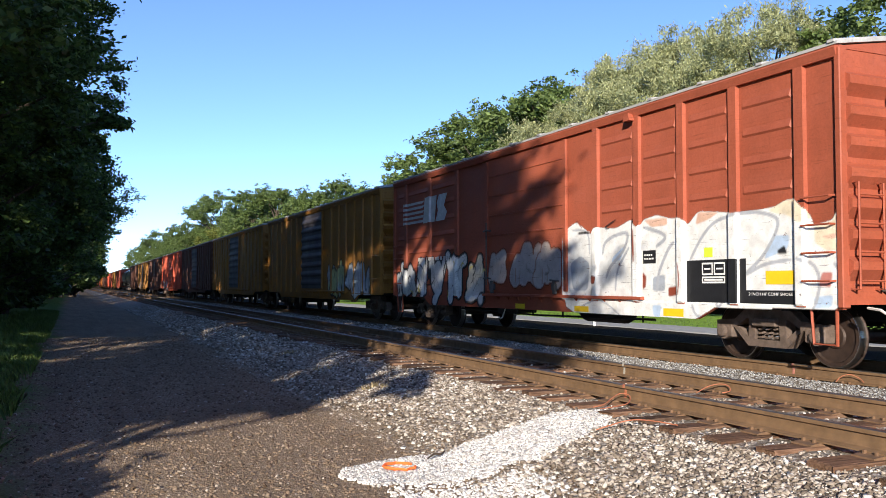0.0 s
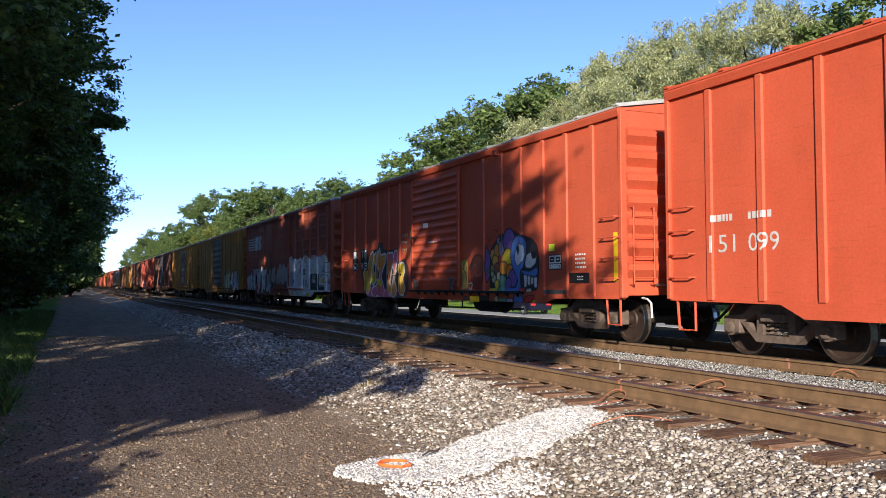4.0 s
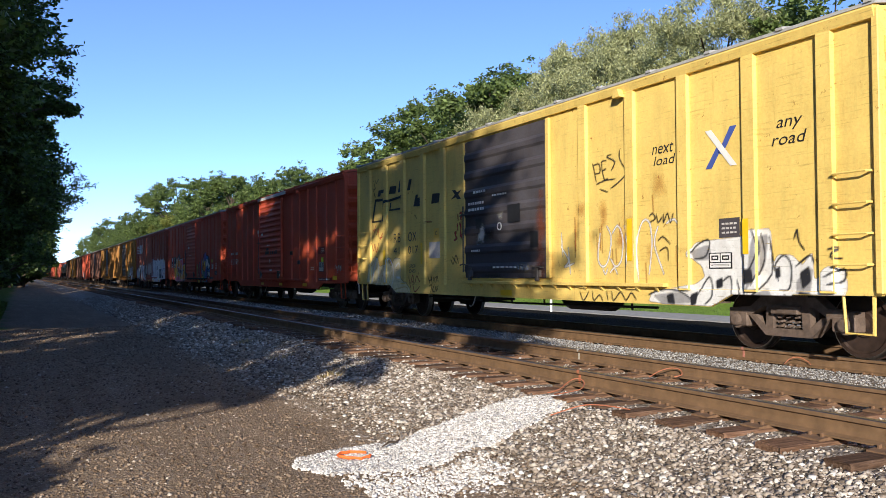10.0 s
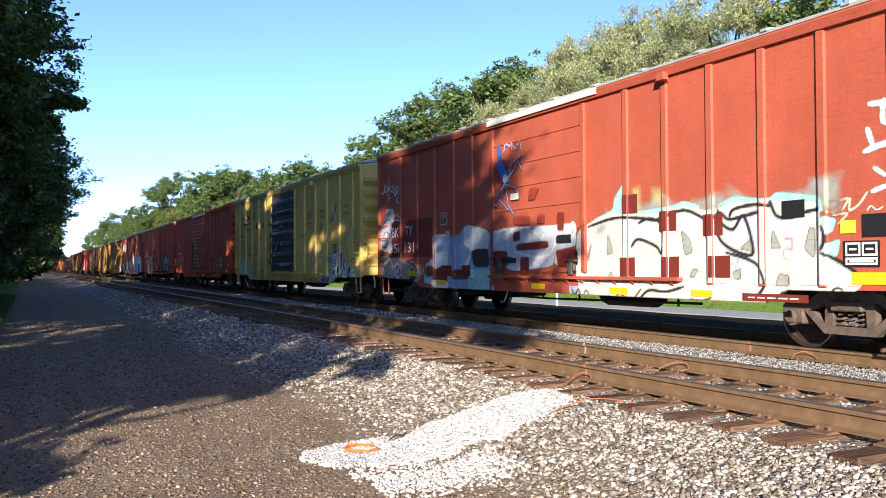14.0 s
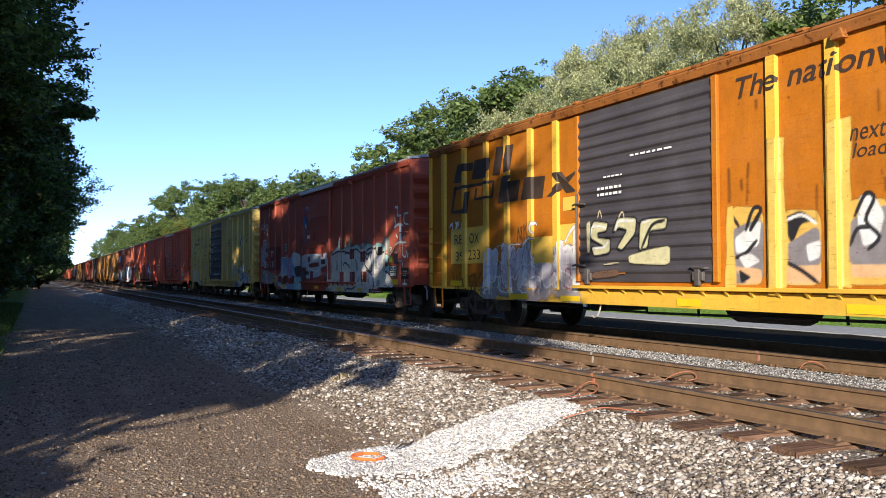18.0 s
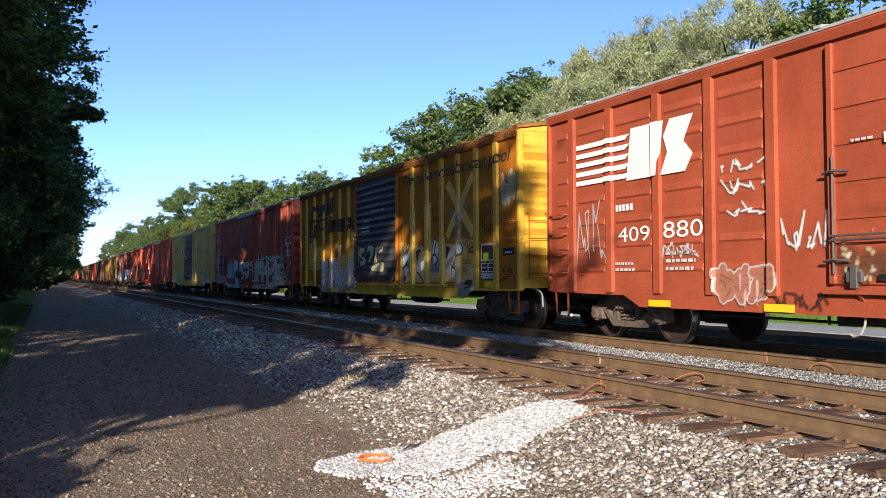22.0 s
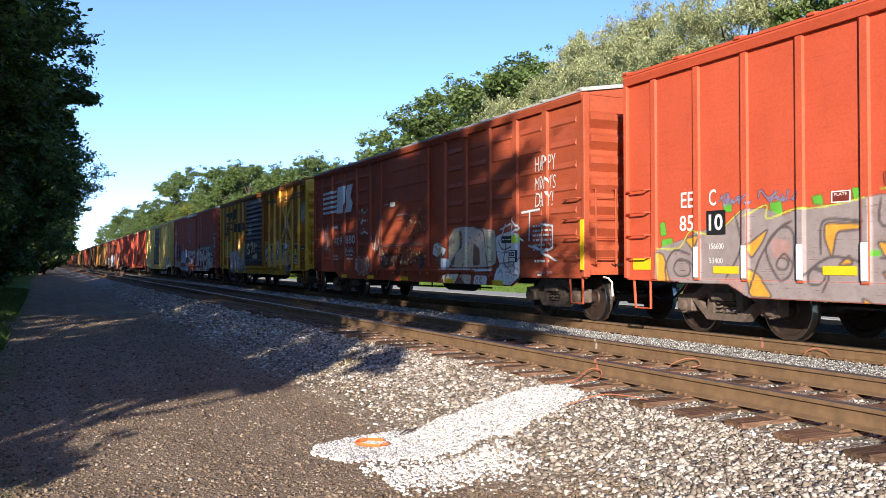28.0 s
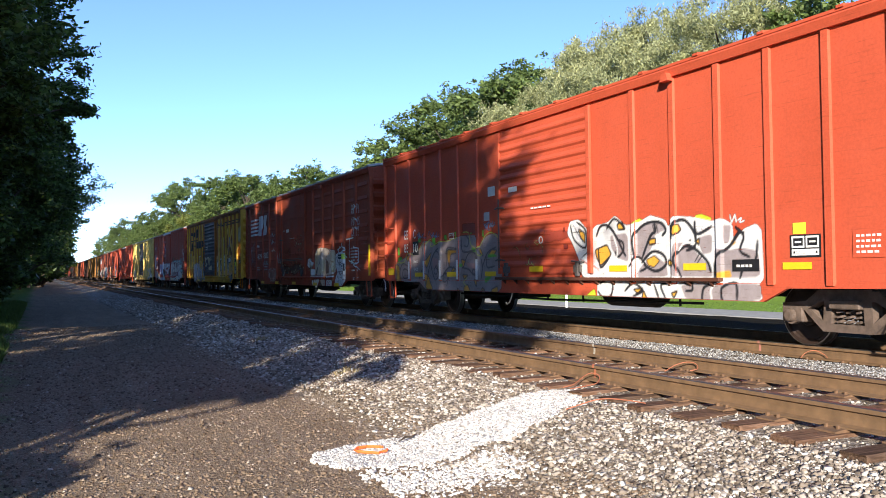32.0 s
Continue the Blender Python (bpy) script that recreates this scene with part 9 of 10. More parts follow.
    for a, b, top in ((9.58, 9.75, 2.05), (10.31, 10.63, 2.85), (11.22, 11.58, 2.92), (12.1, 12.42, 2.05)):
        k.field(a, b, 0.9, top, (0.80, 0.52, 0.11), int(a * 10), 0.03, 0.05, 1.0)
    k.field(12.3, 13.9, 2.0, 3.0, (0.62, 0.30, 0.16), 26, 0.4, 0.3, 0.5)
    k.tag(14.22, 14.8, 1.95, 2.45, (0.12, 0.07, 0.04), 25, 0.022), k.tag(15.05, 15.65, 0.95, 1.3, INK, 28, 0.02)
    k.letters(15.1, 15.65, 2.55, 3.3, 2, [(0.55, 0.45, 0.25)], (0.5, 0.48, 0.36), 27, 0.08, 0.02)
    k.field(12.9, 13.25, 1.0, 2.8, (0.35, 0.5, 0.6), 29, 0.3, 0.2, 0.35)
    for i in range(26):
        rng = random.Random(200 + i)
        d, z = rng.uniform(9.6, 15.7), rng.uniform(2.0, 3.7)
        k.stroke([(d, z), (d + rng.uniform(-0.02, 0.02), z - rng.uniform(0.05, 0.5))], rng.uniform(0.015, 0.05), (0.22, 0.08, 0.02), 0.04, 0.6)
    k.put(c, "grey and black graffiti over pale yellow drips")
    rect(c, s, 14.19, 14.77, 1.42, 1.8, M_DULL_WHITE, 0.006, "sticker", "white framed sticker"), rect(c, s, 14.23, 14.73, 1.46, 1.76, M_LOGO_BROWN, 0.009, "sticker")
    rect(c, s, 14.31, 14.54, 1.43, 1.6, M_LIME, 0.012, "sticker", "lime-green sticker"), data_panel(c, s, 14.16, 14.84, 1.02, 1.41)
    rect(c, s, 15.15, 15.63, 1.49, 1.68, M_BLK, 0.006, "patch"), bars(c, s, 15.25, 15.55, 1.55, 1.63, 1, M_WHITE, 6)
    reflectors(c, s, (1.03, 1.64, 0.86, 0.98), (3.71, 4.41, 0.63, 0.82), (5.53, 6.15, 0.63, 0.82), (14.35, 14.83, 0.86, 1.0), (11.5, 12.0, 0.63, 0.74), (8.6, 9.1, 0.63, 0.74))


def mark_g():
    c, s = car_g, side_g
    railway_mark(c, s, 0.89, 3.92, 2.63, 3.46, M_WHITE)
    for t, a, b, z0, z1 in (("409", 2.08, 2.88, 1.64, 1.88), ("880", 3.2, 4.06, 1.66, 1.91)):
        words(c, s, t, a, b, z0, z1, M_WHITE, 0, 0.026)
    bars(c, s, 2.02, 2.51, 2.1, 2.34, 1, M_WHITE, 3, 0.026), bars(c, s, 2.0, 2.5, 1.15, 1.35, 2, M_DULL_WHITE, 4, 0.026), bars(c, s, 3.25, 3.9, 1.15, 1.5, 3, M_DULL_WHITE, 5, 0.026)
    k = Canvas(s, 0.4, 6.3, 0.58, 3.0)
    k.tag(0.9, 1.8, 1.3, 2.4, (0.6, 0.52, 0.5), 6, 0.03, 7), k.tag(4.5, 5.2, 2.5, 2.7, WHITE, 7, 0.03, 5), k.tag(4.5, 5.2, 2.2, 2.42, WHITE, 8, 0.03, 5), k.tag(4.55, 5.2, 1.9, 2.1, WHITE, 9, 0.03, 5), k.tag(5.5, 6.2, 1.4, 1.9, WHITE, 10, 0.03, 7)
    k.letters(4.3, 5.5, 0.7, 1.25, 2, [(0.42, 0.16, 0.10)], (0.7, 0.6, 0.55), 11, 0.12, 0.02), k.tag(3.2, 4.0, 1.35, 1.6, WHITE, 12, 0.02), k.tag(5.4, 6.2, 0.65, 0.9, INK, 13, 0.025)
    k.put(c, "white scribbled tags", 0.026)
    k = Canvas(s, 6.3, 9.4, 0.95, 2.6)
    rng = random.Random(44)
    k.field(6.4, 9.3, 0.96, 1.4, (0.16, 0.06, 0.035), 31, 0.15, 0.15, 0.75), k.field(6.4, 7.6, 1.7, 1.98, (0.20, 0.06, 0.03), 32, 0.2, 0.15, 0.5)
    for i in range(210):
        d = rng.uniform(6.4, 9.35)
        z = 1.0 + abs(rng.gauss(0, 0.25)) if i % 3 else rng.uniform(1.65, 2.4)
        if z > 1.6 and d < 8.05:
            d = rng.gauss(8.7, 0.3)
        w, a = rng.uniform(0.01, 0.07), rng.uniform(-0.6, 2.0)
        k.stroke([(d, z), (d + w * math.cos(a), z + w * math.sin(a))], rng.uniform(0.008, 0.05), rng.choice(((0.72, 0.60, 0.36), (0.62, 0.48, 0.26), (0.75, 0.68, 0.5), (0.35, 0.16, 0.06), (0.12, 0.05, 0.03), (0.2, 0.07, 0.03))), 0.03, 0.85)
    k.put(c, "flaking cream paint and rust on the door", 0.006)
    rect(c, s, 7.0, 7.38, 2.57, 2.69, M_WHITE, 0.006, "sticker", "white door label"), bars(c, s, 6.57, 6.9, 2.62, 2.69, 1, M_DULL_WHITE, 14), bars(c, s, 7.5, 8.2, 2.3, 2.36, 1, M_DULL_WHITE, 15)
    rect(c, s, 6.9, 7.25, 1.02, 1.1, M_BLK, 0.01, "patch"), rect(c, s, 7.3, 7.6, 1.02, 1.1, M_PATCH_RED, 0.01, "patch")
    bm = bmesh.new()
    for z in (1.55, 1.5):
        tube(bm, [(-1.66, 15.95 / 2 - 6.3, z), (-1.66, 15.95 / 2 - 9.3, z + 0.01)], 0.014, 5)
    part("lock_bar", bm, M_STEEL, c, "rusty door lock bars")
    k = Canvas(s, 9.45, 14.2, 0.58, 2.1)
    k.shape([(10.55, 1.63), (10.83, 1.85), (11.23, 1.88), (11.82, 1.85), (12.26, 1.80), (12.78, 1.75), (12.81, 0.98), (10.54, 0.96)], CREAMP, None, None, 0.0)
    k.shape([(9.73, 1.52), (10.00, 1.55), (10.41, 1.42), (10.37, 1.23), (10.00, 1.19), (9.64, 1.28)], WHITE, None, None, 0.0)
    k.shape([(9.90, 1.43), (10.21, 1.42), (10.14, 1.19), (9.90, 1.21)], CREAM3, None, None, 0.0)
    k.shape([(9.93, 1.23), (10.34, 1.33), (10.21, 1.01), (9.93, 1.00)], DARKBR, None, None, 0.0)
    k.shape([(10.26, 1.19), (10.59, 1.15), (10.59, 0.96), (10.12, 0.96)], WHITE, None, None, 0.0)
    k.shape([(10.60, 1.67), (10.83, 1.85), (11.13, 1.77), (11.24, 1.61), (10.88, 1.31), (10.70, 1.05), (10.59, 1.01)], CREAM3, None, None, 0.0)
    k.shape([(11.17, 1.86), (11.60, 1.86), (11.82, 1.85), (11.81, 1.46), (11.28, 1.47)], CREAMP, None, None, 0.0)
    k.shape([(11.09, 1.82), (11.35, 1.69), (11.36, 1.47), (10.89, 1.27), (10.83, 1.01), (10.65, 1.01), (10.66, 1.10), (11.13, 1.43)], DARKBR, None, None, 0.0)
    k.shape([(10.88, 1.01), (11.01, 1.27), (11.46, 1.47), (11.71, 1.46), (11.71, 1.01)], CREAM3, None, None, 0.0)
    k.shape([(11.83, 1.82), (12.17, 1.81), (12.27, 1.63), (12.36, 1.40), (12.44, 1.02), (11.96, 1.02), (11.86, 1.17)], CREAMP, None, None, 0.0)
    k.shape([(11.79, 1.50), (12.07, 1.38), (12.09, 1.02), (11.75, 1.01)], DARKBR, None, None, 0.0)
    k.shape([(12.33, 1.59), (12.54, 1.73), (12.76, 1.74), (12.75, 1.06), (12.53, 1.06), (12.44, 1.36)], CREAM3, None, None, 0.0)
    k.line([(11.87, 1.83), (12.21, 1.76), (12.33, 1.48), (12.49, 1.17), (12.51, 0.98)], 0.04, DARKBR)
    k.shape([(12.79, 1.61), (13.01, 1.66), (13.56, 1.72), (13.77, 1.60), (13.76, 0.62), (12.70, 0.63), (12.79, 0.92), (12.96, 1.02), (12.83, 1.24)], WHITE, None, None, 0.0)
    k.line([(12.88, 1.54), (13.08, 1.34), (13.48, 1.41)], 0.03, DARKBR)
    k.line([(13.00, 1.27), (13.48, 1.31)], 0.02, DARKBR)
    k.line([(12.87, 1.06), (13.47, 1.07)], 0.02, DARKBR)
    k.line([(13.09, 1.64), (13.21, 1.42), (13.12, 1.10), (13.35, 0.93)], 0.03, DARKBR)
    k.line([(13.04, 0.99), (13.62, 1.01)], 0.02, PALERED)
    k.line([(13.20, 0.89), (13.51, 0.86)], 0.02, PALERED)
    k.shape([(9.96, 0.94), (12.61, 0.95), (12.61, 0.89), (9.96, 0.87)], WHITE, None, None, 0.0)
    k.shape([(10.19, 0.79), (11.12, 0.83), (10.83, 0.56), (10.32, 0.56)], WHITE, None, None, 0.0)
    k.shape([(11.11, 0.81), (11.71, 0.82), (11.66, 0.57), (11.38, 0.58)], CREAMP, None, None, 0.0)
    k.shape([(10.81, 0.58), (11.23, 0.73), (11.45, 0.57)], DARKBR, None, None, 0.0)
    k.shape([(11.86, 0.81), (12.44, 0.80), (12.39, 0.58), (11.80, 0.58)], WHITE, None, None, 0.0)
    k.line([(11.96, 0.75), (11.90, 0.67), (12.00, 0.64), (12.02, 0.74), (11.96, 0.75)], 0.02, RED)
    k.line([(12.20, 0.75), (12.11, 0.73), (12.11, 0.65), (12.21, 0.66)], 0.02, RED)
    k.line([(12.49, 0.77), (12.49, 0.66)], 0.02, RED)
    k.line([(12.57, 0.72), (12.64, 0.75), (12.62, 0.67), (12.71, 0.76), (12.72, 0.67)], 0.02, RED)
    k.line([(9.86, 0.71), (9.99, 0.60)], 0.02, RED)
    k.swirls(9.7, 13.9, 0.6, 1.7, 60, (0.42, 0.18, 0.06), 98, 0.025, 0.16), k.swirls(9.7, 12.8, 0.6, 1.7, 40, (0.55, 0.33, 0.12), 198, 0.035, 0.12), k.swirls(12.8, 13.9, 0.7, 1.6, 6, (0.3, 0.22, 0.2), 99, 0.025, 0.6)
    k.put(c, "cream and white graffiti with dark letter shapes", 0.028)
    k = Canvas(s, 12.9, 15.4, 1.1, 3.2, 0.018)
    for a in ((13.0, 1.75, 13.4, 1.85), (13.0, 1.55, 13.2, 1.85), (13.4, 1.5, 13.5, 1.95), (13.5, 1.95, 13.75, 1.75), (13.75, 1.75, 13.5, 1.65), (13.5, 1.65, 13.9, 1.5), (13.85, 2.05, 14.5, 2.08), (14.15, 2.06, 14.12, 1.5), (14.1, 1.4, 14.6, 1.3), (14.6, 1.8, 14.55, 1.3), (14.6, 1.8, 14.95, 1.75), (14.95, 1.75, 14.95, 1.35), (14.95, 1.35, 14.6, 1.25), (14.3, 1.4, 15.2, 1.05)):
        k.stroke([(a[0], a[1]), (a[2], a[3])], 0.045, WHITE, 0.015)
    k.put(c, "long white line tag", 0.032)
    words(c, s, "HAPPY", 14.34, 15.06, 2.8, 3.08, M_DULL_WHITE, 0, 0.028), words(c, s, "MOM'S", 14.33, 15.06, 2.44, 2.7, M_DULL_WHITE, 0.1, 0.028), words(c, s, "DAY!", 14.33, 14.98, 2.12, 2.4, M_DULL_WHITE, 0.2, 0.028)
    rect(c, s, 13.54, 13.76, 1.46, 1.62, M_LIME, 0.034, "sticker", "lime-green sticker"), rect(c, s, 13.04, 13.53, 1.47, 1.61, M_BLK, 0.034, "patch"), bars(c, s, 13.08, 13.5, 1.52, 1.57, 1, M_WHITE, 6, 0.037)
    data_panel(c, s, 13.31, 13.7, 1.08, 1.32, 0.034)
    bars(c, s, 14.25, 14.9, 1.28, 1.82, 6, M_DULL_WHITE, 7, 0.026), bars(c, s, 14.31, 14.83, 1.06, 1.16, 1, M_WHITE, 8, 0.026)
    words(c, s, "2 INCH HF COMP SHOES", 14.35, 14.94, 0.87, 0.91, M_DULL_WHITE, 0, 0.026), rect(c, s, 14.4, 14.55, 0.82, 0.86, M_WHITE, 0.02, "sticker")
    reflectors(c, s, (2.86, 3.37, 0.62, 0.72), (5.19, 5.7, 0.62, 0.72), (7.67, 8.17, 0.62, 0.72), (10.34, 10.83, 0.61, 0.71), (12.67, 13.13, 0.61, 0.71))
    bm = bmesh.new()
    box(bm, -1.622, -1.6, -15.95 / 2 - 0.04, -15.95 / 2 + 0.06, 0.95, 1.82)
    part("reflector", bm, M_REFLECT, c, "upright yellow reflective strip")


def mark_h():
    c, s = car_h, side_h
    for t, a, b, z0, z1 in (("EE", 1.26, 1.53, 1.87, 2.1), ("C", 1.84, 1.98, 1.87, 2.1), ("85", 1.23, 1.52, 1.53, 1.76)):
        words(c, s, t, a, b, z0, z1, M_WHITE, 0, 0.009, 0.01)
    k = Canvas(s, 0.6, 6.34, 0.58, 2.4)
    k.shape([(0.78, 1.67), (0.90, 1.69), (0.94, 1.48), (0.80, 1.47)], GREEN2, None, None, 0.0)
    k.shape([(0.82, 1.42), (1.07, 1.44), (1.10, 1.28), (0.82, 1.30)], GREEN2, None, None, 0.0)
    k.shape([(2.93, 1.84), (3.13, 1.86), (3.16, 1.68), (2.97, 1.67)], GREEN2, None, None, 0.0)
    k.shape([(3.60, 1.88), (3.75, 1.90), (3.78, 1.77), (3.63, 1.78)], GREEN2, None, None, 0.0)
    k.shape([(4.17, 1.94), (4.27, 1.94), (4.30, 1.76), (4.20, 1.79)], GREEN2, None, None, 0.0)
    k.shape([(4.95, 1.94), (5.04, 1.95), (5.05, 1.85), (4.94, 1.85)], GREEN2, None, None, 0.0)
    k.shape([(5.51, 1.92), (5.58, 1.92), (5.59, 1.77), (5.51, 1.77)], GREEN2, None, None, 0.0)
    k.shape([(2.10, 1.88), (2.27, 1.88), (2.28, 1.76), (2.13, 1.77)], GREEN2, None, None, 0.0)
    k.shape([(4.57, 2.10), (5.22, 2.08), (5.26, 1.85), (4.60, 1.91)], DARKSPRAY, None, None, 0.0)
    k.shape([(0.69, 1.28), (1.29, 1.41), (1.74, 1.54), (2.16, 1.57), (2.50, 1.79), (2.88, 1.78), (3.12, 1.66), (3.41, 1.74), (3.85, 1.76), (4.36, 1.81), (4.52, 1.84), (5.28, 1.82), (5.30, 1.49), (5.46, 1.67), (5.74, 1.80), (6.18, 1.82), (6.35, 1.53), (6.36, 0.58), (4.34, 0.56), (3.62, 0.57), (2.55, 0.57), (1.95, 0.69), (0.69, 0.68)], GREY2, None, None, 0.0)
    k.shape([(2.05, 0.85), (2.49, 0.88), (2.50, 0.60), (2.05, 0.60)], PINKGREY, None, None, 0.0)
    k.shape([(2.93, 1.39), (3.29, 1.34), (3.23, 1.09), (2.99, 1.14)], PINKGREY, None, None, 0.0)
    k.shape([(4.73, 1.24), (5.21, 1.20), (5.21, 1.07), (4.82, 1.13)], PINKGREY, None, None, 0.0)
    k.shape([(0.69, 1.24), (0.87, 1.19), (0.99, 0.81), (1.38, 0.66), (0.73, 0.67)], ORANGE3, None, LINE, 0.028)
    k.shape([(1.32, 1.42), (1.68, 1.47), (1.52, 1.23)], ORANGE3, None, LINE, 0.028)
    k.shape([(2.52, 1.29), (2.92, 1.52), (2.81, 1.33), (2.62, 1.12)], ORANGE3, None, LINE, 0.028)
    k.shape([(2.52, 1.01), (2.74, 0.92), (3.00, 0.61), (2.60, 0.61)], ORANGE3, None, LINE, 0.028)
    k.shape([(3.79, 1.55), (4.31, 1.52), (4.26, 1.45), (3.96, 1.44), (3.89, 1.11), (3.78, 1.37)], ORANGE3, None, LINE, 0.028)
    k.shape([(4.13, 1.16), (4.18, 1.05), (3.97, 1.03)], ORANGE3, None, LINE, 0.028)
    k.shape([(4.49, 1.31), (4.72, 1.28), (4.60, 1.12)], ORANGE3, None, LINE, 0.028)
    k.shape([(4.55, 0.97), (4.83, 0.95), (4.63, 0.86)], ORANGE3, None, LINE, 0.028)
    k.shape([(4.65, 0.71), (4.82, 0.75), (4.94, 0.62), (4.90, 0.56), (4.62, 0.56)], ORANGE3, None, LINE, 0.028)
    k.shape([(4.31, 0.67), (4.48, 0.58), (4.33, 0.56)], ORANGE3, None, LINE, 0.028)
    k.shape([(5.34, 1.53), (5.44, 1.51), (5.55, 1.36), (5.40, 1.42)], ORANGE3, None, LINE, 0.028)
    k.shape([(5.73, 1.35), (5.92, 1.49), (6.14, 1.47), (5.99, 1.35)], ORANGE3, None, LINE, 0.028)
    k.shape([(5.10, 0.87), (5.26, 0.85), (5.24, 0.69)], ORANGE3, None, LINE, 0.028)
    k.shape([(5.43, 0.62), (5.51, 0.69), (5.61, 0.65), (5.57, 0.56)], ORANGE3, None, LINE, 0.028)
    k.shape([(5.91, 0.66), (6.17, 0.73), (6.20, 0.59), (5.91, 0.57)], ORANGE3, None, LINE, 0.028)
    k.shape([(5.00, 1.55), (5.28, 1.54), (5.26, 1.45), (5.02, 1.47)], GREEN2, None, None, 0.0)
    k.shape([(5.57, 0.88), (5.84, 0.95), (5.88, 0.90), (5.67, 0.78)], GREEN2, None, None, 0.0)
    k.shape([(5.73, 1.38), (6.00, 1.40), (6.17, 1.34), (5.77, 1.32)], GREEN2, None, None, 0.0)
    k.shape([(4.37, 1.21), (4.55, 1.21), (4.54, 1.14), (4.37, 1.14)], GREEN2, None, None, 0.0)
    k.line([(0.72, 1.29), (1.21, 1.29), (1.46, 1.53), (1.92, 1.47), (2.44, 1.78)], 0.02, YELLOWG)
    k.line([(2.50, 1.69), (2.88, 1.82), (2.89, 1.64), (3.32, 1.74), (3.63, 1.74), (3.93, 1.76), (4.37, 1.82)], 0.02, YELLOWG)
    k.line([(4.54, 1.90), (4.87, 1.88), (4.97, 1.63), (5.22, 1.52)], 0.02, YELLOWG)
    k.line([(5.30, 1.54), (5.44, 1.61), (5.66, 1.80), (5.95, 1.84), (6.25, 1.70)], 0.02, YELLOWG)
    k.line([(4.77, 0.91), (4.63, 0.79), (4.77, 0.72)], 0.018, YELLOWG)
    k.line([(5.26, 1.48), (5.38, 1.37), (5.50, 1.40)], 0.018, YELLOWG)
    k.line([(2.99, 0.95), (2.87, 1.27), (3.13, 1.52), (3.32, 1.42), (3.29, 0.97), (3.11, 0.84), (2.99, 0.97)], 0.034, LINE)
    k.line([(3.11, 1.14), (3.23, 1.09), (3.20, 0.99), (3.08, 0.99), (3.05, 1.07), (3.17, 1.18), (3.29, 1.07)], 0.03, LINE)
    k.line([(3.62, 0.99), (3.79, 0.93), (3.73, 0.81), (3.57, 0.81), (3.54, 0.91), (3.65, 1.01), (3.84, 0.91), (3.76, 0.71)], 0.03, LINE)
    k.line([(1.17, 1.10), (1.40, 1.08), (1.43, 0.91), (1.21, 0.87), (1.09, 0.98), (1.21, 1.12), (1.48, 1.05), (1.51, 0.84)], 0.03, LINE)
    k.line([(4.54, 1.12), (4.86, 1.08), (5.08, 0.96), (5.26, 1.01), (5.30, 1.29), (5.09, 1.45), (4.83, 1.41), (4.65, 1.20)], 0.034, LINE)
    k.line([(5.04, 1.07), (5.15, 1.07), (5.15, 0.99), (5.05, 0.99), (5.04, 1.07)], 0.03, LINE)
    k.line([(3.73, 1.17), (3.74, 1.53), (3.92, 1.59), (4.33, 1.54)], 0.034, LINE)
    k.line([(5.50, 1.12), (5.73, 1.42), (6.10, 1.53)], 0.034, LINE)
    k.line([(5.70, 1.33), (5.71, 1.12), (6.03, 1.14)], 0.034, LINE)
    k.line([(2.58, 0.66), (2.75, 1.10), (3.06, 1.48), (3.29, 1.59)], 0.034, LINE)
    k.line([(3.40, 0.85), (3.84, 1.13), (4.32, 1.07)], 0.034, LINE)
    k.line([(2.16, 0.87), (2.43, 1.27), (2.33, 1.72)], 0.034, LINE)
    k.line([(4.55, 1.80), (4.57, 1.48), (5.17, 1.50)], 0.034, LINE)
    k.line([(5.43, 0.88), (5.50, 1.12), (5.44, 1.30)], 0.034, LINE)
    k.line([(5.49, 0.61), (5.53, 0.64), (5.58, 0.59)], 0.034, LINE)
    k.line([(0.97, 0.71), (0.90, 1.00), (1.10, 1.25), (1.44, 1.19)], 0.034, LINE)
    k.line([(4.73, 1.83), (4.87, 1.75), (4.82, 1.59), (4.64, 1.61)], 0.03, LINE)
    k.line([(2.03, 1.92), (2.20, 2.02), (2.23, 1.88), (2.43, 1.94)], 0.03, GREYBLUE)
    k.line([(2.75, 1.92), (2.79, 2.02), (2.91, 1.91), (3.06, 1.98)], 0.03, GREYBLUE)
    k.line([(5.62, 2.01), (5.74, 2.05), (5.93, 2.02), (5.95, 1.88)], 0.03, GREYBLUE)
    k.line([(5.64, 1.89), (5.66, 1.97), (5.82, 1.89), (5.85, 1.97)], 0.03, GREYBLUE)
    k.line([(0.24, 1.56), (0.36, 1.59), (0.27, 1.49)], 0.015, WHITE)
    k.line([(0.22, 1.41), (0.44, 1.50), (0.29, 1.38)], 0.015, WHITE)
    k.tag(2.1, 2.6, 1.85, 2.0, (0.25, 0.25, 0.4), 8, 0.025), k.tag(2.9, 3.4, 1.85, 2.0, (0.25, 0.25, 0.4), 9, 0.025), k.tag(5.6, 6.1, 1.95, 2.08, (0.25, 0.3, 0.45), 10, 0.03)
    k.put(c, "grey and orange graffiti with green and yellow accents")
    rect(c, s, 1.79, 2.16, 1.46, 1.8, M_BLK, 0.01, "patch", "black number patch"), words(c, s, "10", 1.84, 2.11, 1.52, 1.75, M_WHITE, 0, 0.014, 0.02)
    words(c, s, "156600", 1.84, 2.12, 1.26, 1.34, M_WHITE, 0, 0.01), words(c, s, "53400", 1.84, 2.1, 1.06, 1.14, M_WHITE, 0, 0.01)
    for d in (1.6, 2.52, 3.44, 4.36, 5.3):
        rect(c, s, d - 0.05, d + 0.05, 0.86, 1.3, M_WHITE, 0.008, "patch", "white stripe left on the post")
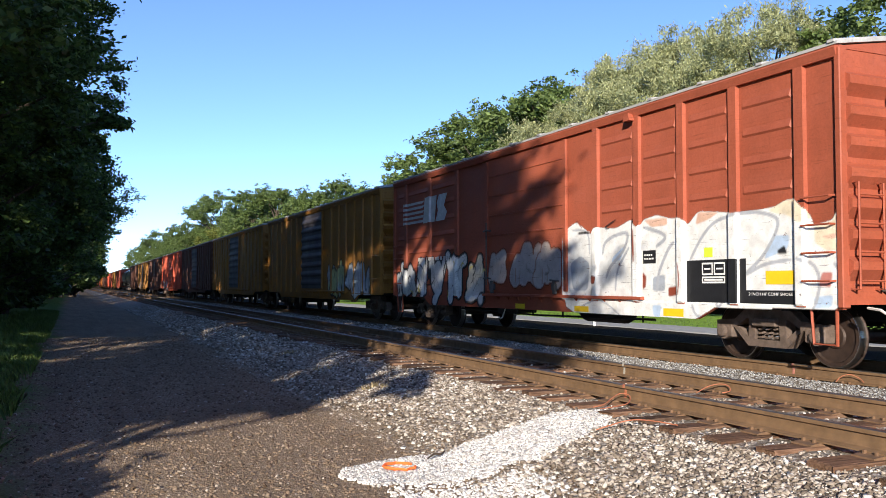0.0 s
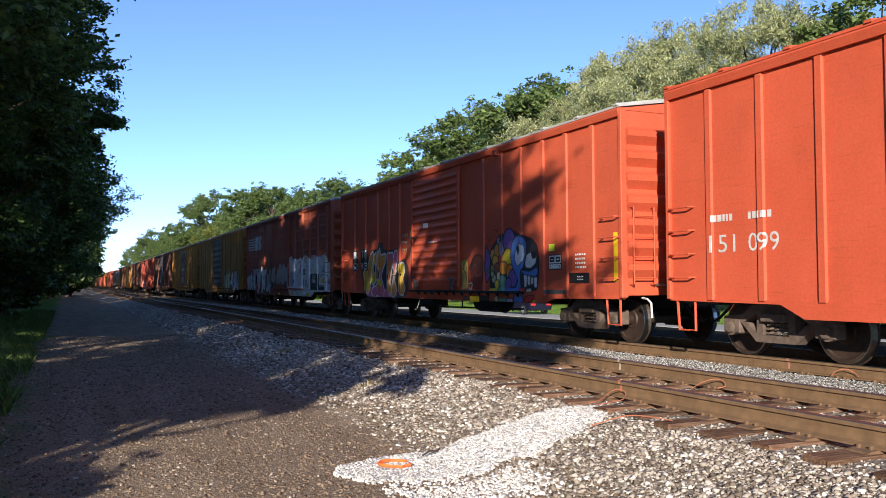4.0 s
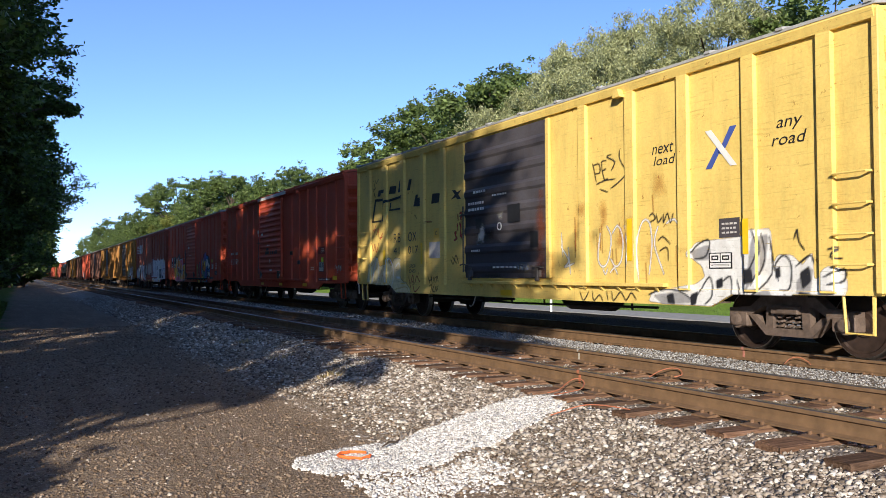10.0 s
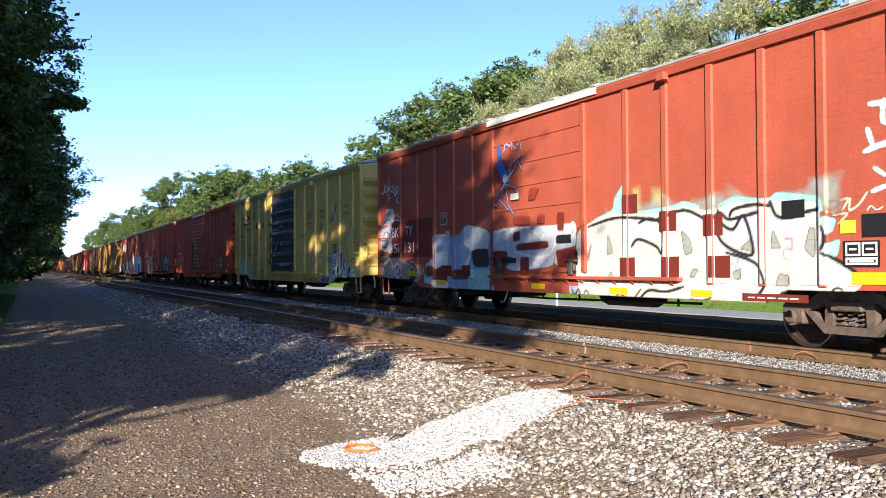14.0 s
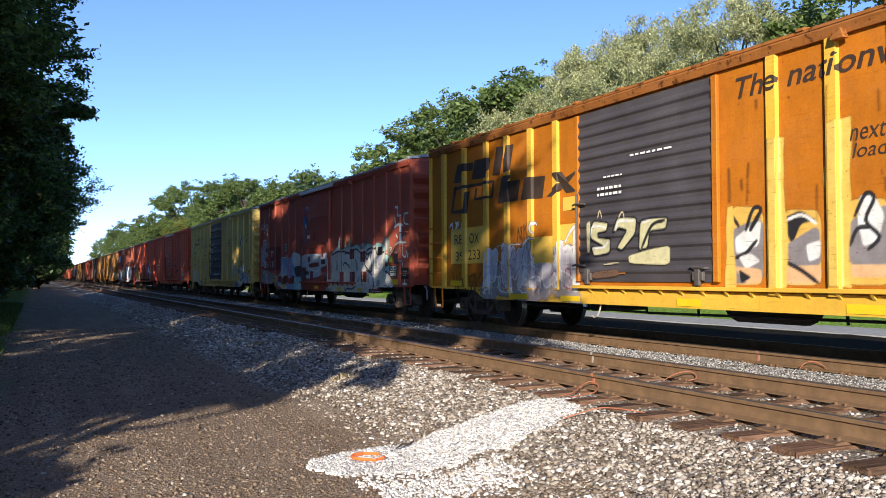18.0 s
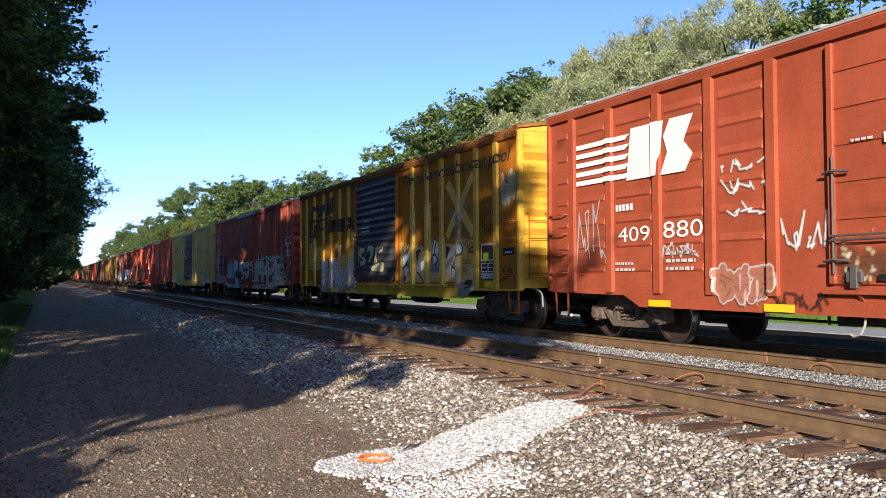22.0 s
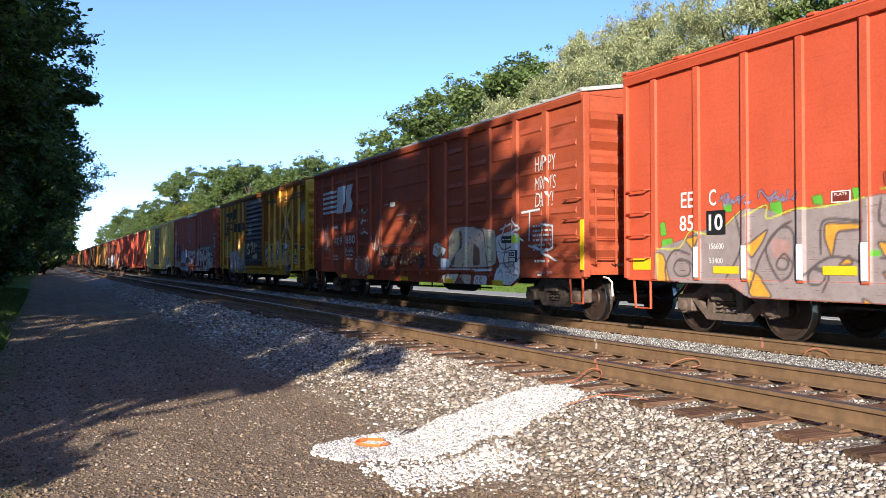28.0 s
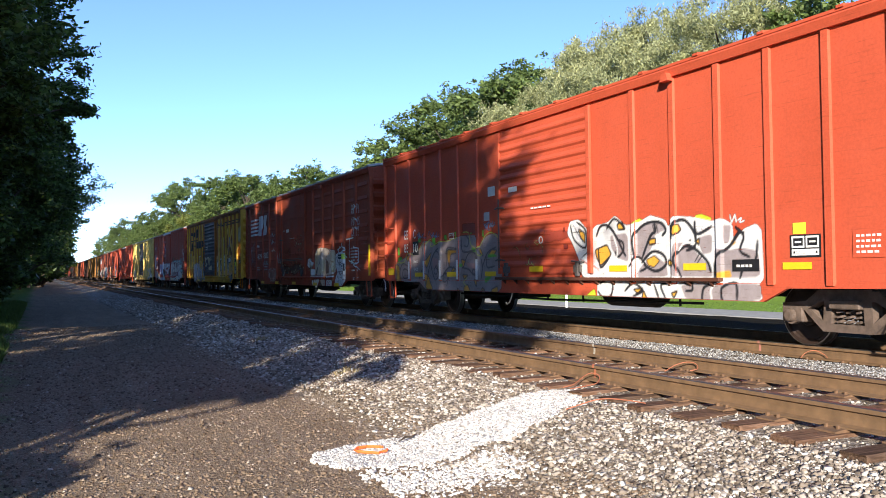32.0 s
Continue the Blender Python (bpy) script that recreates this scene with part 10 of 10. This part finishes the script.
    rect(c, s, 3.89, 4.16, 1.78, 1.92, M_WHITE, 0.008, "sticker", "small framed plate sign"), rect(c, s, 3.91, 4.14, 1.795, 1.905, M_PATCH_RED, 0.011, "sticker"), words(c, s, "PLATE", 3.94, 4.11, 1.86, 1.895, M_WHITE, 0, 0.014)
    rect(c, s, 5.79, 6.1, 2.6, 2.8, M_WHITE, 0.008, "sticker", "torn white label"), rect(c, s, 5.6, 5.85, 2.1, 2.28, M_DULL_WHITE, 0.008, "sticker"), rect(c, s, 6.76, 7.1, 2.6, 2.7, M_WHITE, 0.008, "sticker", "white door label")
    words(c, s, "0", 7.87, 8.02, 1.54, 1.68, M_WHITE, 0, 0.008), bars(c, s, 7.6, 8.3, 2.2, 2.26, 1, M_WHITE, 5)
    k = Canvas(s, 6.4, 9.4, 0.98, 2.0)
    k.swirls(6.9, 8.2, 1.1, 1.7, 8, (0.75, 0.55, 0.15), 12, 0.02, 0.4), k.field(8.05, 8.9, 1.55, 1.79, (0.42, 0.07, 0.04), 13, 0.05, 0.05, 0.8), k.field(7.4, 8.4, 1.25, 1.36, (0.42, 0.07, 0.04), 14, 0.05, 0.05, 0.7)
    k.put(c, "thin yellow scrawl and darker repaint smears on the door")
    k = Canvas(s, 8.7, 15.4, 0.58, 2.1)
    k.shape([(10.46, 1.69), (10.74, 1.85), (10.89, 1.79), (10.61, 1.60)], LIME, None, None, 0.0)
    k.shape([(12.00, 1.81), (12.14, 1.82), (12.35, 1.75), (12.23, 1.64), (12.06, 1.68)], LIME, None, None, 0.0)
    k.shape([(9.28, 0.59), (9.55, 0.73), (9.61, 0.54)], LIME, None, None, 0.0)
    k.shape([(8.84, 1.69), (8.92, 1.88), (9.18, 1.90), (9.46, 1.69), (9.61, 1.78), (9.91, 1.80), (10.13, 1.91), (10.40, 1.73), (10.72, 1.76), (11.02, 1.86), (11.35, 1.77), (11.43, 1.65), (11.57, 1.81), (11.91, 1.78), (12.33, 1.69), (12.54, 1.72), (12.72, 1.63), (12.73, 1.32), (12.93, 1.55), (13.15, 1.61), (13.23, 1.53), (13.25, 0.91), (13.18, 0.85), (13.24, 0.60), (9.64, 0.51), (9.65, 0.87), (9.29, 0.93), (9.19, 1.23), (8.99, 1.53)], WHITE, None, WHITE, 0.04)
    k.shape([(9.99, 1.61), (10.45, 1.63), (10.47, 1.16), (10.17, 1.23), (10.01, 1.41)], WARMGREY, None, None, 0.0)
    k.shape([(10.66, 1.60), (10.87, 1.75), (11.30, 1.77), (11.40, 1.65), (11.11, 1.56), (11.05, 1.38), (10.85, 1.20), (10.64, 1.23)], WARMGREY, None, None, 0.0)
    k.shape([(10.80, 1.11), (11.10, 1.27), (11.37, 1.11), (11.41, 0.93), (10.59, 0.91)], WARMGREY, None, None, 0.0)
    k.shape([(11.56, 1.43), (11.82, 1.43), (12.10, 1.21), (12.33, 1.04), (12.33, 0.92), (11.44, 0.93)], WARMGREY, None, None, 0.0)
    k.shape([(12.03, 1.48), (12.34, 1.53), (12.33, 1.27), (12.15, 1.24)], WARMGREY, None, None, 0.0)
    k.shape([(12.54, 1.65), (12.71, 1.63), (12.66, 1.39), (12.55, 1.38)], WARMGREY, None, None, 0.0)
    k.shape([(12.38, 1.33), (12.68, 1.29), (12.89, 1.32), (13.18, 1.27), (13.22, 0.92), (12.37, 0.91)], WARMGREY, None, None, 0.0)
    k.shape([(11.68, 0.83), (13.23, 0.85), (13.23, 0.61), (11.80, 0.58)], WARMGREY, None, None, 0.0)
    k.shape([(9.05, 1.79), (9.24, 1.80), (9.36, 1.56), (9.11, 1.56)], PALE2, None, None, 0.0)
    k.shape([(9.57, 1.38), (9.90, 1.46), (10.02, 1.29), (9.71, 1.10), (9.60, 1.26)], ORANGE2, None, INK, 0.03)
    k.shape([(10.18, 1.78), (10.32, 1.81), (10.39, 1.69), (10.21, 1.69)], ORANGE2, None, INK, 0.03)
    k.shape([(10.98, 1.50), (11.13, 1.52), (11.13, 1.43), (10.98, 1.42)], ORANGE2, None, INK, 0.03)
    k.shape([(11.48, 1.67), (11.64, 1.71), (11.71, 1.62), (11.56, 1.53)], ORANGE2, None, INK, 0.03)
    k.shape([(10.90, 1.19), (11.10, 1.25), (11.22, 1.17), (11.09, 1.07), (10.95, 1.10)], ORANGE2, None, INK, 0.018)
    k.shape([(9.17, 1.76), (9.36, 1.67), (9.36, 1.50), (9.23, 1.61)], ORANGE2, None, INK, 0.028)
    k.shape([(12.42, 0.98), (12.67, 1.02), (12.70, 0.92), (12.40, 0.90)], ORANGE2, None, None, 0.0)
    k.shape([(12.70, 1.43), (12.80, 1.39), (12.72, 1.35)], ORANGE2, None, None, 0.0)
    k.shape([(11.42, 1.18), (11.56, 1.15), (11.51, 1.07), (11.41, 1.11)], ORANGE2, None, INK, 0.028)
    k.shape([(11.82, 1.40), (11.91, 1.47), (11.88, 1.37)], ORANGE2, None, INK, 0.028)
    k.shape([(12.01, 1.44), (12.09, 1.48), (12.07, 1.38)], ORANGE2, None, INK, 0.028)
    k.shape([(10.46, 0.87), (10.62, 0.89), (10.59, 0.82), (10.49, 0.81)], ORANGE2, None, INK, 0.028)
    k.shape([(10.79, 0.57), (10.84, 0.72), (10.93, 0.57)], ORANGE2, None, INK, 0.028)
    k.shape([(11.48, 0.68), (11.62, 0.72), (11.54, 0.61)], ORANGE2, None, INK, 0.028)
    k.shape([(11.74, 0.87), (11.89, 0.88), (11.85, 0.80)], ORANGE2, None, INK, 0.028)
    k.shape([(10.59, 0.73), (10.84, 0.75), (10.69, 0.66)], ORANGE2, None, INK, 0.028)
    k.line([(9.61, 1.61), (9.73, 1.77), (9.96, 1.76), (10.18, 1.55), (10.31, 1.36), (10.39, 1.26)], 0.05, INK)
    k.line([(10.65, 1.23), (10.61, 1.55), (10.87, 1.74), (11.21, 1.76), (11.37, 1.64), (11.29, 1.55)], 0.05, INK)
    k.line([(10.80, 1.21), (11.01, 1.55), (11.13, 1.62), (11.11, 1.74)], 0.05, INK)
    k.line([(10.80, 1.15), (11.05, 1.31), (11.30, 1.26), (11.36, 1.11), (11.12, 1.01), (10.85, 1.11)], 0.05, INK)
    k.line([(11.52, 1.50), (11.56, 1.72), (11.79, 1.75), (11.99, 1.55), (11.99, 1.37), (11.82, 1.31)], 0.05, INK)
    k.line([(11.69, 0.93), (11.56, 1.21), (11.86, 1.38), (12.22, 1.16), (12.30, 1.00)], 0.05, INK)
    k.line([(12.33, 1.63), (12.07, 1.54), (12.00, 1.61), (12.00, 1.72)], 0.05, INK)
    k.line([(12.37, 0.90), (12.42, 1.19), (12.68, 1.35), (12.83, 1.51), (12.93, 1.52)], 0.05, INK)
    k.line([(9.66, 1.38), (9.71, 1.08), (9.96, 1.24)], 0.042, INK)
    k.line([(8.93, 1.82), (9.04, 1.57), (9.37, 1.42), (9.38, 1.72), (9.13, 1.87)], 0.042, INK)
    k.line([(9.01, 1.83), (9.30, 1.52)], 0.015, INK)
    k.line([(8.94, 1.69), (9.33, 1.71)], 0.015, INK)
    k.line([(9.26, 1.26), (9.48, 1.38), (9.43, 1.51)], 0.02, INK)
    k.line([(9.90, 1.72), (10.08, 1.87), (10.24, 1.82), (10.38, 1.70)], 0.042, INK)
    k.line([(10.18, 1.53), (10.32, 1.48), (10.34, 1.36), (10.20, 1.25), (10.12, 1.33)], 0.042, INK)
    k.line([(10.47, 1.09), (10.70, 1.24), (10.90, 1.08), (10.75, 1.01)], 0.042, INK)
    k.line([(11.09, 0.82), (11.20, 0.59)], 0.042, INK)
    k.line([(11.36, 0.59), (11.25, 0.79), (11.41, 0.83)], 0.042, INK)
    k.line([(9.70, 0.81), (9.88, 0.88), (10.05, 0.81), (9.99, 0.60), (9.76, 0.59), (9.65, 0.68)], 0.042, INK)
    k.line([(10.38, 0.70), (10.59, 0.82), (10.82, 0.71), (10.59, 0.62)], 0.042, INK)
    k.line([(11.77, 0.86), (11.90, 0.87), (11.94, 0.74), (11.80, 0.72)], 0.042, INK)
    k.line([(12.13, 0.56), (12.17, 0.77), (12.41, 0.84)], 0.042, INK)
    k.line([(12.53, 0.58), (12.52, 0.77), (12.78, 0.84), (12.80, 0.62)], 0.042, INK)
    k.line([(12.85, 0.91), (12.96, 1.13), (13.13, 1.15), (13.17, 1.40)], 0.042, INK)
    k.line([(12.79, 1.60), (12.93, 1.47), (12.86, 1.28), (13.03, 1.19)], 0.042, INK)
    k.line([(11.98, 1.14), (12.09, 1.26)], 0.02, INK)
    k.line([(12.02, 1.11), (12.14, 1.23)], 0.02, INK)
    k.line([(11.06, 1.75), (11.11, 1.61)], 0.018, INK)
    k.line([(11.16, 1.75), (11.20, 1.58)], 0.018, INK)
    k.line([(10.07, 1.61), (10.18, 1.37), (10.14, 1.21)], 0.03, WHITE)
    k.line([(11.65, 1.32), (11.78, 1.42), (11.99, 1.41)], 0.03, WHITE)
    k.line([(12.33, 0.57), (12.31, 0.74), (12.41, 0.84)], 0.03, WHITE)
    k.line([(12.69, 1.78), (12.72, 1.67), (12.78, 1.77), (12.80, 1.66)], 0.02, WHITE)
    k.line([(12.83, 1.69), (12.90, 1.72), (12.87, 1.66), (12.95, 1.68)], 0.02, WHITE)
    k.line([(6.94, 1.64), (7.01, 1.46)], 0.012, ORANGE2)
    k.line([(7.24, 1.58), (7.40, 1.63), (7.46, 1.52), (7.28, 1.45)], 0.012, ORANGE2)
    k.line([(7.75, 1.65), (7.80, 1.56), (7.91, 1.65), (7.87, 1.51), (7.76, 1.44)], 0.012, ORANGE2)
    k.line([(7.23, 1.12), (7.43, 0.99), (7.59, 1.14), (7.75, 1.02), (8.13, 1.08)], 0.012, ORANGE2)
    k.shape([(8.01, 1.78), (8.75, 1.81), (8.74, 1.72), (8.01, 1.69)], DEEPRED, None, None, 0.0)
    k.shape([(7.40, 1.35), (8.39, 1.37), (8.38, 1.22), (7.39, 1.23)], DEEPRED, None, None, 0.0)
    k.shape([(8.44, 1.50), (8.84, 1.50), (8.84, 1.42), (8.44, 1.43)], DEEPRED, None, None, 0.0)
    k.line([(9.23, 1.25), (9.59, 1.09), (9.71, 0.97)], 0.02, WHITE)
    k.line([(9.22, 1.23), (9.65, 1.05)], 0.03, PALERED)
    k.put(c, "grey, white and orange wild-style graffiti")
    rect(c, s, 12.72, 13.2, 1.0, 1.16, M_BLK, 0.01, "patch"), bars(c, s, 12.8, 13.1, 1.04, 1.12, 1, M_WHITE, 6, 0.013)
    rect(c, s, 13.76, 13.96, 1.46, 1.6, M_LIME, 0.01, "sticker", "lime-green sticker"), data_panel(c, s, 13.71, 14.18, 1.17, 1.45, 0.01)
    rect(c, s, 14.62, 15.05, 1.15, 1.48, M_ORANGE_RED, 0.01, "patch"), bars(c, s, 14.67, 15.0, 1.19, 1.44, 4, M_WHITE, 7, 0.013)
    reflectors(c, s, (0.14, 0.58, 0.96, 1.16), (1.92, 2.4, 0.92, 1.02), (3.76, 4.24, 0.92, 1.03), (5.62, 6.1, 0.93, 1.03), (7.53, 8.01, 1.02, 1.12), (9.96, 10.43, 1.01, 1.11), (11.75, 12.22, 1.02, 1.12), (13.59, 14.04, 1.02, 1.11))


def mark_ahead():
    c, s = sides_ahead[0]
    k = Canvas(s, 9.4, 15.7, 0.6, 2.3, 0.035)
    k.letters(9.8, 15.0, 0.7, 1.9, 6, [WHITE, (0.5, 0.55, 0.6), (0.6, 0.65, 0.3)], INK, 3, 0.25, 0.05)
    k.put(c, "white and green graffiti letters")
    for i in (3, 5):
        c, s = sides_ahead[i]
        k = Canvas(s, 0.5, 15.0, 0.6, 1.9, 0.05)
        k.letters(1.0, 6.0, 0.7, 1.6, 4, [WHITE, (0.5, 0.5, 0.5)], INK, 5 + i, 0.25, 0.06)
        k.put(c, "white graffiti letters")


for marks in (mark_a, mark_b, mark_c, mark_d, mark_e, mark_f, mark_g, mark_h, mark_ahead):
    marks()

# ---- small things beside the track ----
M_CORD = plain("orange_cord", (0.36, 0.12, 0.06), 0.7)
M_ORANGE_SPRAY = plain("orange_marking_paint", (0.85, 0.16, 0.03), 0.7, 0, 0.1)
M_PINK = plain("pink_marking_tape", (0.40, 0.16, 0.12), 0.7)
M_POST = plain("white_marker_post", (0.75, 0.75, 0.72), 0.6)
M_CAR = plain("dark_blue_car_paint", (0.012, 0.014, 0.03), 0.25, 0.2, 0.1)
M_GLASS = mat("car_glass", (0.02, 0.025, 0.03), 0.08)
M_CHROME = plain("bright_wheel_metal", (0.7, 0.7, 0.7), 0.3, 0.8, 0.05)
M_RUBBER = plain("tyre_rubber", (0.02, 0.02, 0.02), 0.8)


def cord(label, pts, r=0.006):
    bm = bmesh.new()
    fine = []
    for k in range(len(pts) - 1):
        p = [Vector(pts[max(0, min(len(pts) - 1, k + j))]) for j in (-1, 0, 1, 2)]
        for u in (0, 0.25, 0.5, 0.75):
            fine.append(0.5 * (2 * p[1] + (p[2] - p[0]) * u + (2 * p[0] - 5 * p[1] + 4 * p[2] - p[3]) * u * u + (3 * p[1] - p[0] - 3 * p[2] + p[3]) * u ** 3))
    fine.append(Vector(pts[-1]))
    tube(bm, fine, r, 6)
    return tagged(part("bond_wire", bm, M_CORD), label, "wire", "wires at the rails")


def small_things():
    x1, x2, x3 = NEAR_X - HALF_GAUGE, NEAR_X + HALF_GAUGE, FAR_X - HALF_GAUGE
    cord("orange bond wire looped from the rail to the tie end", [(4.98, 7.52, -0.18), (5.15, 7.56, -0.16), (5.35, 7.68, -0.11), (5.47, 7.7, -0.08), (5.5, 7.6, -0.1), (5.4, 7.5, -0.16), (5.2, 7.46, -0.18), (5.0, 7.42, -0.185)])
    cord("orange bond wire looped between the rails", [(6.72, 7.98, -0.17), (6.86, 7.95, -0.1), (6.98, 7.88, -0.065), (7.03, 7.79, -0.08), (6.99, 7.72, -0.13), (6.9, 7.75, -0.15)])
    cord("orange bond wire looped beside the farther rail", [(9.08, 8.08, -0.15), (9.15, 8.05, -0.08), (9.22, 7.97, -0.055), (9.26, 7.86, -0.1), (9.25, 7.8, -0.14)])
    for x, y, m in ((x1, 7.78, M_CORD), (x2, 9.9, M_DULL_STEEL), (x3, 9.0, M_PINK)):
        bm = bmesh.new()
        prism(bm, [(x - 0.038, -0.036), (x - 0.0385, -0.005), (x - 0.03, 0.0025), (x - 0.02, 0.0025), (x - 0.02, -0.036)], y - 0.018, y + 0.018, "y")
        prism(bm, [(x - 0.016, -0.145), (x - 0.011, -0.05), (x - 0.009, -0.05), (x - 0.009, -0.145)], y - 0.018, y + 0.018, "y")
        tagged(part("rail_mark", bm, m), "painted marker stripe across the rail", "paint mark", "marks on the rails")
    bm = bmesh.new()
    rng = random.Random(3)
    ring = []
    for k in range(16):
        a = k / 15 * 5.4 + 0.4
        x, y = 2.66 + 0.14 * math.cos(a) + rng.uniform(-0.012, 0.012), 7.07 + 0.13 * math.sin(a) + rng.uniform(-0.012, 0.012)
        ring.append((x, y, ground_z(x, y) + 0.035 + rng.uniform(-0.004, 0.006)))
    tube(bm, ring, [0.009 + 0.006 * rng.random() for _ in ring], 6)
    tagged(part("survey_mark", bm, M_ORANGE_SPRAY), "orange spray mark on the white chips", "paint mark")
    bm = bmesh.new()
    z = ground_z(3.1, 7.3) + 0.05
    tube(bm, [(2.98, 7.22, z - 0.01), (3.08, 7.3, z + 0.01), (3.16, 7.33, z), (3.24, 7.41, z + 0.005)], [0.006, 0.012, 0.011, 0.006], 6)
    tagged(part("stick", bm, M_BARK), "short dark stick on the white chips", "stick")
    cord("faded pink cord lying on the ballast", [(4.5, 6.75, ground_z(4.5, 6.75) + 0.04), (4.75, 6.6, -0.17), (4.9, 6.45, -0.16), (5.0, 6.2, -0.17)], 0.006)
    for x, y, h in ((26.7, 40.0, 1.05),):
        bm = bmesh.new()
        lathe(bm, [(-0.3, 0.07), (h - 0.06, 0.07), (h, 0.05), (h + 0.01, 0.01)], 12, "z")
        p = tagged(part("marker_post", bm, M_POST), "white marker post at the roadside", "post", "posts along the road")
        p.location = (x, y, ground_z(x, y))


def tufts(name, n, place, h, material, label, seed):
    rng = np.random.default_rng(seed)
    V, F = [], []
    for i in range(n):
        x, y = place(rng)
        z = ground_z(x, y) - 0.02
        a, hh, w = rng.uniform(0, 6.28), h * rng.uniform(0.5, 1.3), 0.011 + 0.008 * rng.random()
        lean = rng.normal(0, 0.35, 2) * hh
        o = len(V) * 1
        V += [(x - w * math.cos(a), y - w * math.sin(a), z), (x + w * math.cos(a), y + w * math.sin(a), z), (x + lean[0] * 0.4 + w * 0.6, y + lean[1] * 0.4, z + hh * 0.6), (x + lean[0], y + lean[1], z + hh)]
        F.append((o, o + 1, o + 2, o + 3))
    ob = mesh_quads(name, np.array(V), np.array(F), material)
    return tagged(ob, label, "grass", kind="stuff")


def build_grass():
    def edge(r):
        while True:
            x, y = -0.65 - abs(r.normal(0, 0.8)), 9 + 46 * r.random() ** 1.1
            if noise.noise(Vector((x * 1.1, y * 0.5, 4.0))) > -0.25 + (0.45 if x > -1.1 else 0.0) * r.random():
                return x, y
    tufts("roadside_grass", 22000, edge, 0.17, M_GRASS, "rough green grass along the path's edge", 61)

    def clump(r):
        cx, cy = ((4.1, 14.6), (4.0, 11.6), (4.2, 17.5))[r.integers(0, 3)]
        return cx + r.normal(0, 0.10), cy + r.normal(0, 0.12)
    tufts("dry_grass", 160, clump, 0.10, M_DRY, "dry straw-coloured grass tufts in the ballast", 62)

    def verge(r):
        return r.uniform(30.8, 36), r.uniform(20, 90)
    tufts("verge_grass", 9000, verge, 0.1, M_GRASS, "green grass on the verge beyond the road", 63)


def saloon():
    car = tagged(empty("passenger_car"), "dark blue saloon car driving along the road", "car")
    bm = bmesh.new()
    prism(bm, [(-2.25, 0.35), (-2.3, 0.6), (-2.2, 0.88), (-1.4, 0.98), (1.0, 0.95), (2.05, 0.8), (2.3, 0.6), (2.25, 0.35), (1.75, 0.25), (-1.7, 0.25)], -0.86, 0.86)
    bmesh.ops.bevel(bm, geom=[e for e in bm.edges], offset=0.05, segments=2, affect="EDGES")
    part("body", bm, M_CAR, car)
    bm = bmesh.new()
    prism(bm, [(-1.75, 0.94), (-1.0, 1.38), (0.25, 1.4), (1.1, 0.92)], -0.68, 0.68)
    part("window", bm, M_GLASS, car)
    bm = bmesh.new()
    prism(bm, [(-1.05, 1.37), (-0.95, 1.43), (0.2, 1.45), (0.3, 1.39)], -0.7, 0.7)
    part("roof", bm, M_CAR, car)
    for y in (-1.35, 1.35):
        for x in (-0.8, 0.8):
            bm = bmesh.new()
            lathe(bm, [(-0.1, 0.2), (-0.1, 0.3), (-0.07, 0.32), (0.07, 0.32), (0.1, 0.3), (0.1, 0.2)], 20, "x")
            w = part("wheel", bm, M_RUBBER, car)
            w.location = (x, y, 0.32)
            bm = bmesh.new()
            lathe(bm, [(-0.105, 0.03), (-0.11, 0.19), (-0.08, 0.21), (0.08, 0.21), (0.11, 0.19), (0.105, 0.03)], 14, "x")
            part("rim", bm, M_CHROME, w)
    for x in (-0.6, 0.6):
        bm = bmesh.new()
        box(bm, x - 0.18, x + 0.18, -2.32, -2.24, 0.62, 0.76, 0.02)
        part("tail_light", bm, M_RED_INK, car)
    return car


small_things()
build_grass()
passing_car = saloon()

# ---- what moves ----
TRAVEL = [(0, 0.00), (1, 5.63), (2, 11.08), (3, 16.36), (4, 21.50), (5, 26.54), (6, 31.48), (7, 36.33), (8, 41.06), (9, 45.68), (10, 50.24), (11, 54.62), (12, 58.78), (13, 62.80), (14, 66.72), (15, 70.52), (16, 74.16), (17, 77.64), (18, 80.94), (19, 84.12), (20, 87.21), (21, 90.17), (22, 92.97), (23, 95.68), (24, 98.30), (25, 100.78), (26, 103.15), (27, 105.45), (28, 107.71), (29, 109.94), (30, 112.57), (31, 115.32), (32, 118.08)]

def travel(t):
    """Metres that the train has gone after t seconds, smoothly between the whole seconds."""
    i = max(0, min(len(TRAVEL) - 2, int(t)))
    S = [2 * TRAVEL[0][1] - TRAVEL[1][1]] + [d for _, d in TRAVEL] + [2 * TRAVEL[-1][1] - TRAVEL[-2][1]]
    p, u = S[i:i + 4], t - i
    return 0.5 * (2 * p[1] + (p[2] - p[0]) * u + (2 * p[0] - 5 * p[1] + 4 * p[2] - p[3]) * u * u + (3 * p[1] - p[0] - 3 * p[2] + p[3]) * u ** 3)


def motions():
    for car, x, y in TRAIN:
        walk(car, [(k / 2, pose(x, y + travel(k / 2), 0)) for k in range(65)])
    # the saloon drives up the road beyond the train and is gone
    road_rows = [(0.0, 18.9), (1.5, 30.4), (2.0, 34.6), (2.5, 39.0), (3.5, 47.6), (6.0, 70.0), (16.0, 160.0), (32.0, 330.0)]
    walk(passing_car, [(t, pose(29.2, y, -1.045)) for t, y in road_rows])
    roll_times = [k / 10 for k in range(321)]
    angles = [-math.degrees(travel(t) / 0.42) for t in roll_times]
    for wheel, y in WHEELS:
        walk(wheel, [(t, pose(0, y, 0.42, a)) for t, a in zip(roll_times, angles)])


motions()
